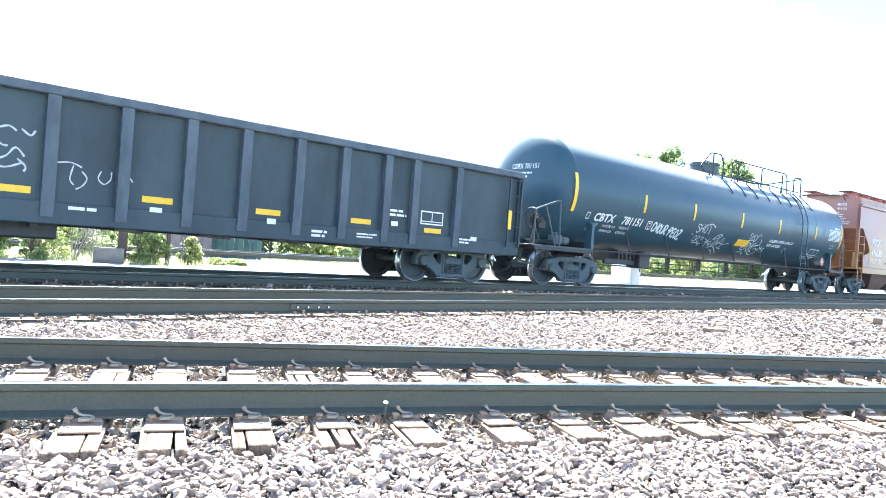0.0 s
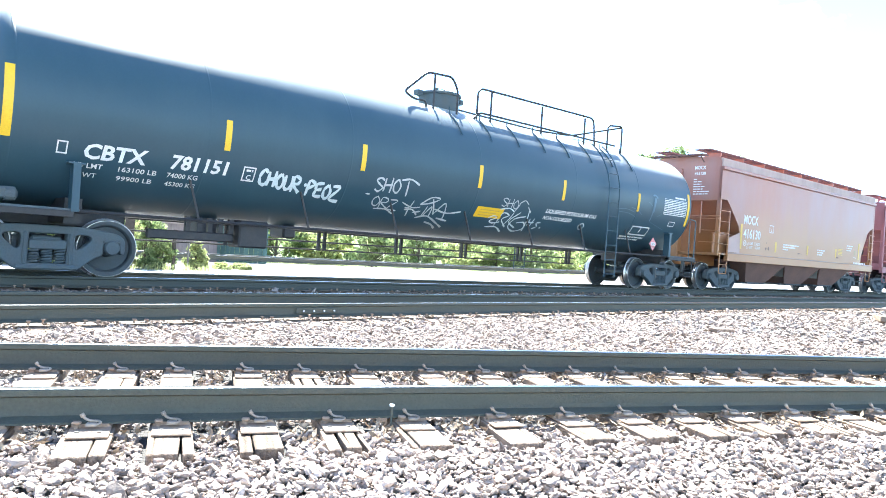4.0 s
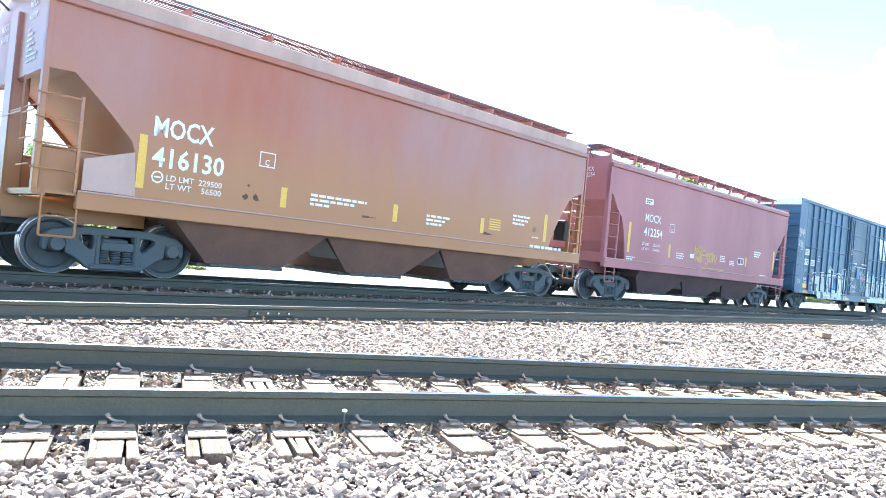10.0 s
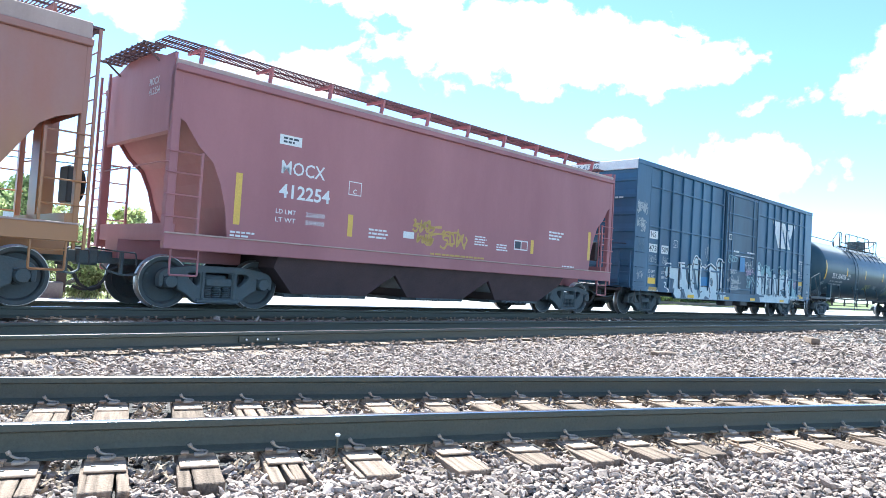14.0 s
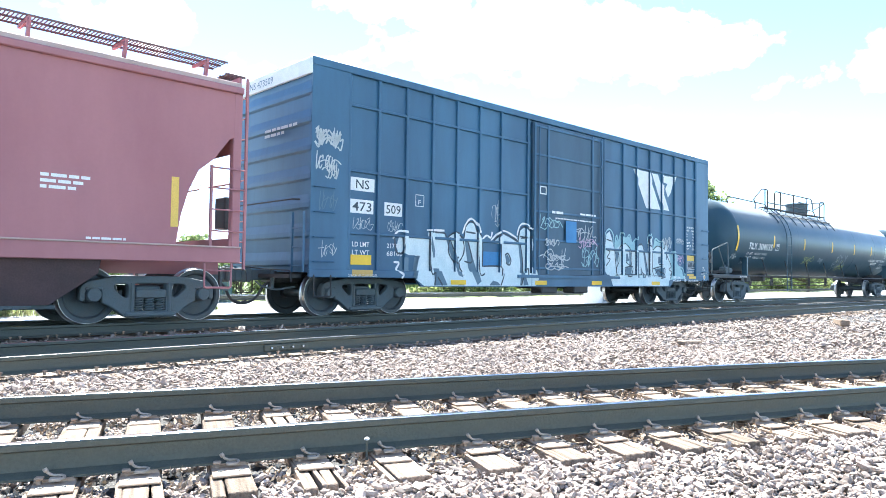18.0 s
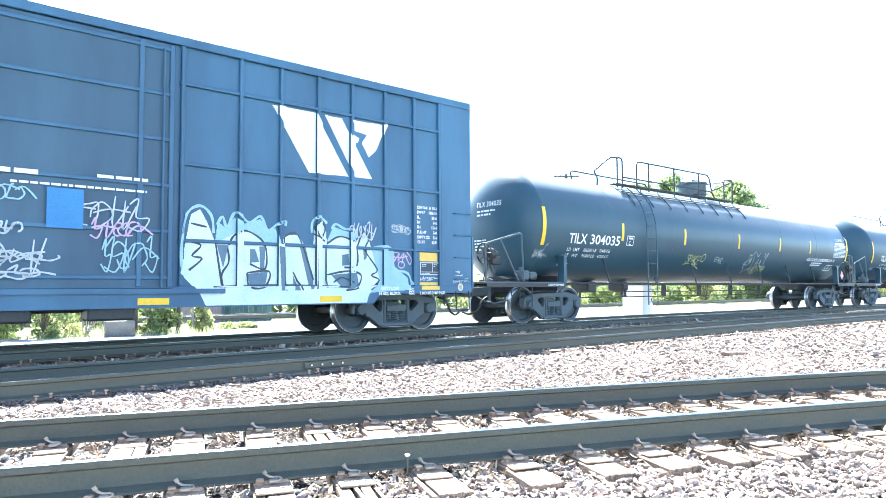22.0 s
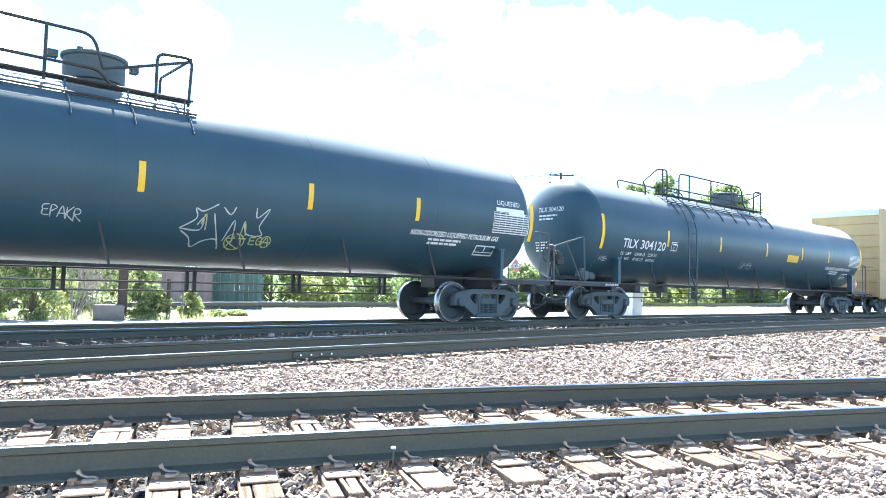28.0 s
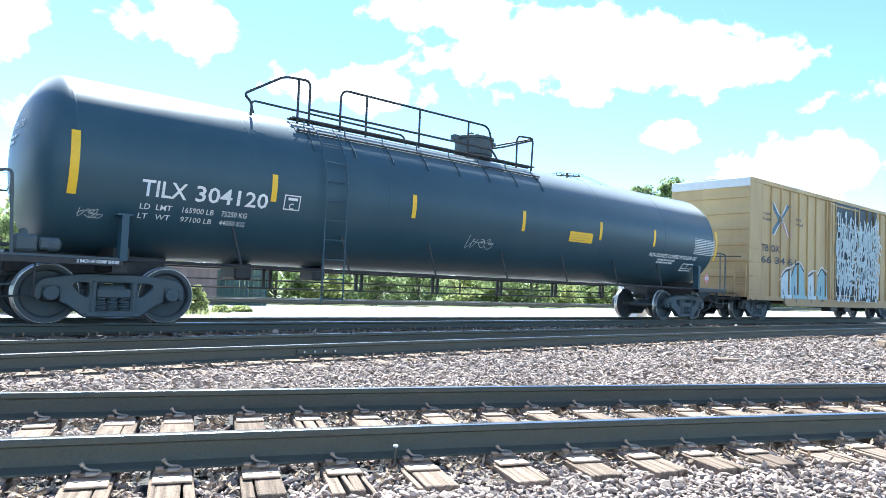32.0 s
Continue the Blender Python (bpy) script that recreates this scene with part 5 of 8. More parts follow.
    # running board of open grating on brackets
    x0, x1 = -half + 0.05, half - 0.05
    for y0 in (-1.08, 0.50):
        bm = bmesh.new()
        zt = crest + (0.52 if style == 1 else 0.49)
        for y in (y0, y0 + 0.29, y0 + 0.58):
            box(bm, x0, x1, y - 0.006, y + 0.006, zt - 0.035, zt)
        x = x0
        while x < x1:
            box(bm, x - 0.007, x + 0.007, y0, y0 + 0.58, zt - 0.022, zt - 0.004)
            x += 0.058
        part("running_board", bm, M_BOARD, car, "open-mesh steel running board")
    x = -half + 0.7
    while x < half:
        for s in (-1, 1):
            bm = bmesh.new()
            plate = [(1.13, 0.45), (1.13, 0.36), (1.02, 0.10), (0.5, 0.20), (0.5, 0.45)] if style == 1 else [(1.13, 0.45), (1.13, 0.38), (1.03, 0.0), (0.95, 0.0), (1.04, 0.38), (0.5, 0.40), (0.5, 0.45)]
            prism(bm, [(s * u, crest + w) for u, w in plate], x - 0.025, x + 0.025, "x")
            part("board_bracket", bm, mat, car)
        x += 1.62 if style == 1 else 1.45
    for k in (-1, 1):
        bm = bmesh.new()
        for j in range(9):
            box(bm, *sorted((k * (half - 0.05), k * (half + 0.36))), -1.02 + 0.25 * j, -0.99 + 0.25 * j, crest + 0.26, crest + 0.30)
        for j in range(5):
            box(bm, k * (half + 0.08 * j) - 0.012, k * (half + 0.08 * j) + 0.012, -1.02, 1.02, crest + 0.262, crest + 0.298)
        tube(bm, [(k * (half + 0.3), -0.9, crest + 0.28), (k * half, -0.9, crest + 0.05)], 0.02, 6)
        tube(bm, [(k * (half + 0.3), 0.9, crest + 0.28), (k * half, 0.9, crest + 0.05)], 0.02, 6)
        part("end_running_board", bm, M_BOARD, car)
    # discharge bays under the sill, with outlet gates
    for i, xm in enumerate((-3.2, 0.0, 3.2)):
        xa, xb = (xm - 1.62, xm + 1.62) if i == 1 else (xm - 1.58, xm + 1.58)
        foot, apex = (0.78, 1.04) if style == 1 else (0.95, 0.85)
        bm = bmesh.new()
        lo, hi = 0.34, 1.12
        profile = [(xa, hi), (xa, apex), (xm - foot, lo), (xm + foot, lo), (xb, apex), (xb, hi)]
        def inset(z):
            return -W + 0.07 + (hi - z) * 0.55
        near = [bm.verts.new((x, inset(z), z)) for x, z in profile]
        far = [bm.verts.new((x, -inset(z), z)) for x, z in profile]
        bm.faces.new(near)
        bm.faces.new(far[::-1])
        for a in range(6):
            b = (a + 1) % 6
            bm.faces.new((near[a], far[a], far[b], near[b]))
        bmesh.ops.recalc_face_normals(bm, faces=bm.faces[:])
        bay = part("discharge_bay", bm, M_BAY_BROWN if style == 1 else M_BAY_DARK, car, "dark sloping discharge bay")
        # pale paint stands in for yard light thrown back by this plate
        if i:
            bm = bmesh.new()
            a, b = Vector((xa - 0.012, 0, apex - 0.02)), Vector((xm - foot - 0.012, 0, lo + 0.02))
            c = a.lerp(b, 0.62)
            vs = [bm.verts.new(v) for v in ((a.x, inset(a.z) + 0.06, a.z), (a.x, -0.2, a.z), (c.x, -0.2, c.z), (c.x, inset(c.z) + 0.06, c.z))]
            f = bm.faces.new(vs)
            bmesh.ops.solidify(bm, geom=[f], thickness=0.006)
            part("slope_plate", bm, M_BOX, bay, "bare steel plate, painted pale as if lit from the yard")
        bm = bmesh.new()
        box(bm, xm - foot - 0.12, xm + foot + 0.12, -1.0, 1.0, 0.27, 0.34, bevel=0.01)
        for j in range(6):
            box(bm, xm - 0.55 + 0.2 * j, xm - 0.47 + 0.2 * j, -1.16, -1.0, 0.28, 0.335)
        tube(bm, [(xm - 0.7, -1.12, 0.31), (xm + 0.7, -1.12, 0.31)], 0.03, 8)
        part("outlet_gate", bm, M_TRUCK, bay)
    # handbrake on the leading end
    bm = bmesh.new()
    lathe(bm, [(-0.02, 0.25), (0.0, 0.28), (0.02, 0.25)], "x", 22, (half + 0.2, -0.9, 2.0))
    for k in range(5):
        a = k * 1.257
        tube(bm, [(half + 0.2, -0.9, 2.0), (half + 0.2, -0.9 + 0.26 * math.cos(a), 2.0 + 0.26 * math.sin(a))], 0.013, 6)
    box(bm, half - 0.05, half + 0.16, -1.1, -0.7, 1.7, 2.3, bevel=0.02)
    part("brake_wheel", bm, M_PIPE, car)
    return car, half

# ---- gondola ----
def gondola(label, a0, a1, posts):
    mid, half, W = (a0 + a1) / 2, (a1 - a0) / 2, 1.55
    car = new_car("gondola", label, "gondola car", mid, half - 1.75)
    low, top = 0.80, 2.82
    for s in (-1, 1):
        bm = bmesh.new()
        box(bm, -half, half, *sorted((s * (W - 0.10), s * (W - 0.14))), low + 0.05, top - 0.05)
        part("side_sheet", bm, M_NAVY, car, "dented dark side sheet")
        bm = bmesh.new()
        box(bm, -half, half, *sorted((s * (W - 0.16), s * (W + 0.03))), top - 0.16, top, bevel=0.02)
        part("top_chord", bm, M_POST, car)
        bm = bmesh.new()
        box(bm, -half, half, *sorted((s * (W - 0.13), s * (W - 0.03))), low - 0.06, low + 0.28, bevel=0.015)
        part("side_sill", bm, M_NAVY, car)
        for x in posts:
            bm = bmesh.new()
            prism(bm, [(s * (W - 0.12), low + 0.05), (s * (W + 0.0), low + 0.05), (s * (W + 0.02), low + 0.5), (s * (W + 0.02), top - 0.16), (s * (W - 0.12), top - 0.16)], x - mid - 0.09, x - mid + 0.09, "x")
            part("side_post", bm, M_POST, car)
        for x in (-half + 0.3, half - 0.28):
            ladder_part(car, x, s * (W + 0.02), low + 0.15, top - 0.2, 0.42, "x", M_NAVY, "side_ladder")
    bm = bmesh.new()
    box(bm, -half, half, -W + 0.13, W - 0.13, low + 0.1, low + 0.2)
    part("floor_plate", bm, M_TRUCK, car)
    for k in (-1, 1):
        bm = bmesh.new()
        box(bm, *sorted((k * half, k * (half - 0.12))), -W + 0.02, W - 0.02, low, top, bevel=0.01)
        for z in (1.3, 1.8, 2.3):
            box(bm, *sorted((k * half, k * (half + 0.07))), -W + 0.1, W - 0.1, z - 0.08, z + 0.08, bevel=0.02)
        part("end_wall", bm, M_NAVY, car)
        add_coupler(car, k * (half + 0.05), k)
    bm = bmesh.new()
    box(bm, -half, half, -0.3, 0.3, low - 0.1, low + 0.12)
    for x in np.linspace(-half + 3, half - 3, 8):
        box(bm, x - 0.06, x + 0.06, -W + 0.15, W - 0.15, low - 0.12, low + 0.1)
    box(bm, -half + 5.2, -half + 6.4, -1.2, -0.6, low - 0.3, low, bevel=0.03)
    part("underframe", bm, M_PIPE, car)
    return car, half

# ---- the train ----
gon, gon_h = gondola("dark navy steel gondola with yellow reflectors on a freight train", -3.6, 13.03, [-2.7, -1.65, -0.6, 0.45, 1.5, 2.56, 3.61, 4.66, 5.66, 6.75, 7.77, 8.83, 9.6, 10.86])
tank_a, tank_h = tank_car("black pressure tank car with spray-painted tags and yellow reflectors", 14.67, 34.35, -1, 8.68, -0.18)
SHIFT[tank_a.name] = -0.18
hop_a, hop_ah = hopper_car("faded rust-orange covered hopper car with white lettering", 35.75, 49.85, M_RUST, 5.55, 1)
hop_b, hop_bh = hopper_car("dull maroon covered hopper car with white lettering", 51.22, 65.43, M_MAROON, 5.75, 2)
box_a, box_ah = box_car("box_car", "dark blue high box car with pale graffiti along its lower side", 66.96, 83.88, 5.22, 0.82, M_BLUE, 6.68, (6.85, 10.1),
                        [0.93, 1.71, 2.5, 3.29, 4.08, 4.87, 5.66, 6.7, 10.25, 11.3, 12.1, 12.9, 13.68, 14.5, 15.27, 16.05], [1.75, 3.05, 4.42])
tank_b, _ = tank_car("clean black pressure tank car with yellow reflectors", 85.95, 106.68, 1)
tank_c, _ = tank_car("clean black pressure tank car with yellow reflectors and a yellow plate", 108.79, 129.52, 1)
box_b, box_bh = box_car("box_car", "weathered yellow box car with grey and black graffiti", 131.4, 148.2, 5.2, 0.75, M_YBOX, 6.68, (6.85, 10.1),
                        [0.93, 1.71, 2.5, 3.29, 4.08, 4.87, 5.66, 6.7, 10.25, 11.3, 12.1, 12.9, 13.68, 14.5, 15.27, 16.05], [])
# ---- how the train travels ----
TRAVEL = [(0.0, 0.0), (1.0, 3.28), (2.0, 6.60), (3.0, 9.91), (4.0, 13.2), (5.0, 16.45), (6.0, 19.70), (7.0, 22.96), (8.0, 26.25), (9.0, 29.50), (10.0, 32.79), (11.0, 36.08), (12.0, 39.35), (13.0, 42.69),
          (14.0, 46.03), (15.0, 49.35), (16.0, 52.63), (17.0, 55.93), (18.0, 59.25), (19.0, 62.62), (20.0, 66.03), (21.0, 69.42), (22.0, 72.81), (23.0, 76.08), (24.0, 79.45), (25.0, 82.81), (26.0, 86.15),
          (27.0, 89.47), (28.0, 92.84), (29.0, 96.27), (30.0, 99.74), (31.0, 103.15), (32.0, 106.60)]

def travelled(t):
    return float(np.interp(t, [r[0] for r in TRAVEL], [r[1] for r in TRAVEL]))

def motions():
    for car, mid, at in CARS:
        rows = []
        for t, s in TRAVEL:
            p, _ = along(TRAIN, mid - at - s)
            q, _ = along(TRAIN, mid + at - s)
            c = (p + q) / 2
            rows.append((t, pose(c.x, c.y, RAIL, 0, 0, math.degrees(math.atan2(q.y - p.y, q.x - p.x)))))
        walk(car, rows)
    spin = [(0.2 * i, -math.degrees(travelled(0.2 * i) / R_WHEEL)) for i in range(161)]
    for w, x in WHEELS:
        walk(w, [(t, pose(x, 0, R_WHEEL, 0, a, 0)) for t, a in spin])

# ---- marks on the cars ----
def fill(name, mat, parent, place, outline, label="", cell=0.012):
    """Paint inside an outline of (along, up), laid over the relief below it."""
    P = np.array(outline)
    x0, z0 = P.min(axis=0)
    x1, z1 = P.max(axis=0)
    gx, gz = np.meshgrid(np.arange(x0, x1, cell), np.arange(z0, z1, cell))
    cx, cz = gx + cell / 2, gz + cell / 2
    inside = np.zeros(cx.shape, bool)
    for (ax, az), (bx, bz) in zip(P, np.roll(P, -1, axis=0)):
        if az != bz:
            inside ^= ((az > cz) != (bz > cz)) & (cx < (bx - ax) * (cz - az) / (bz - az) + ax)
    verts, faces = [], []
    for j, i in np.argwhere(inside):
        k = len(verts)
        d = place(cx[j, i], cz[j, i]).y
        a, b, c, e = gx[j, i], gx[j, i] + cell, gz[j, i], gz[j, i] + cell
        verts += [(place(p, q).x, d, q) for p, q in ((a, c), (b, c), (b, e), (a, e))]
        faces.append((k, k + 1, k + 2, k + 3))
    me = bpy.data.meshes.new(name)
    me.from_pydata([tuple(v) for v in verts], [], faces)
    me.materials.append(mat)
    ob = new(name, me)
    ob.parent = parent
    return tagged(ob, label)

def over_box(half, posts, door, lift):
    """Maps (along from the front end, up) on to a box car's side, over posts and door."""
    def place(x, z):
        if door[0] - 0.02 < x < door[1] + 0.02:
            y = 1.62
        elif x < 0.96 or x > 2 * half - 0.96 or z < 0.99:
            y = 1.603
        elif min(abs(x - p) for p in posts) < 0.06:
            y = 1.595
        else:
            y = 1.532
        return Vector((x - half, -y - lift, z))
    return place

def deep(half, y):
    return lambda x, z: Vector((x - half, -y, z))

# tank cars: reflectors and lettering
for car, shift in ((tank_a, -0.23), (tank_b, 0.0), (tank_c, 0.0)):
    xs = (-6.4, -3.09, 0.40, 3.56, 6.25) if car != tank_a else (-5.70, -2.85, 0.42, 3.45, 6.86)
    for x in xs:
        strip(car, x + shift, 2.27, 2.77)
    strip(car, (-9.76 if car != tank_a else -9.0) + shift, 2.04, 3.02, 0.13)
    strip(car, (10.0 if car != tank_a else 9.62) + shift, 2.04, 3.0, 0.12)

def tank_text(car, x, z, body, h, width, bold=0.02, mat=None, slant=0.0):
    base, arc = on_tank(SHIFT.get(car.name, 0.0)), tank_z(z)
    writing("lettering", body, h, mat or M_WHITE, car, lambda u, v: base(x + u + slant * v, arc + v), width, bold)

def tank_bars(car, rects, mat=None, name="small_lettering"):
    base = on_tank(SHIFT.get(car.name, 0.0))
    panel(name, mat or M_WHITE, car, lambda x, z: base(x, tank_z(z)), rects)

for car, number, load, light in ((tank_b, "304035", ("166200 LB", "75400 KG"), ("96800 LB", "43900 KG")), (tank_c, "304120", ("165900 LB", "75250 KG"), ("97100 LB", "44050 KG"))):
    tank_text(car, -8.74, 2.13, "TILX", 0.27, 0.75)
    tank_text(car, -7.84, 2.13, number, 0.27, 1.34)
    for row, z in (("LD  LMT", 1.92), ("LT   WT", 1.77)):
        tank_text(car, -8.72, z, row, 0.10, 0.52, 0.01)
    for (a, b), z in ((load, 1.92), (light, 1.77)):
        tank_text(car, -8.02, z, a, 0.10, 0.55, 0.01)
        tank_text(car, -7.33, z, b, 0.10, 0.48, 0.01)
    tank_bars(car, frame_marks(-6.18, -5.84, 2.15, 2.43, 0.022))
    tank_text(car, -6.07, 2.17, "C", 0.11, 0.10, 0.02)
    tank_bars(car, text_bars(-6.10, 2.33, 1, [0.2], 0.05, 0.02))
    tank_text(car, 6.15, 1.98, "NON-ODORIZED LIQUEFIED PETROLEUM GAS", 0.12, 2.75, 0.035, slant=0.2)
    tank_bars(car, text_bars(6.7, 1.88, 2, [1.0, 0.9], 0.05, 0.03, 3))
    tank_bars(car, frame_marks(8.25, 8.9, 1.62, 1.86, 0.03) + [(8.55, 8.58, 1.70, 1.86), (8.28, 8.87, 1.69, 1.71)])
    rows = [(8.62, 9.9, 2.18 + 0.055 * i, 2.19 + 0.055 * i) for i in range(10)]
    tank_bars(car, rows + [(8.62 + 0.21 * i, 8.632 + 0.21 * i, 2.18, 2.68) for i in range(7)] + [(9.88, 9.9, 2.18, 2.68)], name="data_table")
    tank_bars(car, [r for i in range(9) for r in text_bars(8.65, 2.19 + 0.055 * i, 1, [1.2], 0.015, 0, i)])
    writing("small_lettering", "2 INCH HF COMP SHOES", 0.05, M_WHITE, car, lambda u, v: Vector((-9.64 + u, -1.504, 0.985 + v)), 0.62, 0.05)
tank_text(tank_b, 8.75, 2.86, "LIQUEFIED", 0.12, 0.8, 0.01)
tank_bars(tank_b, [(8.7, 9.7, 2.70, 2.80), (9.15, 9.75, 2.62, 2.70)], name="pale_patch")
tank_bars(tank_c, [(2.23, 3.22, 2.15, 2.42)], M_YELLOW, "warning_plate")
tank_bars(tank_c, text_bars(2.3, 2.33, 3, [0.7, 0.8, 0.6], 0.03, 0.04, 2), M_GOLD)
HAND = {"S": [[(1, 0.85), (0.5, 1), (0.05, 0.8), (0.5, 0.52), (0.95, 0.3), (0.5, 0), (0, 0.15)]], "H": [[(0.05, 1), (0, 0)], [(0.9, 1.1), (0.85, -0.05)], [(-0.1, 0.45), (1.0, 0.55)]],
        "O": [[(0.5, 1), (0.05, 0.6), (0.2, 0.1), (0.7, 0), (0.95, 0.5), (0.5, 1)]], "T": [[(-0.3, 0.95), (0.5, 1.05), (1.6, 0.9)], [(0.5, 1.0), (0.6, -0.15)]], "Z": [[(0, 1), (1, 0.95), (0, 0.05), (1.3, -0.1)]],
        "B": [[(0.1, 0), (0.1, 1), (0.9, 0.8), (0.2, 0.5), (1.0, 0.25), (0.1, 0)]], "R": [[(0, -0.1), (0.05, 1), (0.85, 0.9), (0.7, 0.55), (0.1, 0.45), (1.1, -0.1)]], "K": [[(0.05, 1.05), (0, -0.05)], [(1.0, 1.15), (0.1, 0.45), (1.2, -0.2)]],
        "C": [[(0.95, 0.85), (0.5, 1.05), (0.05, 0.6), (0.2, 0.1), (0.7, 0), (1, 0.2)]], "U": [[(0, 1), (0.05, 0.2), (0.5, 0), (0.9, 0.25), (0.95, 1)]], "E": [[(0.95, 1), (0.05, 0.9), (0.1, 0.5), (0.8, 0.55)], [(0.1, 0.5), (0.05, 0.05), (1.0, 0)]],
        "A": [[(-0.1, 0), (0.5, 1.05), (1.05, -0.05)], [(0.1, 0.35), (1.1, 0.4)]], "P": [[(0.05, -0.1), (0.1, 1), (0.9, 0.8), (0.1, 0.45)]], "G": [[(0.95, 0.9), (0.4, 1), (0.05, 0.5), (0.4, 0), (0.95, 0.15), (0.95, 0.5), (0.5, 0.45)]], ":": [[(0.2, 0.7), (0.4, 0.72)], [(0.2, 0.25), (0.4, 0.27)]]}
def letters(x, z, w, h, which, fall=0.0):
    """Quick hand lettering in single strokes; fall: how far each letter sinks."""
    return [[(x + i * w * 1.12 + p * w, z - i * fall + q * h) for p, q in stroke] for i, c in enumerate(which) for stroke in HAND[c]]
def ring(x, z, w, h, n=9):
    return [(x + w / 2 * math.cos(a), z + h / 2 * math.sin(a)) for a in np.linspace(0.4, 6.7, n)]
def tank_strokes(car, lines, w, mat, label="sprayed tag"):
    base = on_tank(SHIFT.get(car.name, 0.0))
    strokes("graffiti_tag", mat, car, lambda x, z: base(x, tank_z(z)), lines, w, label)
tank_strokes(tank_b, letters(-2.7, 1.74, 0.15, 0.24, "SPAKE", 0.01) + [[(-2.75, 1.68), (-2.4, 1.72), (-2.0, 1.64), (-1.7, 1.56)], ring(-1.72, 1.9, 0.24, 0.24)], 0.022, M_TAGY)
tank_strokes(tank_b, letters(-0.97, 1.8, 0.10, 0.16, "EPAKR", 0.012), 0.016, M_TAG)
tank_strokes(tank_b, [[(1.14, 1.75), (1.4, 1.93), (1.36, 2.1), (1.5, 2.06), (1.75, 2.2)], [(1.14, 1.75), (1.5, 1.74), (1.52, 1.95), (1.44, 1.82)], [(1.18, 1.71), (1.36, 1.6), (1.45, 1.45), (1.62, 1.56), (1.85, 1.6), (1.95, 1.44)], [(1.7, 2.04), (1.78, 1.8), (1.92, 1.5)],
    [(1.85, 2.16), (2.0, 2.04), (2.08, 2.18)], [(1.98, 1.58), (2.1, 1.95), (2.16, 1.56)], [(2.48, 2.2), (2.52, 2.02), (2.74, 2.2), (2.6, 1.88), (2.7, 1.72), (2.4, 1.72), (2.3, 1.9)]], 0.022, M_TAG)
tank_strokes(tank_b, [ring(2.22, 1.58, 0.38, 0.28), [(2.08, 1.46), (2.24, 1.72), (2.36, 1.46), (2.04, 1.62), (2.42, 1.64)], [(2.28, 1.66), (2.3, 1.95), (2.38, 1.7)], [(1.5, 1.84), (1.56, 2.02), (1.6, 1.74)]] + letters(2.5, 1.55, 0.12, 0.13, "EGA") + [ring(2.83, 1.61, 0.2, 0.2)], 0.02, M_TAGY)
tank_strokes(tank_b, scribble(-9.95, 1.74, 0.28, 0.16, 17, 4) + scribble(-9.8, 1.72, 0.3, 0.12, 18, 4) + [[(-9.7, 1.8), (-9.6, 2.0), (-9.52, 2.08)]], 0.009, M_TAG)
tank_strokes(tank_b, scribble(-8.8, 1.52, 0.3, 0.12, 19, 3), 0.01, M_TAG)
tank_strokes(tank_c, scribble(-1.3, 1.78, 0.75, 0.22, 23, 4), 0.014, M_TAG)
tank_strokes(tank_c, scribble(-9.6, 1.72, 0.3, 0.12, 29, 3), 0.01, M_TAG)
# the tagged tank
tank_text(tank_a, -8.18, 1.88, "CBTX", 0.23, 0.95, 0.045, slant=0.1)
tank_text(tank_a, -6.84, 1.88, "781151", 0.23, 0.98, 0.045, slant=0.1)
tank_bars(tank_a, frame_marks(-8.55, -8.40, 1.9, 2.08, 0.02))
for z, row in ((1.74, (("LD LMT", 0.42), ("163100 LB", 0.6), ("74000 KG", 0.52))), (1.61, (("LT WT", 0.36), ("99900 LB", 0.56), ("45300 KG", 0.52)))):
    for x, (body, w) in zip((-8.28, -7.62, -6.85), row):
        tank_text(tank_a, x, z, body, 0.085, w, 0.02)
tank_bars(tank_a, frame_marks(-5.56, -5.32, 1.82, 2.06, 0.022))
tank_text(tank_a, -5.48, 1.85, "C", 0.09, 0.09, 0.03)
tank_bars(tank_a, text_bars(-5.5, 1.98, 1, [0.13], 0.035, 0, 3))
tank_strokes(tank_a, letters(-5.22, 1.80, 0.155, 0.24, "CHOUR", 0.012) + [[(-4.28, 1.86), (-4.24, 1.9)]] + letters(-4.2, 1.72, 0.165, 0.24, "PEOZ", 0.015), 0.052, M_PALE)
tank_strokes(tank_a, letters(-2.68, 1.93, 0.20, 0.26, "SHO", -0.01) + [[(-2.05, 2.2), (-1.8, 2.24), (-1.55, 2.15)], [(-1.86, 2.2), (-1.84, 1.9)]], 0.034, M_TAG)
tank_strokes(tank_a, letters(-2.62, 1.66, 0.20, 0.18, "ORZ", 0.02) + [[(-2.5, 1.6), (-2.2, 1.61), (-1.95, 1.53)], [(-1.85, 1.78), (-1.55, 1.7), (-1.32, 1.72)], [(-1.55, 1.84), (-1.6, 1.7), (-1.72, 1.68)], [(-2.85, 1.86), (-2.75, 1.86)]], 0.022, M_TAG)
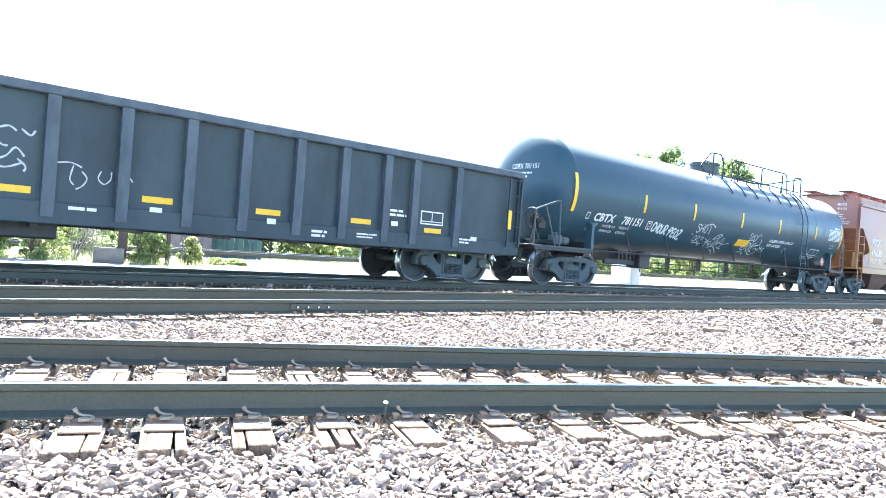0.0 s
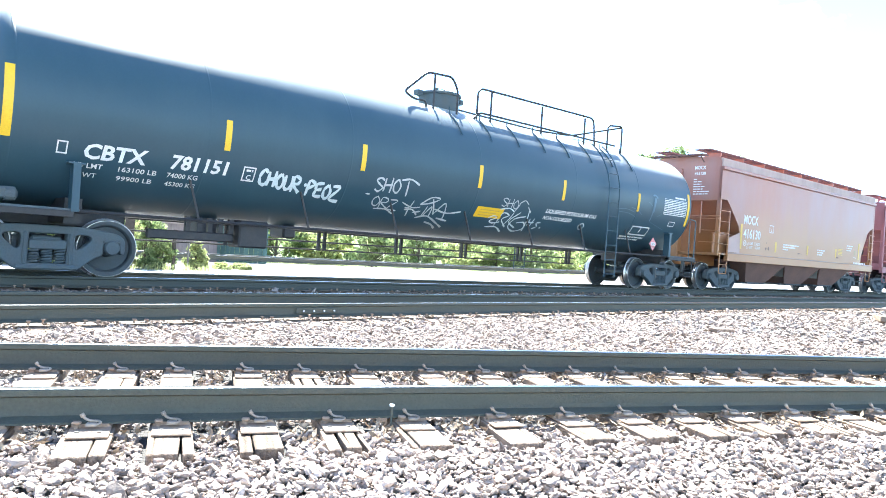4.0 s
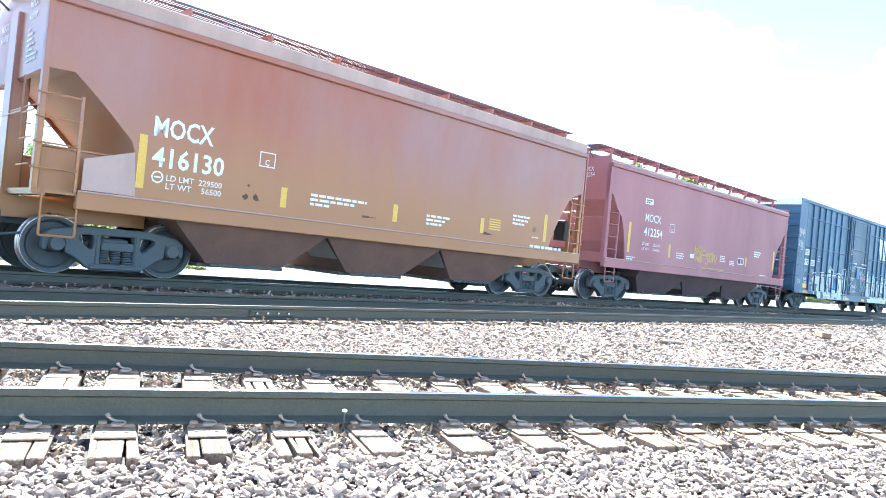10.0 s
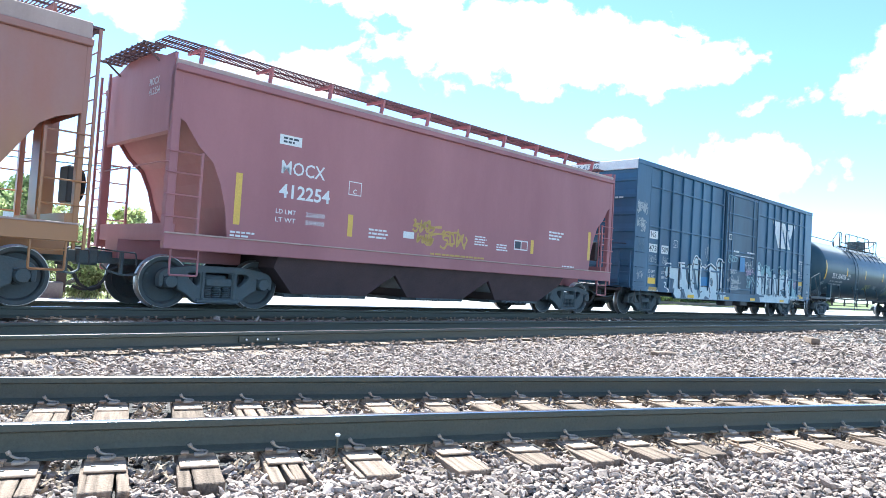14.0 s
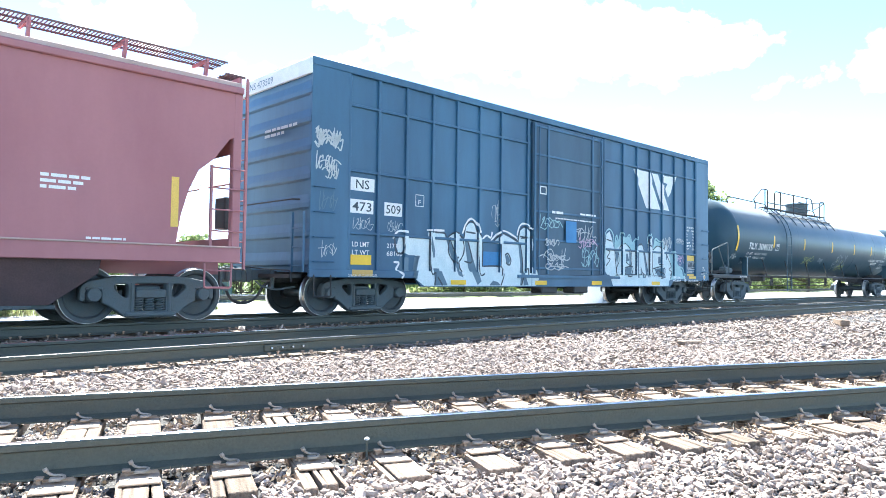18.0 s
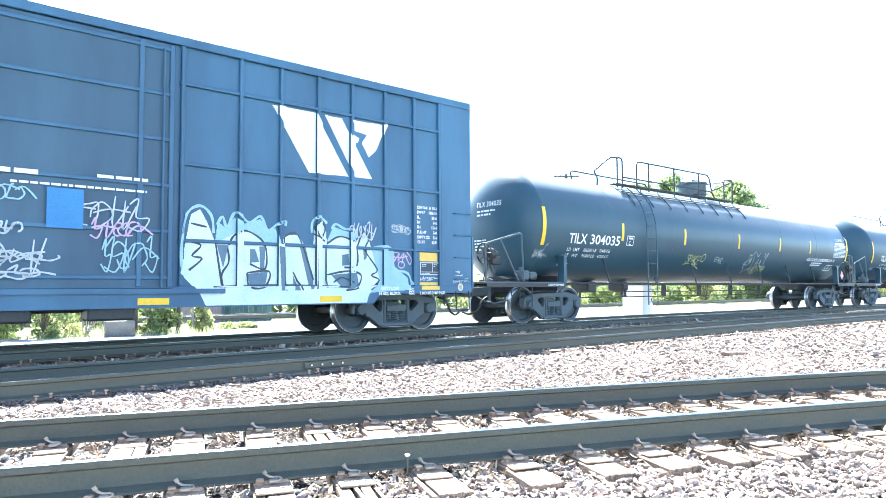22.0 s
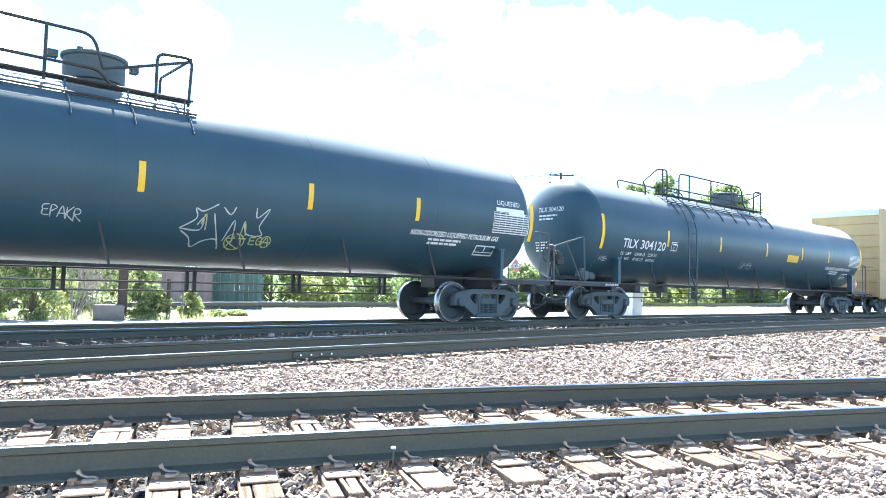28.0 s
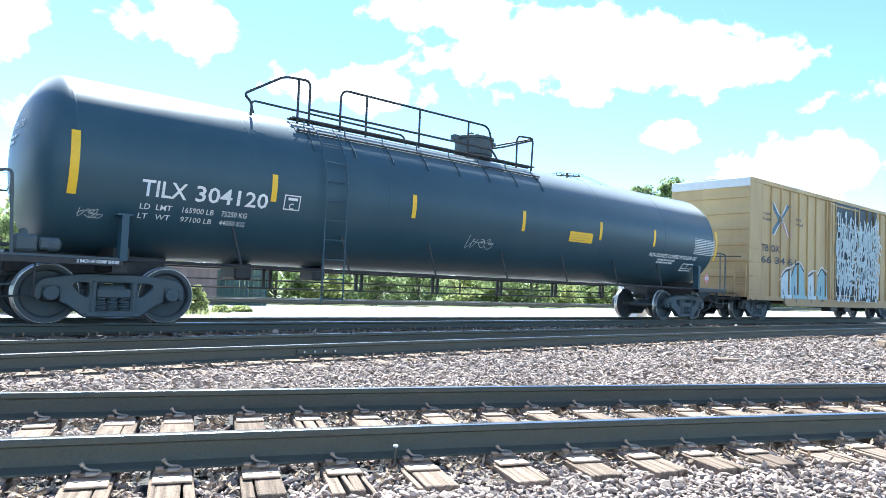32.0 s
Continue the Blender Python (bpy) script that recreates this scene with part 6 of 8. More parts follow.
tank_strokes(tank_a, [[(-1.35, 1.78), (-1.1, 1.94), (-0.85, 1.93), (-1.1, 1.82), (-1.35, 1.78)], [(-1.05, 1.92), (-0.85, 1.6)], [(-1.12, 1.76), (-1.15, 1.52), (-1.0, 1.76), (-0.95, 1.56)], [(-0.85, 1.62), (-0.65, 1.86), (-0.5, 1.5)],
    [(-1.7, 1.64), (-1.5, 1.66), (-1.3, 1.56)], [(-0.9, 1.72), (-0.5, 1.66), (-0.1, 1.72)], [(-1.3, 1.5), (-1.0, 1.56), (-0.6, 1.44), (-0.35, 1.36)], [(-0.95, 1.44), (-0.7, 1.4), (-0.5, 1.32)], [(-1.62, 1.7), (-1.58, 1.52)], [(-1.45, 1.6), (-1.25, 1.64)], [(-0.7, 1.54), (-0.35, 1.5)]], 0.028, M_TAG)
tank_strokes(tank_a, letters(1.08, 1.95, 0.18, 0.19, "SHO", 0.01) + [[(1.68, 2.06), (1.85, 2.14), (2.0, 2.06)], [(1.72, 2.06), (1.6, 1.85)], [(2.02, 2.0), (2.2, 1.88)]], 0.020, M_TAG)
tank_strokes(tank_a, [[(0.86, 1.66), (1.0, 1.72), (1.12, 1.68), (0.95, 1.6), (1.1, 1.56), (1.3, 1.6)], [(1.2, 1.5), (1.25, 1.8), (1.5, 1.76), (1.32, 1.66), (1.6, 1.5)], [(1.62, 1.84), (1.5, 1.52)], [(1.85, 1.86), (1.6, 1.64), (1.95, 1.5)],
    [(2.1, 1.78), (1.75, 1.7), (1.7, 1.52), (2.0, 1.42), (2.25, 1.5), (2.15, 1.64), (1.9, 1.62)], [(2.12, 1.92), (2.2, 1.7), (2.3, 1.44)], [(0.95, 1.46), (1.3, 1.48), (1.6, 1.38)], [(1.1, 1.88), (1.4, 1.92), (1.6, 1.86)],
    [(2.3, 1.74), (2.32, 1.58)], [(2.2, 1.66), (2.5, 1.66)], [(2.45, 1.76), (2.42, 1.54)], [(2.75, 1.68), (2.6, 1.66), (2.7, 1.58), (2.58, 1.52)], [(2.82, 1.56), (2.88, 1.56)]], 0.027, M_PALE)
tank_bars(tank_a, [(0.34, 1.24, 1.66, 1.89)], M_YELLOW, "warning_plate")
tank_bars(tank_a, text_bars(0.46, 1.82, 3, [0.66, 0.6, 0.7], 0.014, 0.045, 2), M_GOLD)
tank_text(tank_a, 2.72, 1.93, "LIQUEFIED PETROLEUM GAS", 0.10, 2.1, 0.04, slant=0.2)
tank_text(tank_a, 2.72, 1.77, "NON-ODORIZED", 0.10, 1.15, 0.04, slant=0.2)
tank_strokes(tank_a, [[(4.28, 1.70), (4.4, 1.78), (4.52, 1.70), (4.4, 1.62), (4.28, 1.70)]], 0.018, M_WHITE, "small diamond mark")
rows = [(8.0, 9.28, 2.30 + 0.05 * i, 2.31 + 0.05 * i) for i in range(10)]
tank_bars(tank_a, rows + [(8.0 + 0.21 * i, 8.012 + 0.21 * i, 2.30, 2.76) for i in range(7)] + [(9.26, 9.28, 2.30, 2.76)], name="data_table")
tank_bars(tank_a, [r for i in range(9) for r in text_bars(8.03, 2.31 + 0.05 * i, 1, [1.2], 0.014, 0, i)])
tank_bars(tank_a, text_bars(8.6, 2.80, 1, [0.6], 0.05, 0, 2))
tank_bars(tank_a, frame_marks(6.7, 7.6, 1.63, 1.88, 0.03) + [(7.15, 7.18, 1.70, 1.86)])
tank_bars(tank_a, text_bars(6.4, 1.55, 2, [1.2, 1.0], 0.035, 0.03, 9))
tank_bars(tank_a, frame_marks(8.46, 8.80, 1.98, 2.12, 0.02))
tank_strokes(tank_a, [[(7.49, 2.72), (7.46, 2.5), (7.44, 2.3)], [(7.50, 2.72), (7.49, 2.5), (7.45, 2.3)]], 0.075, M_GREYBLUE, "scraped paint")
tank_strokes(tank_a, [[(7.44, 2.34), (7.42, 2.2), (7.40, 2.05)], [(7.36, 2.78), (7.5, 2.79), (7.62, 2.72)]], 0.045, M_GREYBLUE, "scraped paint")
tank_strokes(tank_a, [[(7.15, 2.58), (7.3, 2.52), (7.42, 2.44)], [(7.4, 2.04), (7.7, 1.98), (8.3, 1.86)], [(7.7, 2.2), (7.85, 2.26), (7.95, 2.28)], [(5.6, 2.26), (6.1, 2.3), (6.5, 2.24)], [(5.7, 2.2), (6.2, 2.2), (6.6, 2.12)], [(6.3, 2.36), (6.6, 2.32), (6.9, 2.2)]], 0.012, M_GREYBLUE, "thin scratches")

def placard(car, x, z, y, size=0.19):
    """A square hazard sign standing on its corner in a holder."""
    bm = bmesh.new()
    prism(bm, [(x - size, z), (x, z + size), (x + size, z), (x, z - size)], -y, -y + 0.012, "y")
    p = part("hazard_placard", bm, M_REDP, car, "red and white diamond hazard placard")
    panel("placard_bar", M_WHITE, p, lambda u, v: Vector((u, -y - 0.004, v)), [(x - size * 0.62, x + size * 0.62, z - 0.045, z + 0.045)])
    writing("placard_number", "1075", 0.06, M_INK, p, lambda u, v: Vector((x - 0.085 + u, -y - 0.008, z - 0.03 + v)), 0.17, 0.02)
placard(tank_a, 7.42, 1.41, 1.46)
placard(tank_b, 9.50, 1.41, 1.46)
placard(tank_c, 9.50, 1.41, 1.46)
# lettering on the domed leading heads
def head_marks(car, half, body, d=0.62):
    def place(u, v):
        y, z = 0.45 - u, v
        r = min(1.0, math.hypot(y, z - TANK_Z) / TANK_R)
        return Vector((-half + d - d * math.sqrt(1 - r * r) - 0.012, y, z))
    writing("lettering", body, 0.14, M_WHITE, car, lambda u, v: place(u, 3.12 + v), 0.95, 0.01)
    panel("small_lettering", M_WHITE, car, place, text_bars(0.05, 2.98, 2, [0.7, 0.55], 0.05, 0.05, 7) + text_bars(-0.1, 2.2, 4, [0.5, 0.4, 0.5, 0.3], 0.04, 0.04, 8))
head_marks(tank_a, tank_h, "CBTX 781151", 0.5)
head_marks(tank_b, 10.365, "TILX 304035")
head_marks(tank_c, 10.365, "TILX 304120")
# the first tank is a stouter one than the others
for ob in tank_a.children:
    base = ob.name.split(".")[0]
    if base in ("walkway_bar", "handrail", "valve_housing"):
        ob.location.z -= 0.08
    elif base in ("shell", "weld_seam", "ladder", "walkway_bracket", "reflective_strip", "hazard_placard") or len(ob.data.polygons) and base in ("lettering", "small_lettering", "graffiti_tag", "graffiti", "warning_plate", "data_table", "scraped_paint", "small_mark", "mark"):
        for o in (ob, *ob.children):
            for v in o.data.vertices:
                v.co.y *= 1.05
                v.co.z = TANK_Z + 0.05 + (v.co.z - TANK_Z) * 1.05

# box car with graffiti
PA = [0.93, 1.71, 2.5, 3.29, 4.08, 4.87, 5.66, 6.7, 10.25, 11.3, 12.1, 12.9, 13.68, 14.5, 15.27, 16.05]
flat = deep(box_ah, 1.537)
for x0, x1, z0, z1, body in ((0.99, 1.62, 2.64, 2.92, "NS"), (0.99, 1.60, 2.17, 2.46, "473"), (1.90, 2.40, 2.17, 2.46, "509")):
    panel("number_panel", M_WHITE, box_a, flat, [(x0, x1, z0, z1)], "white panel with black figures")
    w = (x1 - x0) * (0.55 if body == "NS" else 0.82)
    writing("number", body, 0.19, M_INK, box_a, lambda u, v, x0=x0, x1=x1, z0=z0, w=w: Vector(((x0 + x1 - w) / 2 + u - box_ah, -1.542, z0 + 0.05 + v)), w, 0.01)
panel("plate_mark", M_WHITE, box_a, flat, frame_marks(2.79, 3.05, 2.44, 2.71, 0.015))
writing("plate_letter", "F", 0.1, M_WHITE, box_a, lambda u, v: flat(2.88 + u, 2.49 + v), 0.07)
for z, body, n in ((1.47, "LD LMT", "217900"), (1.30, "LT WT", "68100")):
    writing("small_lettering", body, 0.10, M_WHITE, box_a, lambda u, v, z=z: flat(1.06 + u, z + v), 0.45, 0.02)
    writing("small_lettering", n, 0.10, M_WHITE, box_a, lambda u, v, z=z: flat(1.98 + u, z + v), 0.45, 0.02)
panel("orange_panel", M_YELLOW, box_a, deep(box_ah, 1.545), [(1.02, 1.56, 1.09, 1.30)], "orange painted panel")
panel("orange_panel", M_GOLD, box_a, deep(box_ah, 1.606), [(1.02, 1.56, 0.85, 0.985)], "faded orange panel")
writing("small_lettering", "2 INCH HF COMP SHOES", 0.06, M_WHITE, box_a, lambda u, v: deep(box_ah, 1.606)(0.93 + u, 0.835 + v), 0.75, 0.01)
lo = over_box(box_ah, PA, (6.85, 10.1), 0.002)
mid_ = over_box(box_ah, PA, (6.85, 10.1), 0.005)
hi_ = over_box(box_ah, PA, (6.85, 10.1), 0.008)
# large pale lettering, front half
fill("graffiti", M_PALE, box_a, lo, [(2.45, 1.75), (3.2, 1.74), (3.2, 1.88), (3.7, 1.88), (3.75, 1.77), (4.05, 1.92), (4.35, 1.78), (4.38, 2.0), (4.5, 2.17), (4.7, 2.18), (4.8, 1.98), (5.0, 1.7), (5.0, 1.13), (5.63, 1.13),
     (5.63, 1.7), (5.38, 1.74), (5.75, 1.97), (6.3, 1.8), (6.42, 2.08), (6.6, 2.18), (6.8, 2.05), (6.87, 1.74), (6.76, 1.18), (7.03, 1.06), (7.12, 0.84), (7.0, 0.65), (3.02, 0.65), (2.79, 0.79), (2.93, 1.32), (2.6, 1.34), (2.3, 1.4), (2.26, 1.52), (2.32, 1.72)], "broad pale spray-painted lettering")
fill("graffiti", M_GREYBLUE, box_a, mid_, [(2.34, 0.98), (2.58, 0.98), (2.58, 1.28), (2.34, 1.28)])
for pts in ([(2.78, 0.84), (2.95, 1.33), (2.85, 1.33), (2.70, 0.84)], [(3.25, 1.82), (3.41, 1.3), (3.30, 1.3), (3.24, 1.6)], [(3.31, 1.05), (3.53, 1.05), (3.76, 0.66), (3.37, 0.66)],
            [(3.75, 1.76), (3.9, 1.74), (4.28, 0.85), (4.12, 0.9)], [(4.08, 0.66), (4.25, 0.74), (4.33, 0.66)], [(4.38, 1.73), (4.5, 1.73), (4.91, 0.76), (4.77, 0.67), (4.5, 1.1)], [(5.85, 1.40), (5.95, 1.45), (6.05, 1.3), (5.98, 1.2), (5.9, 1.24)],
            [(6.35, 1.78), (6.46, 1.78), (6.55, 0.95), (6.45, 0.66), (6.36, 0.66), (6.45, 1.17)], [(5.19, 0.66), (5.32, 0.78), (5.5, 0.75), (5.62, 0.66)], [(6.5, 1.1), (6.7, 0.67), (6.5, 0.66)], [(2.78, 1.29), (2.93, 1.32), (2.81, 0.79), (2.71, 0.85)]):
    fill("graffiti", M_GREYBLUE, box_a, mid_, pts, "", 0.008)
fill("graffiti", M_BLUEP, box_a, mid_, [(5.02, 1.15), (5.62, 1.15), (5.62, 1.5), (5.02, 1.5)], "deep blue buffed patch")
strokes("graffiti_outline", M_INK, box_a, hi_, [[(2.2, 1.7), (2.25, 1.4), (2.44, 1.4), (2.42, 1.78), (2.24, 1.72)], [(2.45, 1.75), (3.2, 1.74)], [(3.2, 1.88), (3.7, 1.88), (3.78, 1.77), (4.05, 1.92), (4.35, 1.78)],
        [(4.36, 1.8), (4.4, 2.05), (4.55, 2.2), (4.7, 2.17), (4.8, 1.98)], [(4.42, 1.95), (4.75, 1.93)], [(4.8, 1.98), (5.0, 1.7), (5.0, 1.13)], [(5.63, 1.13), (5.63, 1.7)], [(5.35, 1.72), (5.75, 1.98), (6.3, 1.8)],
        [(6.35, 1.8), (6.42, 2.1), (6.6, 2.2), (6.8, 2.05), (6.78, 1.9)], [(3.24, 1.86), (3.25, 0.97), (3.38, 0.95), (3.35, 0.66)], [(3.44, 0.86), (3.6, 0.66)], [(3.8, 1.78), (4.02, 1.91), (4.22, 1.85), (4.34, 1.69), (4.35, 1.45), (4.22, 1.25), (4.07, 1.19), (3.87, 1.38), (3.84, 1.62), (3.92, 1.8)], [(4.82, 1.81), (4.85, 0.97), (5.03, 0.95)], [(5.64, 1.13), (5.74, 0.95), (5.62, 0.66)], [(6.47, 1.89), (6.84, 1.94)], [(6.12, 1.92), (6.45, 1.68), (6.53, 1.06), (6.42, 0.66)], [(3.9, 1.74), (4.3, 0.9)], [(4.37, 1.24), (4.64, 1.24), (4.5, 1.7)], [(5.0, 1.13), (5.63, 1.13), (5.66, 0.9)],
        [(5.84, 1.42), (5.95, 1.48), (6.07, 1.3), (6.0, 1.18), (5.88, 1.24)], [(6.62, 1.05), (6.7, 1.1), (6.7, 0.86)], [(6.42, 1.94), (6.8, 1.9)]], 0.035, "dark lettering outline")
strokes("graffiti_highlight", M_WHITE, box_a, hi_, [[(2.15, 1.68), (2.3, 1.85), (2.6, 1.84)], [(3.15, 1.92), (3.7, 1.94)], [(4.3, 1.9), (4.42, 2.15), (4.6, 2.28), (4.8, 2.15), (4.88, 1.95)], [(5.3, 1.78), (5.75, 2.05), (6.3, 1.88)],
        [(6.3, 1.95), (6.4, 2.2), (6.6, 2.28), (6.86, 2.15)], [(2.18, 1.17), (2.33, 1.15), (2.25, 1.0), (2.42, 0.9), (2.36, 0.82)], [(5.0, 1.8), (5.15, 1.9), (5.3, 1.85), (5.35, 2.0)]], 0.045, "white lettering halo")
# large pale lettering, rear half
fill("graffiti", M_TEAL, box_a, lo, [(10.85, 1.75), (10.9, 2.1), (11.05, 2.0), (11.2, 2.2), (11.4, 2.1), (11.7, 2.2), (11.85, 2.0), (12.0, 2.05), (12.1, 1.75)])
fill("graffiti", M_TEAL, box_a, lo, [(13.1, 1.85), (13.25, 2.15), (13.5, 2.08), (13.7, 2.05), (13.76, 1.84)])
fill("graffiti", M_TEAL, box_a, lo, [(14.1, 1.72), (14.7, 1.75), (14.75, 1.4), (15.1, 1.15), (15.15, 0.9), (14.1, 0.85)])
fill("graffiti", M_PALE, box_a, mid_, [(10.32, 1.64), (10.42, 2.2), (10.58, 2.3), (10.72, 2.06), (10.86, 1.72), (11.18, 1.9), (11.44, 1.98), (11.79, 1.76), (12.15, 1.76), (12.18, 1.92), (12.47, 1.95), (12.6, 1.77), (12.8, 1.78), (12.81, 2.1),
     (12.94, 2.26), (13.07, 2.12), (13.1, 1.8), (13.3, 1.93), (13.52, 1.95), (13.76, 1.84), (13.95, 2.1), (14.09, 1.93), (14.29, 1.33), (14.36, 1.13), (14.05, 0.8), (14.0, 0.65), (10.67, 0.65), (10.55, 0.9), (10.24, 1.2)], "broad pale spray-painted lettering")
for pts in ([(10.88, 1.7), (11.1, 1.7), (11.0, 1.3)], [(11.5, 1.65), (11.6, 1.65), (11.68, 1.42), (11.5, 1.4)], [(11.45, 1.2), (11.85, 1.25), (11.8, 0.98), (11.5, 0.98)], [(12.05, 1.72), (12.17, 1.7), (12.17, 0.9), (12.1, 0.9)],
            [(12.5, 1.75), (12.62, 1.75), (12.8, 1.1), (12.78, 0.92), (12.72, 0.92)], [(12.36, 1.2), (12.5, 0.9), (12.38, 0.9)], [(13.45, 1.6), (13.6, 1.62), (13.62, 1.4), (13.45, 1.38)], [(13.2, 1.2), (13.8, 1.25), (13.85, 1.0), (13.6, 0.9), (13.4, 1.0)],
            [(11.68, 1.7), (11.8, 1.7), (11.78, 1.3), (11.7, 1.25)], [(13.95, 1.75), (14.05, 1.75), (14.04, 1.55), (13.97, 1.5)]):
    fill("graffiti", M_GREYBLUE, box_a, hi_, pts, "", 0.008)
top_ = over_box(box_ah, PA, (6.85, 10.1), 0.011)
strokes("graffiti_outline", M_INK, box_a, top_, [[(10.86, 1.72), (11.0, 0.88)], [(10.35, 1.75), (10.6, 1.68), (10.45, 1.5), (10.62, 1.45), (10.4, 1.25)], [(11.1, 1.7), (11.2, 1.88), (11.44, 1.97), (11.78, 1.75), (11.8, 1.3), (11.5, 1.38)], [(11.08, 1.65), (11.1, 1.4), (10.98, 1.2), (11.0, 0.95)],
        [(11.45, 1.22), (11.88, 1.25), (11.8, 0.98), (11.5, 0.96), (11.45, 1.22)], [(12.18, 1.9), (12.47, 1.94), (12.8, 1.1)], [(12.18, 1.9), (12.2, 0.9)], [(12.36, 1.25), (12.55, 0.9)], [(12.85, 1.75), (12.86, 0.92)], [(13.08, 1.75), (13.08, 0.95)],
        [(12.82, 2.1), (12.94, 2.24), (13.06, 2.1), (12.95, 1.9), (12.82, 2.1)], [(12.8, 1.98), (13.06, 1.85)], [(13.1, 1.8), (13.4, 1.96), (13.76, 1.82), (13.8, 1.4), (13.5, 1.35)], [(13.1, 1.2), (13.6, 1.28), (13.9, 1.2), (13.8, 0.95), (13.5, 0.9)],
        [(13.8, 1.75), (13.95, 2.08), (14.08, 1.92), (14.0, 1.7), (14.3, 1.32), (14.15, 1.2), (14.35, 1.1), (14.1, 0.9)], [(10.8, 0.97), (12.3, 1.0), (13.6, 0.96)], [(10.42, 2.05), (10.7, 2.0)], [(13.25, 1.05), (13.45, 1.15), (13.7, 1.05)]], 0.032, "dark lettering outline")
strokes("graffiti_highlight", M_TEAL, box_a, top_, [[(10.25, 1.3), (10.25, 1.7), (10.35, 2.2), (10.58, 2.36), (10.78, 2.2), (10.82, 1.9)], [(10.88, 2.05), (10.98, 2.2), (11.06, 2.02), (11.2, 2.28), (11.36, 2.2), (11.5, 2.12), (11.7, 2.25), (11.85, 2.0), (12.0, 2.1), (12.2, 2.2), (12.2, 2.1)],
        [(12.76, 2.0), (12.78, 2.22), (12.94, 2.32), (13.1, 2.2)], [(13.2, 2.1), (13.3, 2.2), (13.5, 2.12), (13.7, 2.1), (13.8, 1.95)], [(14.12, 1.75), (14.6, 1.8), (14.72, 1.6), (14.7, 1.35), (15.1, 1.25), (15.2, 1.0)]], 0.045, "pale teal lettering halo")
# emblem of slanting white bars
logo = over_box(box_ah, PA, (6.85, 10.1), 0.003)
for pts in ([(11.92, 4.35), (12.84, 4.35), (13.6, 3.17), (12.70, 3.16)], [(13.05, 4.34), (13.44, 4.33), (14.18, 3.18), (13.76, 3.18)], [(13.66, 4.33), (14.55, 4.36), (14.28, 3.79), (14.1, 3.62), (13.92, 3.9), (14.05, 4.08), (13.76, 4.12)]):
    fill("emblem", M_WHITE, box_a, logo, pts, "emblem of slanting white bars")
fill("emblem", M_WHITE, box_a, logo, [(13.66, 4.02), (13.86, 4.0), (13.84, 3.9), (13.7, 3.88)])
# door and rear marks
dflat = deep(box_ah, 1.672)
panel("blue_patch", M_BLUEP, box_a, dflat, [(8.22, 8.72, 1.85, 2.45)], "bright blue repaint patch")
panel("small_lettering", M_WHITE, box_a, dflat, text_bars(7.6, 2.62, 1, [0.5], 0.07, 0, 1) + text_bars(8.9, 2.66, 1, [0.8], 0.05, 0, 2) + text_bars(7.75, 2.48, 1, [1.9], 0.035, 0, 3) + frame_marks(7.08, 7.35, 3.1, 3.32, 0.03))
strokes("graffiti_tag", M_PINK, box_a, dflat, scribble(8.85, 1.75, 0.75, 0.25, 51, 5), 0.025, "pink sprayed tag")
strokes("graffiti_tag", M_TAG, box_a, dflat, scribble(7.35, 1.75, 0.55, 0.16, 53, 4) + scribble(7.35, 1.1, 0.9, 0.16, 57, 4) + scribble(7.5, 1.35, 0.8, 0.14, 58, 3), 0.025, "white sprayed tag")
rear = deep(box_ah, 1.537)
for i, (a, b) in enumerate((("EXW 10-8", "H 15-1"), ("EW 9-7", "H16-10"), ("IL", "50-6"), ("IW", "9-6"), ("IH", "13-1"), ("FLR HT", "3-8"), ("EMPTY CG", "5-1"), ("CU FT", "6291"))):
    z = 2.66 - 0.108 * i
    writing("small_lettering", a, 0.062, M_WHITE, box_a, lambda u, v, z=z: rear(15.37 + u, z + v), (0.043 if len(b) < 6 or i > 1 else 0.036) * len(a), 0.05)
    writing("small_lettering", b, 0.062, M_WHITE, box_a, lambda u, v, z=z, b=b: rear(15.93 - 0.038 * len(b) + u, z + v), 0.038 * len(b), 0.05)
panel("orange_panel", M_FADED, box_a, rear, [(15.43, 15.94, 1.52, 1.71)], "faded orange panel")
panel("mark_table", M_INK, box_a, deep(box_ah, 1.539), [(15.45, 15.97, 1.23, 1.49)], "black table plate")
panel("mark_frame", M_TAG, box_a, deep(box_ah, 1.543), frame_marks(15.44, 15.98, 1.22, 1.50, 0.022) + [(15.78, 15.795, 1.29, 1.48), (15.46, 15.96, 1.28, 1.292)] + text_bars(15.48, 1.44, 2, [0.14, 0.12], 0.016, 0.02, 5) + text_bars(15.82, 1.44, 2, [0.1, 0.08], 0.016, 0.02, 6) + text_bars(15.48, 1.25, 1, [0.24], 0.014, 0, 7))
panel("orange_panel", M_FADED, box_a, rear, [(15.43, 15.94, 1.0, 1.06)], "faded orange panel")
panel("orange_panel", M_FADED, box_a, deep(box_ah, 1.606), [(15.43, 15.94, 0.90, 0.985)], "faded orange panel")
skirt = deep(box_ah, 1.606)
for body, x, z, w in (("EMPTY LOAD", 14.36, 0.905, 0.46), ("14 ADJ. BLOCK", 14.30, 0.80, 0.56), ("LUT", 15.10, 0.90, 0.11), ("JACK", 15.08, 0.85, 0.15), ("HERE", 15.08, 0.80, 0.15)):
    writing("small_lettering", body, 0.06 if w > 0.2 else 0.036, M_WHITE, box_a, lambda u, v, x=x, z=z: skirt(x + u, z + v), w, 0.06)
plate = deep(box_ah, 1.608)
bm = bmesh.new()
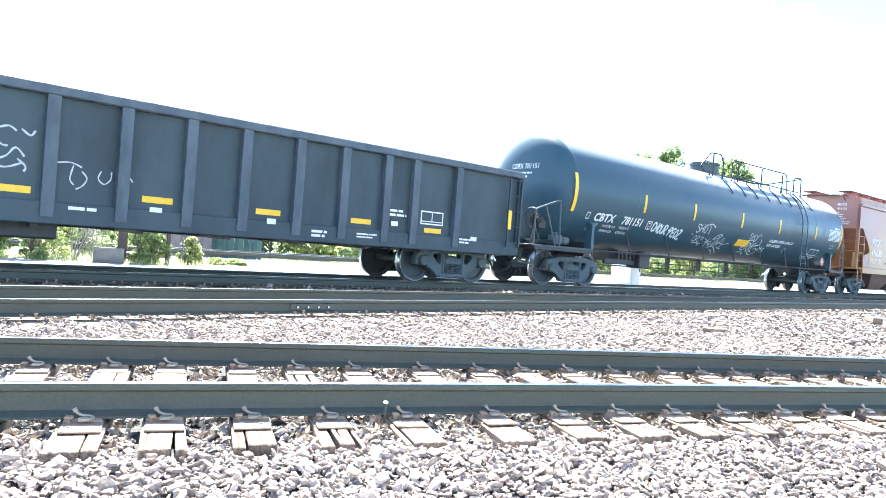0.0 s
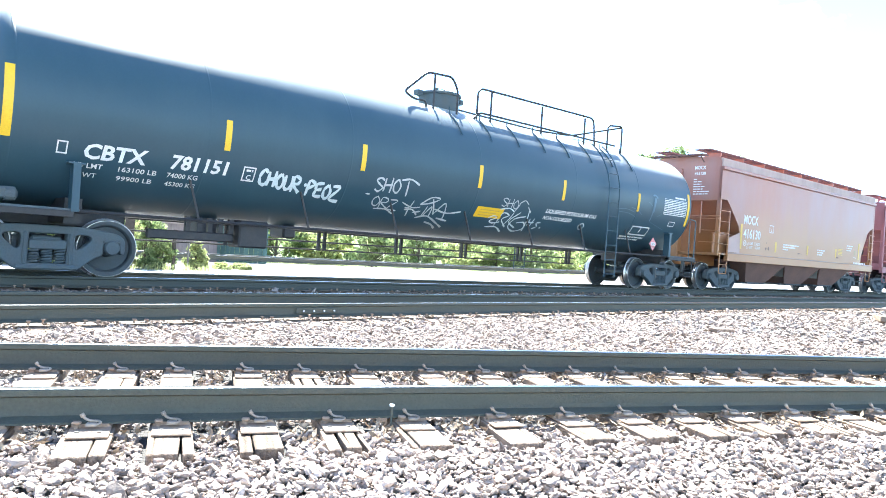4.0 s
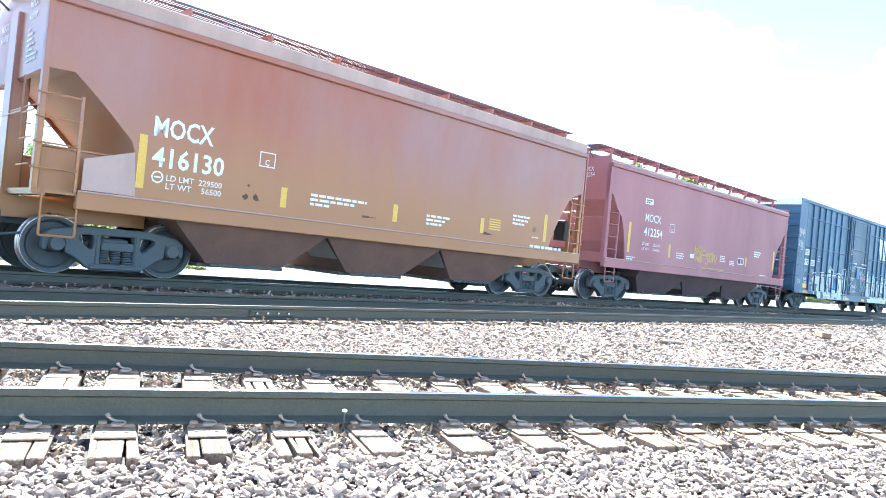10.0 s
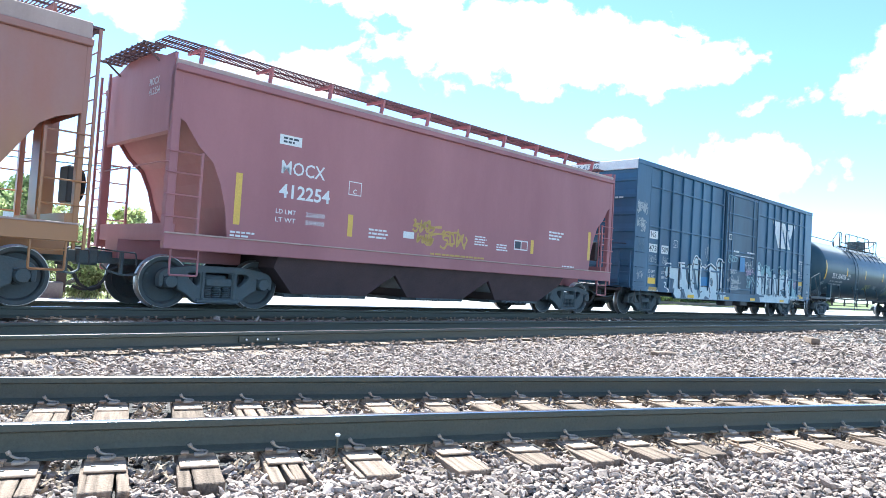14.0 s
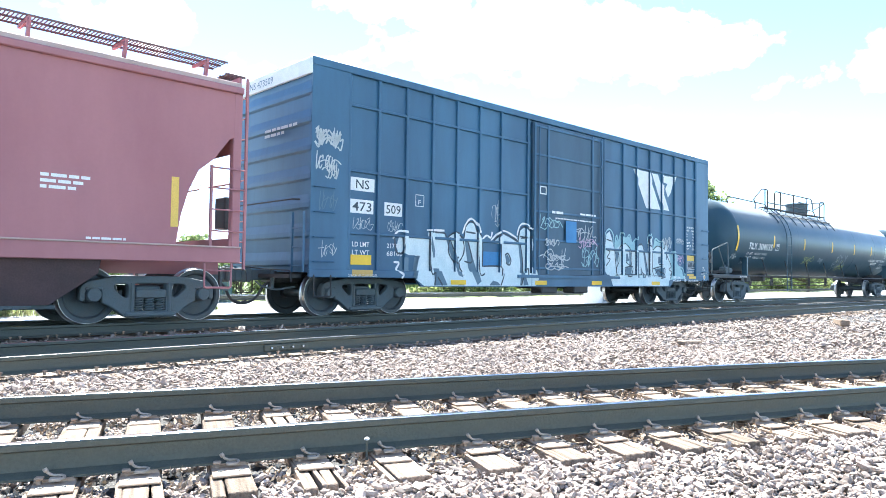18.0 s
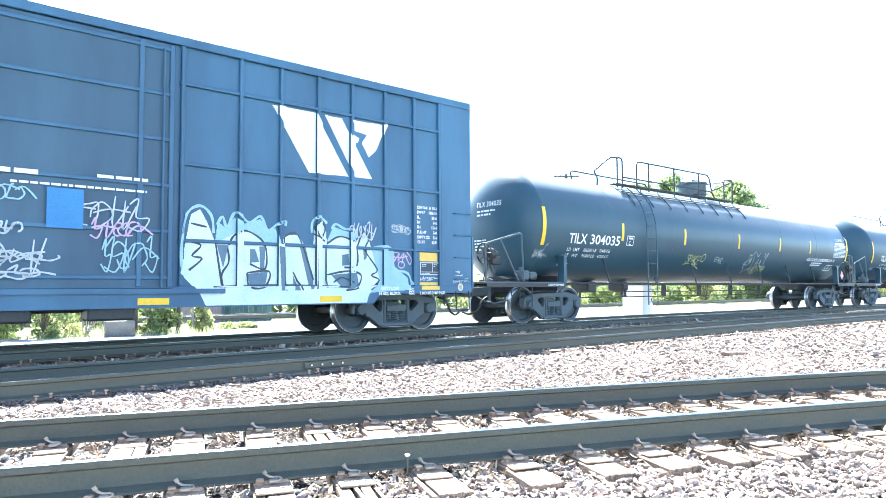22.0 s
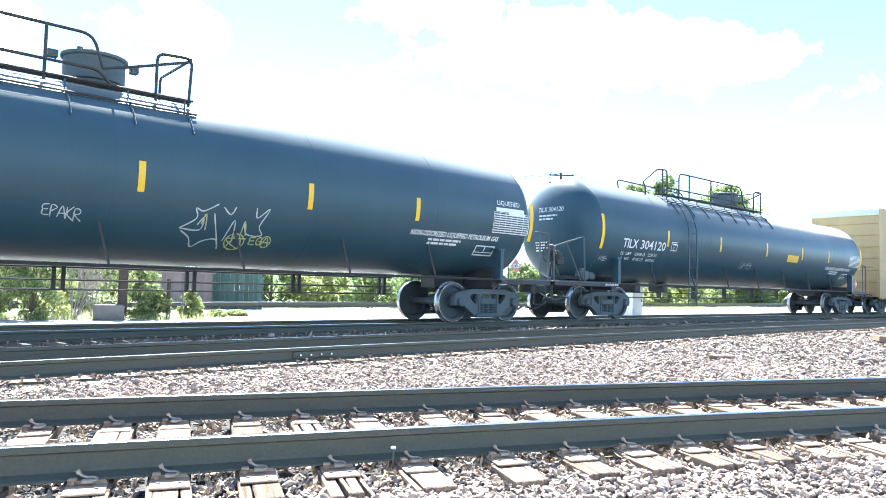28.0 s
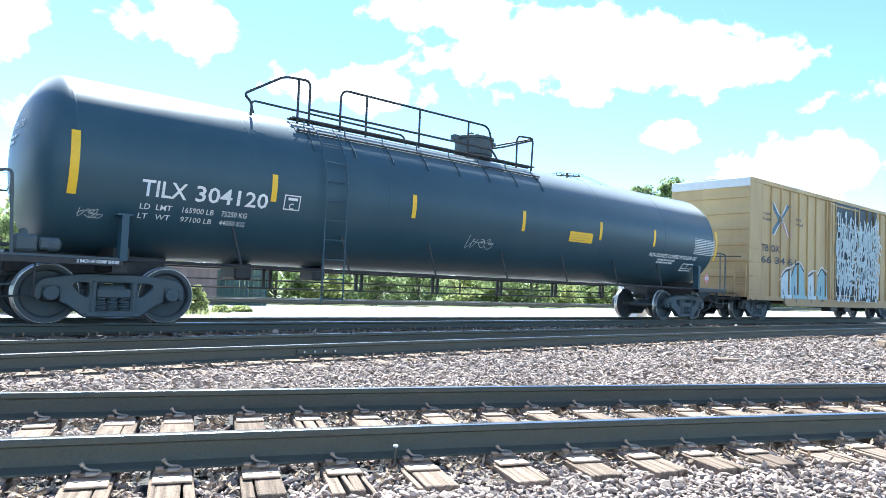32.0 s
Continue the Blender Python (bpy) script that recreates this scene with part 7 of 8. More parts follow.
bmesh.ops.create_circle(bm, cap_ends=True, radius=0.085, segments=24, matrix=Matrix.Translation(plate(16.56, 0.955)) @ Matrix.Rotation(math.pi / 2, 4, "X"))
part("round_mark", bm, M_TAG, box_a, "pale round mark")
bm = bmesh.new()
bmesh.ops.create_circle(bm, cap_ends=True, radius=0.05, segments=20, matrix=Matrix.Translation(deep(box_ah, 1.611)(16.56, 0.955)) @ Matrix.Rotation(math.pi / 2, 4, "X"))
part("round_mark", bm, M_GOLD, box_a)
end_sheet = deep(box_ah, 1.606)
strokes("graffiti_tag", M_TAG, box_a, end_sheet, letters(16.33, 1.04, 0.062, 0.065, "BEARPER", -0.008), 0.009, "thin white hand lettering")
strokes("graffiti_tag", M_TAG, box_a, end_sheet, scribble(16.43, 1.27, 0.12, 0.05, 75, 3) + scribble(16.42, 1.2, 0.22, 0.04, 76, 5), 0.010, "thin white sprayed tag")
strokes("graffiti_tag", M_TAG, box_a, rear, scribble(15.46, 1.11, 0.45, 0.07, 77, 6), 0.012, "thin white sprayed tag")
writing("small_lettering", "2 INCH HF COMP SHOES", 0.06, M_WHITE, box_a, lambda u, v: deep(box_ah, 1.606)(15.38 + u, 0.80 + v), 0.72, 0.05)
corner = deep(box_ah, 1.592)
strokes("graffiti_tag", M_TAG, box_a, corner, scribble(0.1, 3.45, 0.62, 0.34, 61, 6) + scribble(0.12, 3.5, 0.55, 0.3, 62, 6), 0.03, "white sprayed tag")
strokes("graffiti_tag", M_TAG, box_a, corner, scribble(0.12, 3.0, 0.5, 0.28, 63, 5) + scribble(0.3, 2.85, 0.35, 0.25, 64, 4), 0.022, "white sprayed tag")
strokes("graffiti_tag", M_GREYBLUE, box_a, corner, scribble(0.22, 2.2, 0.4, 0.32, 65, 3), 0.014, "grey sprayed tag")
strokes("graffiti_tag", M_TAG, box_a, corner, scribble(0.22, 1.25, 0.4, 0.25, 67, 4), 0.012, "white sprayed tag")
strokes("graffiti_tag", M_TAG, box_a, flat, scribble(5.4, 2.2, 0.3, 0.5, 69, 3) + scribble(1.1, 1.85, 0.45, 0.2, 70, 4) + scribble(2.0, 1.85, 0.4, 0.2, 71, 4), 0.010, "thin white sprayed tag")
strokes("graffiti_tag", M_TAG, box_a, rear, scribble(14.68, 2.12, 0.3, 0.14, 72, 4) + scribble(14.85, 2.12, 0.3, 0.12, 74, 4) + [[(14.66, 2.2), (14.9, 2.28), (15.1, 2.2)], ring(15.1, 2.15, 0.18, 0.14)], 0.010, "thin white sprayed tag")
strokes("graffiti_tag", M_PINK, box_a, rear, [[(14.64, 1.56), (14.74, 1.68), (14.86, 1.66), (14.72, 1.5)], [(14.72, 1.46), (14.88, 1.68), (14.84, 1.5), (15.0, 1.68), (14.94, 1.46)], [(15.02, 1.66), (15.1, 1.52), (15.16, 1.44), (15.2, 1.56), (15.08, 1.7)], ring(14.93, 1.43, 0.17, 0.14), [(14.66, 1.6), (14.9, 1.58), (15.1, 1.62)]], 0.020, "pink sprayed tag")
for x in (3.85, 6.95, 9.55, 12.9):
    panel("reflective_strip", M_YELLOW, box_a, deep(box_ah, 1.625), [(x, x + 0.5, 0.68, 0.79)], "yellow reflective strip")
writing("small_lettering", "NS 473509", 0.15, M_GREYBLUE, box_a, lambda u, v: Vector((-box_ah - 0.046, 0.9 - u, 4.95 + v)), 1.0)
panel("small_lettering", M_TAG, box_a, lambda x, z: Vector((-box_ah - 0.04, -x, z)), text_bars(-0.2, 3.9, 2, [1.3, 0.8], 0.06, 0.05, 77))

# rust-orange hopper
ha = deep(hop_ah, 1.605)
writing("lettering", "MOCX", 0.32, M_WHITE, hop_a, lambda u, v: ha(1.70 + u, 2.42 + v), 1.05, 0.03)
writing("lettering", "416130", 0.32, M_WHITE, hop_a, lambda u, v: ha(1.71 + u, 1.92 + v), 1.28, 0.03)
panel("plate_mark", M_WHITE, hop_a, ha, frame_marks(3.67, 4.0, 2.22, 2.5, 0.02))
writing("plate_letter", "C", 0.1, M_WHITE, hop_a, lambda u, v: ha(3.79 + u, 2.26 + v), 0.09, 0.02)
writing("small_lettering", "LD LMT  229500", 0.1, M_WHITE, hop_a, lambda u, v: ha(1.98 + u, 1.70 + v), 1.0, 0.01)
writing("small_lettering", "LT WT    56500", 0.1, M_WHITE, hop_a, lambda u, v: ha(1.98 + u, 1.56 + v), 1.0, 0.01)
strokes("round_mark", M_WHITE, hop_a, ha, [[(1.83 + 0.09 * math.cos(a), 1.74 + 0.09 * math.sin(a)) for a in np.linspace(0, 6.28, 9)], [(1.77, 1.74), (1.89, 1.74)]], 0.025, "round white mark")
panel("small_lettering", M_WHITE, hop_a, ha, text_bars(4.85, 1.82, 3, [1.4, 1.1, 0.5], 0.05, 0.04, 81) + text_bars(8.0, 1.76, 3, [0.75, 0.6, 0.5], 0.05, 0.04, 82) + text_bars(11.05, 2.1, 3, [0.7, 0.65, 0.5], 0.05, 0.05, 83))
panel("small_lettering", M_FADED, hop_a, ha, [(10.15, 10.6, 1.68 + 0.06 * i, 1.71 + 0.06 * i) for i in range(5)])
for x, z0, z1 in ((1.55, 1.52, 2.40), (4.25, 1.52, 1.90), (7.06, 1.54, 1.92), (9.9, 1.56, 1.93), (12.45, 1.56, 2.3)):
    panel("reflective_strip", M_FADED, hop_a, ha, [(x - 0.065, x + 0.065, z0, z1)], "faded yellow reflective strip")
for x, z, w, h in ((3.45, 1.62, 0.12, 0.11), (3.66, 1.62, 0.18, 0.16), (3.5, 1.83, 0.05, 0.06), (6.3, 1.56, 0.4, 0.05), (10.1, 1.56, 0.4, 0.07)):
    rnd = random.Random(int(x * 100))
    fill("rust_scar", M_RUSTP, hop_a, ha, [(x + w / 2 * math.cos(a) * rnd.uniform(0.5, 1.2), z + h / 2 * math.sin(a) * rnd.uniform(0.5, 1.2)) for a in np.linspace(0, 5.9, 11)], "bare rusted scar in the paint", 0.015)
strokes("round_mark", M_LEAF, hop_a, ha, [[(12.0 + 0.07 * math.cos(a), 1.85 + 0.07 * math.sin(a)) for a in np.linspace(0, 6.28, 9)]], 0.03, "round green sticker")
panel("small_lettering", M_WHITE, hop_a, ha, text_bars(11.9, 1.62, 1, [0.3], 0.03, 0, 84))
panel("small_lettering", M_WHITE, hop_a, deep(hop_ah, 1.64), text_bars(11.8, 1.36, 1, [1.4], 0.07, 0, 85))
writing("lettering", "MOCX", 0.13, M_WHITE, hop_a, lambda u, v: Vector((-hop_ah - 0.006, 1.25 - u, 4.05 + v)), 0.45, 0.02)
writing("lettering", "416130", 0.13, M_WHITE, hop_a, lambda u, v: Vector((-hop_ah - 0.006, 1.25 - u, 3.85 + v)), 0.5, 0.02)
# maroon hopper
for i, (x, z, w, h) in enumerate(((7.1, 2.2, 0.9, 0.3), (8.6, 1.9, 1.0, 0.4), (7.2, 1.2, 1.0, 0.5), (9.0, 1.25, 0.8, 0.45), (13.6, 1.95, 0.6, 0.3))):
    strokes("graffiti_tag", M_TAG if i % 3 else M_TEAL, box_a, deep(box_ah, 1.66 if 6.8 < x < 10 else 1.61), scribble(x, z, w, h, 300 + i, 5), 0.022, "thin sprayed tag")
hb = deep(hop_bh, 1.605)
writing("lettering", "MOCX", 0.26, M_WHITE, hop_b, lambda u, v: hb(2.20 + u, 2.68 + v), 1.02, 0.012)
writing("lettering", "412254", 0.26, M_WHITE, hop_b, lambda u, v: hb(2.18 + u, 2.22 + v), 1.20, 0.03)
panel("plate_mark", M_WHITE, hop_b, hb, frame_marks(3.84, 4.18, 2.47, 2.76, 0.018))
writing("plate_letter", "C", 0.1, M_WHITE, hop_b, lambda u, v: hb(3.96 + u, 2.5 + v), 0.09, 0.02)
panel("white_label", M_WHITE, hop_b, hb, [(2.12, 2.62, 3.24, 3.43)], "white rectangular label")
panel("label_text", M_INK, hop_b, deep(hop_bh, 1.608), text_bars(2.2, 3.35, 2, [0.35, 0.25], 0.04, 0.03, 4))
for z, a, b in ((1.90, "LD LMT", "226600"), (1.74, "LT WT", "59400")):
    writing("small_lettering", a, 0.09, M_WHITE, hop_b, lambda u, v, z=z: hb(2.14 + u, z + v), 0.45, 0.01)
    writing("small_lettering", b, 0.09, M_WHITE, hop_b, lambda u, v, z=z: hb(2.82 + u, z + v), 0.46, 0.01)
for x, z0, z1 in ((1.33, 1.60, 2.55), (3.94, 1.60, 2.06), (10.2, 1.66, 2.03), (13.0, 1.65, 2.5)):
    panel("reflective_strip", M_FADED, hop_b, hb, [(x - 0.065, x + 0.065, z0, z1)], "faded yellow reflective strip")
strokes("graffiti_tag", M_GOLD, hop_b, hb, scribble(5.75, 1.9, 0.7, 0.22, 91, 4) + scribble(5.9, 1.62, 0.5, 0.2, 92, 4) + scribble(6.5, 1.6, 1.05, 0.4, 93, 4), 0.05, "gold sprayed tag")
panel("small_lettering", M_WHITE, hop_b, hb, text_bars(4.45, 1.78, 3, [0.5, 0.55, 0.5], 0.04, 0.04, 94) + [(5.45, 5.78, 1.70, 1.85)] + text_bars(7.85, 1.92, 4, [0.4, 0.45, 0.4, 0.5], 0.035, 0.03, 95) + text_bars(8.7, 1.78, 3, [0.45, 0.4, 0.45], 0.035, 0.03, 96) + text_bars(10.95, 2.3, 3, [0.7, 0.6, 0.5], 0.05, 0.04, 97) + frame_marks(9.42, 10.0, 1.72, 1.98, 0.03) + [(9.7, 9.73, 1.74, 1.96)])
panel("dark_label", M_INK, hop_b, deep(hop_bh, 1.607), [(9.46, 9.69, 1.76, 1.94)])
panel("small_lettering", M_GOLD, hop_b, deep(hop_bh, 1.64), text_bars(6.3, 1.38, 1, [1.9], 0.045, 0, 98))
panel("small_lettering", M_WHITE, hop_b, deep(hop_bh, 1.64), text_bars(1.2, 1.44, 2, [0.5, 0.4], 0.035, 0.03, 99) + text_bars(11.6, 1.38, 2, [0.6, 0.5], 0.035, 0.03, 100))
writing("lettering", "MOCX", 0.13, M_WHITE, hop_b, lambda u, v: Vector((-hop_bh - 0.006, -0.55 - u, 4.0 + v)), 0.42, 0.02)
writing("lettering", "412254", 0.13, M_WHITE, hop_b, lambda u, v: Vector((-hop_bh - 0.006, -0.55 - u, 3.82 + v)), 0.46, 0.02)

# gondola
ga = deep(gon_h, 1.46)
for x, z in ((5.45, 1.17), (7.54, 1.2), (9.55, 1.18), (11.63, 1.18), (13.58, 1.12)):
    panel("reflective_strip", M_YELLOW, gon, ga, [(x, x + 0.5, z, z + 0.105)], "yellow reflective strip")
panel("reflective_strip", M_YELLOW, gon, deep(gon_h, 1.60), [(16.11, 16.23, 1.38, 1.84)], "yellow reflective strip")
panel("mark_frame", M_WHITE, gon, ga, frame_marks(13.46, 14.12, 1.30, 1.60, 0.03) + [(13.78, 13.8, 1.38, 1.58), (13.48, 14.1, 1.36, 1.38)])
panel("small_lettering", M_WHITE, gon, deep(gon_h, 1.53), text_bars(12.5, 1.50, 2, [0.4, 0.5], 0.05, 0.04, 103) + text_bars(10.7, 0.93, 2, [0.35, 0.3], 0.05, 0.03, 104) + text_bars(6.45, 0.98, 1, [0.4], 0.05, 0, 105) + text_bars(11.75, 0.96, 2, [0.5, 0.4], 0.03, 0.03, 106) + text_bars(14.6, 1.02, 2, [0.4, 0.3], 0.04, 0.03, 107) + [(9.75, 9.93, 1.02, 1.12), (12.6, 12.78, 1.2, 1.3), (14.95, 15.15, 1.02, 1.12), (7.65, 7.85, 1.05, 1.13)])
strokes("graffiti_tag", M_TAG, gon, ga, [[(5.5, 2.08), (5.62, 2.12), (5.72, 2.06)], [(5.46, 1.92), (5.54, 1.84), (5.62, 1.83)], [(5.78, 2.1), (5.9, 2.02), (5.96, 2.1)], [(5.3, 1.72), (5.42, 1.62), (5.6, 1.68), (5.72, 1.82), (5.84, 1.7)], [(5.4, 1.55), (5.6, 1.52), (5.8, 1.6)], [(5.75, 1.66), (5.86, 1.56), (5.84, 1.48)]], 0.026, "faint white sprayed tag")
strokes("graffiti_tag", M_TAG, gon, ga, [[(6.2, 1.66), (6.45, 1.70), (6.62, 1.64)], [(6.5, 1.66), (6.46, 1.45), (6.52, 1.36)], [(6.62, 1.58), (6.7, 1.48), (6.64, 1.36), (6.55, 1.3)], [(6.9, 1.62), (6.86, 1.5), (6.95, 1.42), (7.04, 1.5), (7.05, 1.62)], [(7.15, 1.6), (7.3, 1.58), (7.38, 1.5)], [(7.2, 1.66), (7.18, 1.42)]], 0.02, "faint white sprayed tag")

# yellow box car
yb = over_box(box_bh, PA, (6.85, 10.1), 0.004)
for mat, pts in ((M_GREYBLUE, [(1.62, 4.42), (1.9, 4.42), (2.55, 3.88), (2.42, 3.74)]), (M_REDFADE, [(2.42, 3.74), (2.6, 3.9), (3.42, 3.3), (3.2, 3.22)]), (M_GREYBLUE, [(3.05, 4.48), (3.32, 4.44), (2.62, 3.86), (2.45, 3.95)]), (M_GREYBLUE, [(2.45, 3.95), (2.62, 3.82), (1.95, 3.24), (1.66, 3.28)])):
    fill("emblem", mat, box_b, yb, pts, "faded crossed emblem")
yb2 = over_box(box_bh, PA, (6.85, 10.1), 0.009)
strokes("emblem_edge", M_WHITE, box_b, yb2, [[(1.9, 4.46), (2.5, 3.95), (2.72, 3.88), (2.5, 3.76), (1.98, 3.22)], [(3.02, 4.48), (2.62, 4.02)], [(2.75, 3.8), (3.2, 3.2)]], 0.05)
for x, z, body, w in ((0.99, 3.92, "next", 0.6), (0.99, 3.72, "load", 0.6), (3.7, 3.92, "any", 0.5), (3.7, 3.72, "road", 0.6)):
    writing("small_lettering", body, 0.13, M_INK, box_b, lambda u, v, x=x, z=z: deep(box_bh, 1.60)(x + u, z + v), w, 0.02)
writing("lettering", "TB OX", 0.25, M_INK, box_b, lambda u, v: deep(box_bh, 1.60)(0.85 + u, 2.58 + v), 1.5, 0.02)
writing("lettering", "66 34 61", 0.25, M_INK, box_b, lambda u, v: deep(box_bh, 1.60)(0.85 + u, 2.14 + v), 2.9, 0.02)
fill("dark_panel", M_INK, box_b, yb, [(7.4, 0.85), (12.5, 0.85), (12.5, 5.0), (7.4, 5.0)], "blackened panel behind dense lettering", 0.1)
strokes("graffiti", M_PALE, box_b, deep(box_bh, 1.69), [l for k in range(6) for l in scribble(7.5, 0.95 + 1.0 * (k // 2) + 0.35 * (k % 2), 4.9, 1.2, 120 + k, 16)], 0.085, "dense pale teal lettering")
HOUSES = [[(2.5, 0.85), (2.48, 1.5), (2.9, 1.85), (3.4, 2.0), (3.42, 0.85)], [(3.5, 0.85), (3.5, 1.7), (3.75, 2.1), (4.15, 2.25), (4.6, 1.95), (4.75, 0.85)], [(4.85, 0.85), (4.95, 1.75), (5.5, 1.95), (5.65, 0.85)], [(5.8, 0.85), (5.95, 1.8), (6.3, 2.12), (6.68, 1.9), (6.75, 0.85)]]
for n, pts in enumerate(HOUSES):
    fill("graffiti", (M_PALE, M_TEAL)[n % 2], box_b, yb, pts, "pale teal peaked lettering")
    strokes("graffiti_outline", M_INK, box_b, yb2, [pts[1:-1], [(p + 0.3, q * 0.8) for p, q in pts[:2]]], 0.06)
strokes("graffiti_highlight", M_WHITE, box_b, over_box(box_bh, PA, (6.85, 10.1), 0.012), [[(2.4, 1.52), (2.9, 1.95), (3.4, 2.08), (3.8, 2.2), (4.15, 2.33), (4.6, 2.05)], [(4.85, 1.8), (5.5, 2.03), (5.9, 1.9), (6.3, 2.2), (6.8, 1.98)], [(2.7, 1.0), (2.75, 1.5)], [(3.95, 0.95), (3.9, 1.8)], [(5.2, 1.0), (5.15, 1.6)]], 0.05)

# ---- lineside things ----
bm = bmesh.new()
box(bm, -0.48, 0.48, -0.45, 0.45, -0.15, 1.27, bevel=0.02)
cab = part("equipment_cabinet", bm, M_BOX)
tagged(cab, "plain pale grey trackside equipment cabinet on gravel", "cabinet")
cab.location = (25.7, 16.75, 0)
cab.rotation_euler = (0, 0, radians(8))
bm = bmesh.new()
box(bm, -0.52, 0.52, -0.49, 0.49, 1.27, 1.33, bevel=0.015)
part("lid", bm, M_BOX, cab)
bm = bmesh.new()
box(bm, -0.40, 0.40, -0.462, -0.45, 0.0, 1.18, bevel=0.004)
d = part("door", bm, M_BOX, cab)
bm = bmesh.new()
box(bm, 0.28, 0.32, -0.49, -0.462, 0.55, 0.68)
part("handle", bm, M_PIPE, d)

def timber(x, y, z, turn, length, w=0.2, h=0.14):
    bm = bmesh.new()
    box(bm, -length / 2, length / 2, -w / 2, w / 2, 0, h, bevel=0.015)
    ob = part("loose_timber", bm, M_TIE)
    tagged(ob, "weathered loose timber lying on the ballast", "timber")
    ob.matrix_world = pose(x, y, z, 3, 2, turn)
timber(11.35, 5.55, -0.06, -12, 0.55, 0.16, 0.07)
timber(19.6, 5.6, -0.05, 20, 2.4)

# a bolt standing by the near rail
p, ph = along(NEAR, 1.20, -0.88)
bm = bmesh.new()
lathe(bm, [(-0.06, 0.007), (0.085, 0.007)], "z", 8)
bolt = tagged(part("bolt", bm, M_RAIL), "rusty bolt with a pale round head beside the rail", "bolt")
bolt.location = p
bm = bmesh.new()
lathe(bm, [(0.083, 0.014), (0.092, 0.016), (0.098, 0.009)], "z", 12)
part("head", bm, M_BOX, bolt)

def plank_wall(x, y, turn, w, h):
    e = empty("shed", "grey weathered plank shed in the bushes", "shed")
    e.matrix_world = pose(x, y, -0.3, 0, 0, turn)
    bm = bmesh.new()
    box(bm, -w / 2 + 0.02, w / 2 - 0.02, 0.03, 2.0, 0, h)
    part("wall", bm, M_PLANK, e)
    bm = bmesh.new()
    prism(bm, [(-0.1, h), (2.1, h + 0.25), (2.1, h + 0.3), (-0.1, h + 0.05)], -w / 2 - 0.1, w / 2 + 0.1, "x")
    part("roof", bm, M_PLANK, e)
    for i in range(int(w / 0.15)):
        bm = bmesh.new()
        x0 = -w / 2 + 0.15 * i
        box(bm, x0 + 0.004, x0 + 0.146, 0, 0.025, 0.02, h - 0.01)
        part("plank", bm, M_PLANK, e)
    return e
plank_wall(31 * math.sin(radians(21.4)), 31 * math.cos(radians(21.4)), -18, 2.6, 1.6)
def board_fence(az, r, turn, w, h):
    """Upright boards on two rails between posts."""
    x, y = r * math.sin(radians(az)), r * math.cos(radians(az))
    e = empty("fence", "faded green board fence beyond the far track", "fence")
    e.matrix_world = pose(x, y, -0.3, 0, 0, turn)
    for z in (0.4, h - 0.4):
        bm = bmesh.new()
        box(bm, -w / 2, w / 2, 0.03, 0.08, z, z + 0.08)
        part("rail", bm, M_GREENP, e)
    for i in range(int(w / 0.2)):
        bm = bmesh.new()
        x0 = -w / 2 + 0.2 * i
        box(bm, x0 + 0.006, x0 + 0.194, 0, 0.03, 0.05, h - 0.04 * (i % 3))
        part("board", bm, M_GREENP, e)
board_fence(25.7, 32, -22, 2.3, 1.75)
def block(name, label, category, x, y, z0, w, d, h, mat, turn):
    bm = bmesh.new()
    box(bm, -w / 2, w / 2, -d / 2, d / 2, 0, h, bevel=0.02)
    ob = tagged(part(name, bm, mat), label, category)
    ob.matrix_world = pose(x, y, z0, 0, 0, turn)
    return ob
block("concrete_block", "grey concrete block beside the yard track", "block", 6.0, 20.2, -0.25, 0.75, 0.5, 0.55, M_CONC, -15)
block("timber_post", "dark square timber post", "post", 6.45, 20.55, -0.3, 0.24, 0.24, 1.9, M_POLE, -15)
block("timber_post", "dark thin timber post among the bushes", "post", 7.75, 20.6, -0.3, 0.10, 0.10, 1.35, M_POLE, 0)
block("marker_post", "thin grey marker post", "post", 8.1, 20.4, -0.3, 0.05, 0.05, 1.0, M_CONC, 0)

# ---- poles and wires ----
def pole(az, r, h, arms, turn):
    x, y = r * math.sin(radians(az)), r * math.cos(radians(az))
    e = empty("utility_pole", "dark wooden utility pole with crossarms and wires", "pole")
    e.matrix_world = pose(x, y, -0.4, 0, 0, turn)
    bm = bmesh.new()
    lathe(bm, [(0, 0.19), (h, 0.12)], "z", 12)
    part("shaft", bm, M_POLE, e)
    for k in range(arms):
        bm = bmesh.new()
        z = h - 0.35 - 0.75 * k
        box(bm, -1.25, 1.25, -0.18, -0.07, z, z + 0.13)
        a = part("crossarm", bm, M_POLE, e)
        for u in (-1.1, -0.6, 0.6, 1.1):
            bm = bmesh.new()
            lathe(bm, [(z + 0.13, 0.03), (z + 0.2, 0.055), (z + 0.25, 0.05), (z + 0.27, 0.02)], "z", 8, (u, -0.125, 0))
            part("insulator", bm, M_GREYBLUE, a)
    return x, y, h - 0.35
px, py, pz = pole(51.5, 70, 13.0, 2, -40)
qx, qy, qz = pole(8.73, 60, 7.3, 1, -8)
def wire(a, b, sag):
    pts = []
    for i in range(25):
        u = i / 24
        pts.append((a[0] + (b[0] - a[0]) * u, a[1] + (b[1] - a[1]) * u, a[2] + (b[2] - a[2]) * u - 4 * sag * u * (1 - u)))
    bm = bmesh.new()
    tube(bm, pts, 0.022, 5)
    tagged(part("overhead_wire", bm, M_PIPE), "thin black overhead wire", "wire", "overhead wires")
for k in (-1.1, -0.6, 0.6, 1.1):
    wire((px + k * 0.77, py - k * 0.64, pz), (140 + k, 60 + k, 13.5), 1.0)
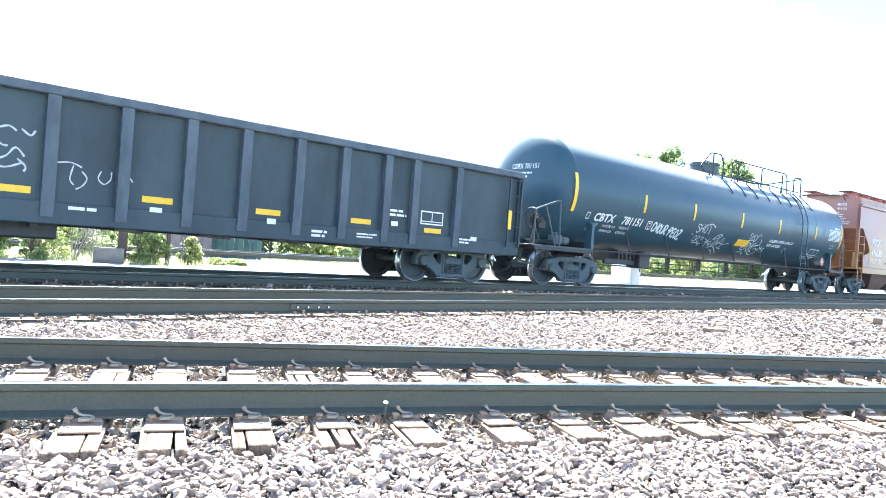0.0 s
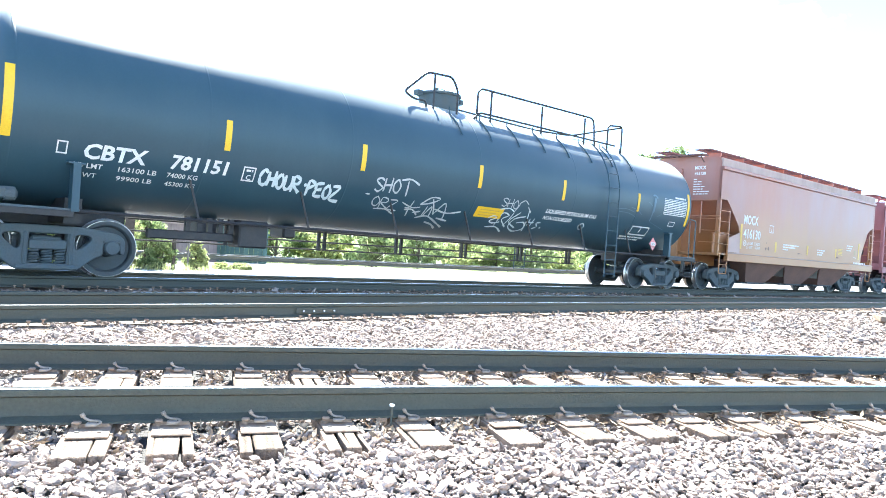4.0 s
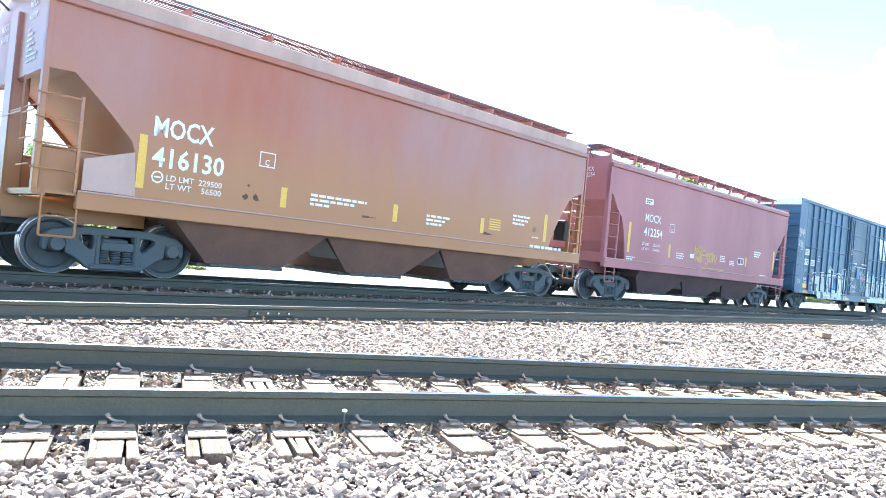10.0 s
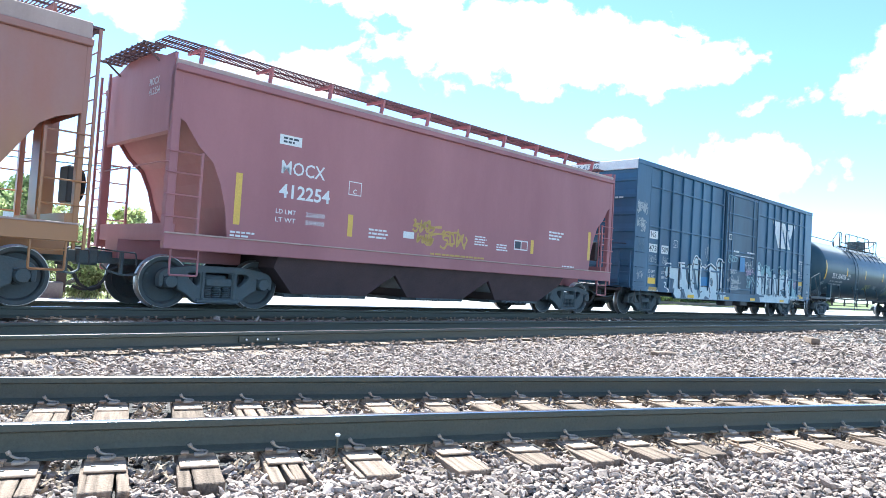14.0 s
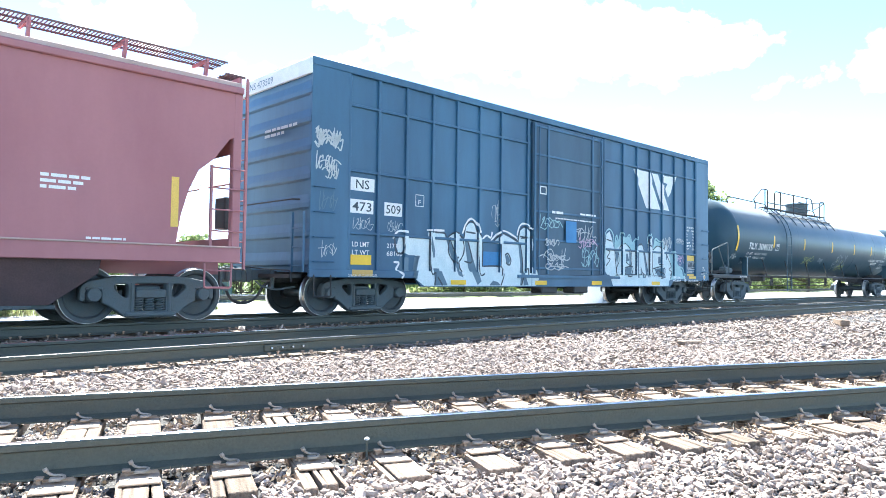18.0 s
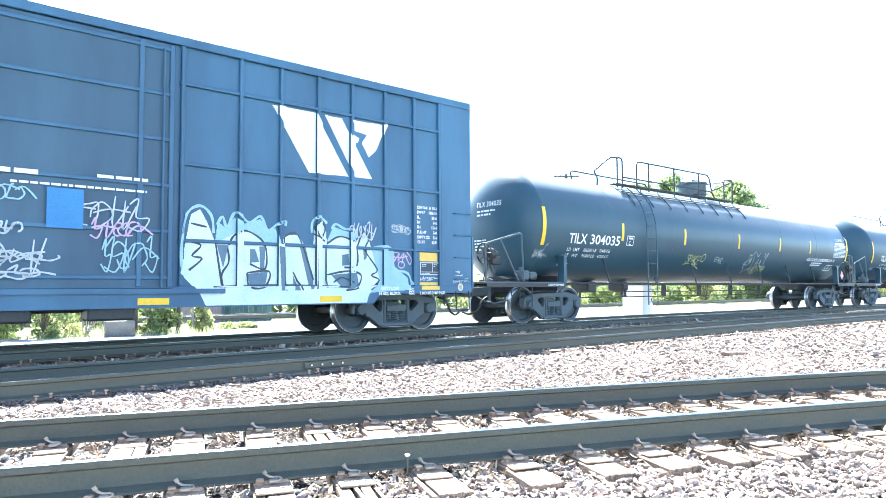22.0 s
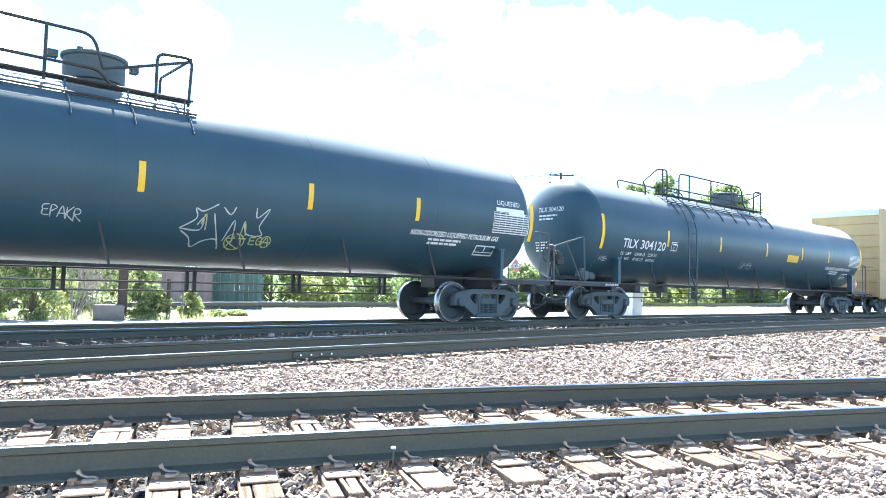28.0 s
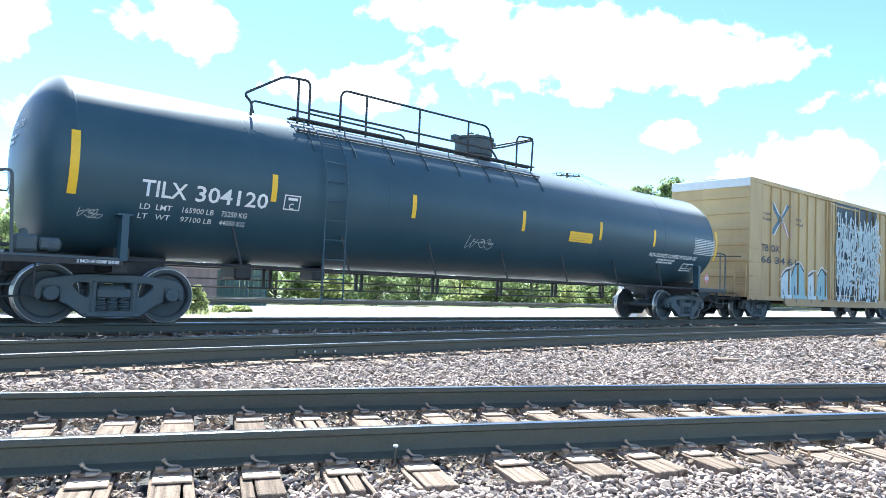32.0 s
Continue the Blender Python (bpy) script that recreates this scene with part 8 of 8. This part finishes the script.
for k in (-0.6, 0.6):
    wire((px + k * 0.77, py - k * 0.64, pz), (qx + k, qy, qz + 1.0), 1.6)
    wire((qx + k, qy, qz), (-60 + k, 62, 10.5), 0.8)

# ---- plants ----
def leaves(rnd, centre, radius, n, size):
    """Many small bent leaves round a centre, as vertex and face arrays."""
    d = rnd.normal(size=(n, 3))
    d /= np.linalg.norm(d, axis=1)[:, None]
    p = np.array(centre) + d * np.array(radius) * (rnd.uniform(0.15, 1.0, (n, 1)) ** 0.5)
    a = rnd.normal(size=(n, 3))
    a /= np.linalg.norm(a, axis=1)[:, None]
    b = np.cross(a, rnd.normal(size=(n, 3)))
    b /= np.linalg.norm(b, axis=1)[:, None]
    k = size * rnd.uniform(0.6, 1.4, (n, 1))
    return np.stack([p - a * k, p + b * k * 0.6, p + a * k, p - b * k * 0.6], 1).reshape(-1, 3)

def plant(name, label, category, x, y, clumps, mat, size, trunk, seed, z0=-0.3, group=""):
    """A trunk or stems with limbs, and a crown of leaf clumps; clumps: (dx, dy, z, radius, leaves)."""
    rnd = np.random.RandomState(seed)
    e = empty(name, label, category, group)
    e.location = (x, y, z0)
    v = np.concatenate([leaves(rnd, (dx, dy, z), (r, r, r * 0.8), n, size) for dx, dy, z, r, n in clumps])
    f = np.arange(len(v)).reshape(-1, 4)
    me = bpy.data.meshes.new("crown")
    me.from_pydata(v.tolist(), [], f.tolist())
    me.materials.append(mat)
    ob = new("crown", me)
    ob.parent = e
    bm = bmesh.new()
    zt = max(c[2] for c in clumps)
    if trunk > 0:
        tube(bm, [(0, 0, -0.1), (0.05 * zt / 3, 0, zt * 0.4), (0, 0.03, zt * 0.75)], trunk, 8)
    for dx, dy, z, r, n in clumps[::max(1, len(clumps) // 12)]:
        tube(bm, [(0, 0, zt * 0.15 if trunk > 0 else -0.05), (dx * 0.5, dy * 0.5, z * 0.6), (dx, dy, z)], max(0.012, trunk * 0.35), 5)
    part("trunk", bm, M_BARK, e)
    return e

def crown(rnd, w, z0, z1, n, leaf):
    out = []
    for _ in range(n):
        u = rnd.uniform(0, 1)
        z = z0 + (z1 - z0) * u
        spread = w * math.sqrt(max(0.05, 1 - (2 * u - 0.85) ** 2))
        a = rnd.uniform(0, 6.28)
        rr = spread * math.sqrt(rnd.uniform(0, 1))
        out.append((rr * math.cos(a), rr * math.sin(a), z, w * rnd.uniform(0.16, 0.36), leaf))
    return out

rnd = np.random.RandomState(40)
def polar(az, r):
    return r * math.sin(radians(az)), r * math.cos(radians(az))
# bushes close behind the train: azimuth, distance, width, height, tone
for i, (az, r, w, h, m) in enumerate(((4.5, 21.5, 1.0, 2.9, 0), (7.2, 21.3, 0.9, 2.4, 1), (9.4, 21.6, 0.75, 2.6, 0), (11.6, 21.4, 0.75, 2.2, 0), (12.9, 22.6, 0.6, 2.7, 1), (18.6, 21.9, 0.62, 1.75, 0), (19.7, 22.1, 0.4, 1.1, 0), (22.2, 22.4, 0.40, 0.95, 1),
                                       (14.9, 26.0, 1.1, 3.3, 0), (17.2, 26.6, 1.0, 3.0, 1), (24.2, 23.6, 0.35, 0.35, 1), (25.6, 24.2, 0.35, 0.3, 1))):
    x, y = polar(az, r)
    plant("bush", "leafy green bush beside the yard" if m == 0 else "bright yellow-green bush beside the yard", "bush", x, y, crown(rnd, w, 0.15, h, 44, 85), M_LEAF2 if m else M_LEAF, 0.05, 0.018, 50 + i, group="lineside bushes")
def bare_shrub(az, r, h, seed):
    """A leafless shrub: stems that fork twice into thin twigs."""
    rnd = random.Random(seed)
    x, y = polar(az, r)
    e = empty("bare_shrub", "leafless grey shrub with thin forked twigs", "shrub")
    e.location = (x, y, -0.25)
    for _ in range(9):
        bm = bmesh.new()
        a, lean = rnd.uniform(0, 6.28), rnd.uniform(0.15, 0.55)
        tip = Vector((math.cos(a) * lean * h, math.sin(a) * lean * h, h * rnd.uniform(0.7, 1.05)))
        mid = tip * 0.5 + Vector((rnd.uniform(-0.1, 0.1), rnd.uniform(-0.1, 0.1), 0.1))
        tube(bm, [(0, 0, 0), mid, tip], 0.014, 5)
        for k in range(7):
            p = mid.lerp(tip, k / 7)
            q = p + Vector((rnd.uniform(-0.35, 0.35), rnd.uniform(-0.35, 0.35), rnd.uniform(0.1, 0.4)))
            tube(bm, [p, q], 0.007, 4)
        part("stem", bm, M_TWIG, e)
bare_shrub(14.2, 21.6, 2.1, 3)
bare_shrub(15.6, 22.2, 1.9, 4)
# belt of trees behind the yard
for i, az in enumerate(list(np.arange(1, 30, 3.4)) + [math.degrees(math.atan(k)) for k in np.arange(0.62, 3.6, 0.105)]):
    r = 37 + 3 * math.sin(i * 1.7)
    h = (3.1 + 0.35 * math.sin(i * 2.3)) if 17 < az < 30 else (4.6 + 0.8 * math.sin(i * 2.3)) if az < 30 else (2.4 + 0.5 * math.sin(i * 1.9))
    x, y = polar(az, min(r, r) if az < 25 else (33 + 2 * math.sin(i * 1.7)) / math.cos(radians(az)))
    plant("tree" if h > 3.5 else "hedge_bush", "leafy green tree at the edge of the yard" if h > 3.5 else "green hedge bush at the edge of the yard", "tree" if h > 3.5 else "bush", x, y,
          crown(rnd, 1.9, 0.3, h, 34, 75), M_LEAF if i % 3 else M_LEAF2, 0.13, 0.07, 80 + i, -0.35, "trees behind the yard")
# tall trees beyond
for i, (az, r, w, z0, h) in enumerate(((57.4, 85, 3.3, 3.5, 13.4), (59.4, 87, 3.9, 3.5, 14.6), (63.9, 82, 4.8, 3.0, 12.5), (12.5, 55, 2.6, 1.0, 5.6), (7.5, 50, 2.2, 1.0, 5.2), (72, 95, 5.0, 2.0, 8.0), (53, 95, 4.0, 1.0, 6.5))):
    x, y = polar(az, r)
    plant("tree", "tall leafy green tree beyond the yard", "tree", x, y, crown(rnd, w, z0, h, 110, 90), M_LEAF, 0.20, 0.22, 140 + i, -0.35, "trees beyond the yard")
# long low bank of green far away
def far_woods():
    rnd = np.random.RandomState(9)
    vs = []
    for az in np.arange(-6, 92, 0.55):
        x, y = polar(az, 120 + 12 * math.sin(az * 0.9))
        y = max(y, 52 + 5 * math.sin(az))
        vs.append(leaves(rnd, (x, y, 1.6 + 0.8 * math.sin(az * 1.3)), (2.2, 2.2, 1.8), 80, 0.42))
    v = np.concatenate(vs)
    me = bpy.data.meshes.new("far_woods")
    me.from_pydata(v.tolist(), [], np.arange(len(v)).reshape(-1, 4).tolist())
    me.materials.append(M_LEAF)
    tagged(new("far_woods", me), "distant belt of green woods", "woods", kind="stuff")
far_woods()
def grass():
    """Tufts of yellow-green grass along the yard's edge."""
    rnd = np.random.RandomState(11)
    verts, faces = [], []
    spots = [(az, r) for az in np.arange(3, 24, 0.2) for r in (20.9 + rnd.rand() * 0.9, 21.8 + rnd.rand() * 2.5)] + [(az, (29 + 3.0 * rnd.rand()) / math.cos(radians(az))) for az in np.degrees(np.arctan(np.arange(0.45, 3.4, 0.010)))]
    for az, r in spots:
        x, y = polar(az + rnd.uniform(-0.2, 0.2), r)
        for _ in range(14):
            bx, by = x + rnd.normal(0, 0.22), y + rnd.normal(0, 0.22)
            h, a = rnd.uniform(0.10, 0.30), rnd.uniform(0, 6.28)
            k = len(verts)
            verts += [(bx - 0.012 * math.cos(a), by - 0.012 * math.sin(a), -0.2), (bx + 0.012 * math.cos(a), by + 0.012 * math.sin(a), -0.2), (bx + rnd.normal(0, 0.07), by + rnd.normal(0, 0.07), -0.15 + h)]
            faces.append((k, k + 1, k + 2))
    me = bpy.data.meshes.new("grass")
    me.from_pydata(verts, [], faces)
    me.materials.append(M_LEAF2)
    tagged(new("grass", me), "tufts of yellow-green grass along the gravel", "grass", kind="stuff")
grass()

# ---- clouds: a far backdrop of bright heaps ----
def cloud_material():
    m = bpy.data.materials.new("cloud")
    m.use_nodes = True
    t = m.node_tree
    t.nodes.remove(t.nodes["Principled BSDF"])
    out = t.nodes["Material Output"]
    co = t.nodes.new("ShaderNodeTexCoord")
    sub = t.nodes.new("ShaderNodeVectorMath")
    sub.operation = "SUBTRACT"
    sub.inputs[1].default_value = (0.5, 0.5, 0.5)
    t.links.new(co.outputs["Generated"], sub.inputs[0])
    ln = t.nodes.new("ShaderNodeVectorMath")
    ln.operation = "LENGTH"
    t.links.new(sub.outputs[0], ln.inputs[0])
    no = t.nodes.new("ShaderNodeTexNoise")
    no.noise_dimensions = "4D"
    no.inputs["Scale"].default_value, no.inputs["Detail"].default_value, no.inputs["Roughness"].default_value = 0.011, 8, 0.55
    t.links.new(co.outputs["Object"], no.inputs["Vector"])
    info = t.nodes.new("ShaderNodeObjectInfo")
    wk = t.nodes.new("ShaderNodeMath")
    wk.operation = "MULTIPLY"
    wk.inputs[1].default_value = 37.0
    t.links.new(info.outputs["Random"], wk.inputs[0])
    t.links.new(wk.outputs[0], no.inputs["W"])
    ma = t.nodes.new("ShaderNodeMath")
    ma.operation = "MULTIPLY_ADD"
    ma.inputs[1].default_value = -1.15
    t.links.new(ln.outputs["Value"], ma.inputs[0])
    t.links.new(no.outputs["Fac"], ma.inputs[2])
    mr = t.nodes.new("ShaderNodeMapRange")
    mr.interpolation_type = "SMOOTHSTEP"
    mr.inputs["From Min"].default_value, mr.inputs["From Max"].default_value = 0.10, 0.25
    t.links.new(ma.outputs[0], mr.inputs["Value"])
    em = t.nodes.new("ShaderNodeEmission")
    em.inputs["Color"].default_value, em.inputs["Strength"].default_value = (1.0, 0.99, 0.97, 1), 0.85
    tr = t.nodes.new("ShaderNodeBsdfTransparent")
    mx = t.nodes.new("ShaderNodeMixShader")
    t.links.new(mr.outputs["Result"], mx.inputs["Fac"])
    t.links.new(tr.outputs[0], mx.inputs[1])
    t.links.new(em.outputs[0], mx.inputs[2])
    t.links.new(mx.outputs[0], out.inputs["Surface"])
    return m
M_CLOUD = cloud_material()
def cloud(az, el, w, h, seed):
    r = 1600
    x, y = polar(az, r * math.cos(radians(el)))
    z = r * math.sin(radians(el))
    hw, hh = r * math.tan(radians(w)), r * math.tan(radians(h))
    bm = bmesh.new()
    vs = [bm.verts.new(p) for p in ((-hw, 0, -hh), (hw, 0, -hh), (hw, 0, hh), (-hw, 0, hh))]
    bm.faces.new(vs)
    ob = part("backdrop_cloud", bm, M_CLOUD)
    ob.matrix_world = pose(x, y, z, -el, 0, -az)
    tagged(ob, "bright white heap cloud in a blue sky", "cloud", kind="structure")
CLOUDS = [(51, 19.2, 17, 6.5, 1), (60, 17.5, 13, 4.2, 2), (41, 22, 9, 5, 3), (19.5, 18.7, 7, 4.2, 4), (7.5, 17.5, 5, 5, 5), (33, 15.5, 9, 3.2, 6), (69, 9.5, 9, 4.0, 7), (58.5, 12.3, 4, 2.0, 8), (15, 24, 5, 2.6, 9), (13, 11, 7, 3.0, 10)]
# clouds round the unseen sky, added to brighten the train's near side
CLOUDS += [(84 + 17 * i, 12 + 9 * math.sin(i * 2.1) + 4, 12 + 3 * math.cos(i * 1.3), 6, 20 + i) for i in range(16)] + [(100 + 32 * i, 33 + 4 * math.sin(i * 1.7), 14, 7, 40 + i) for i in range(7)]
for c in CLOUDS:
    cloud(*c)

stones()
motions()
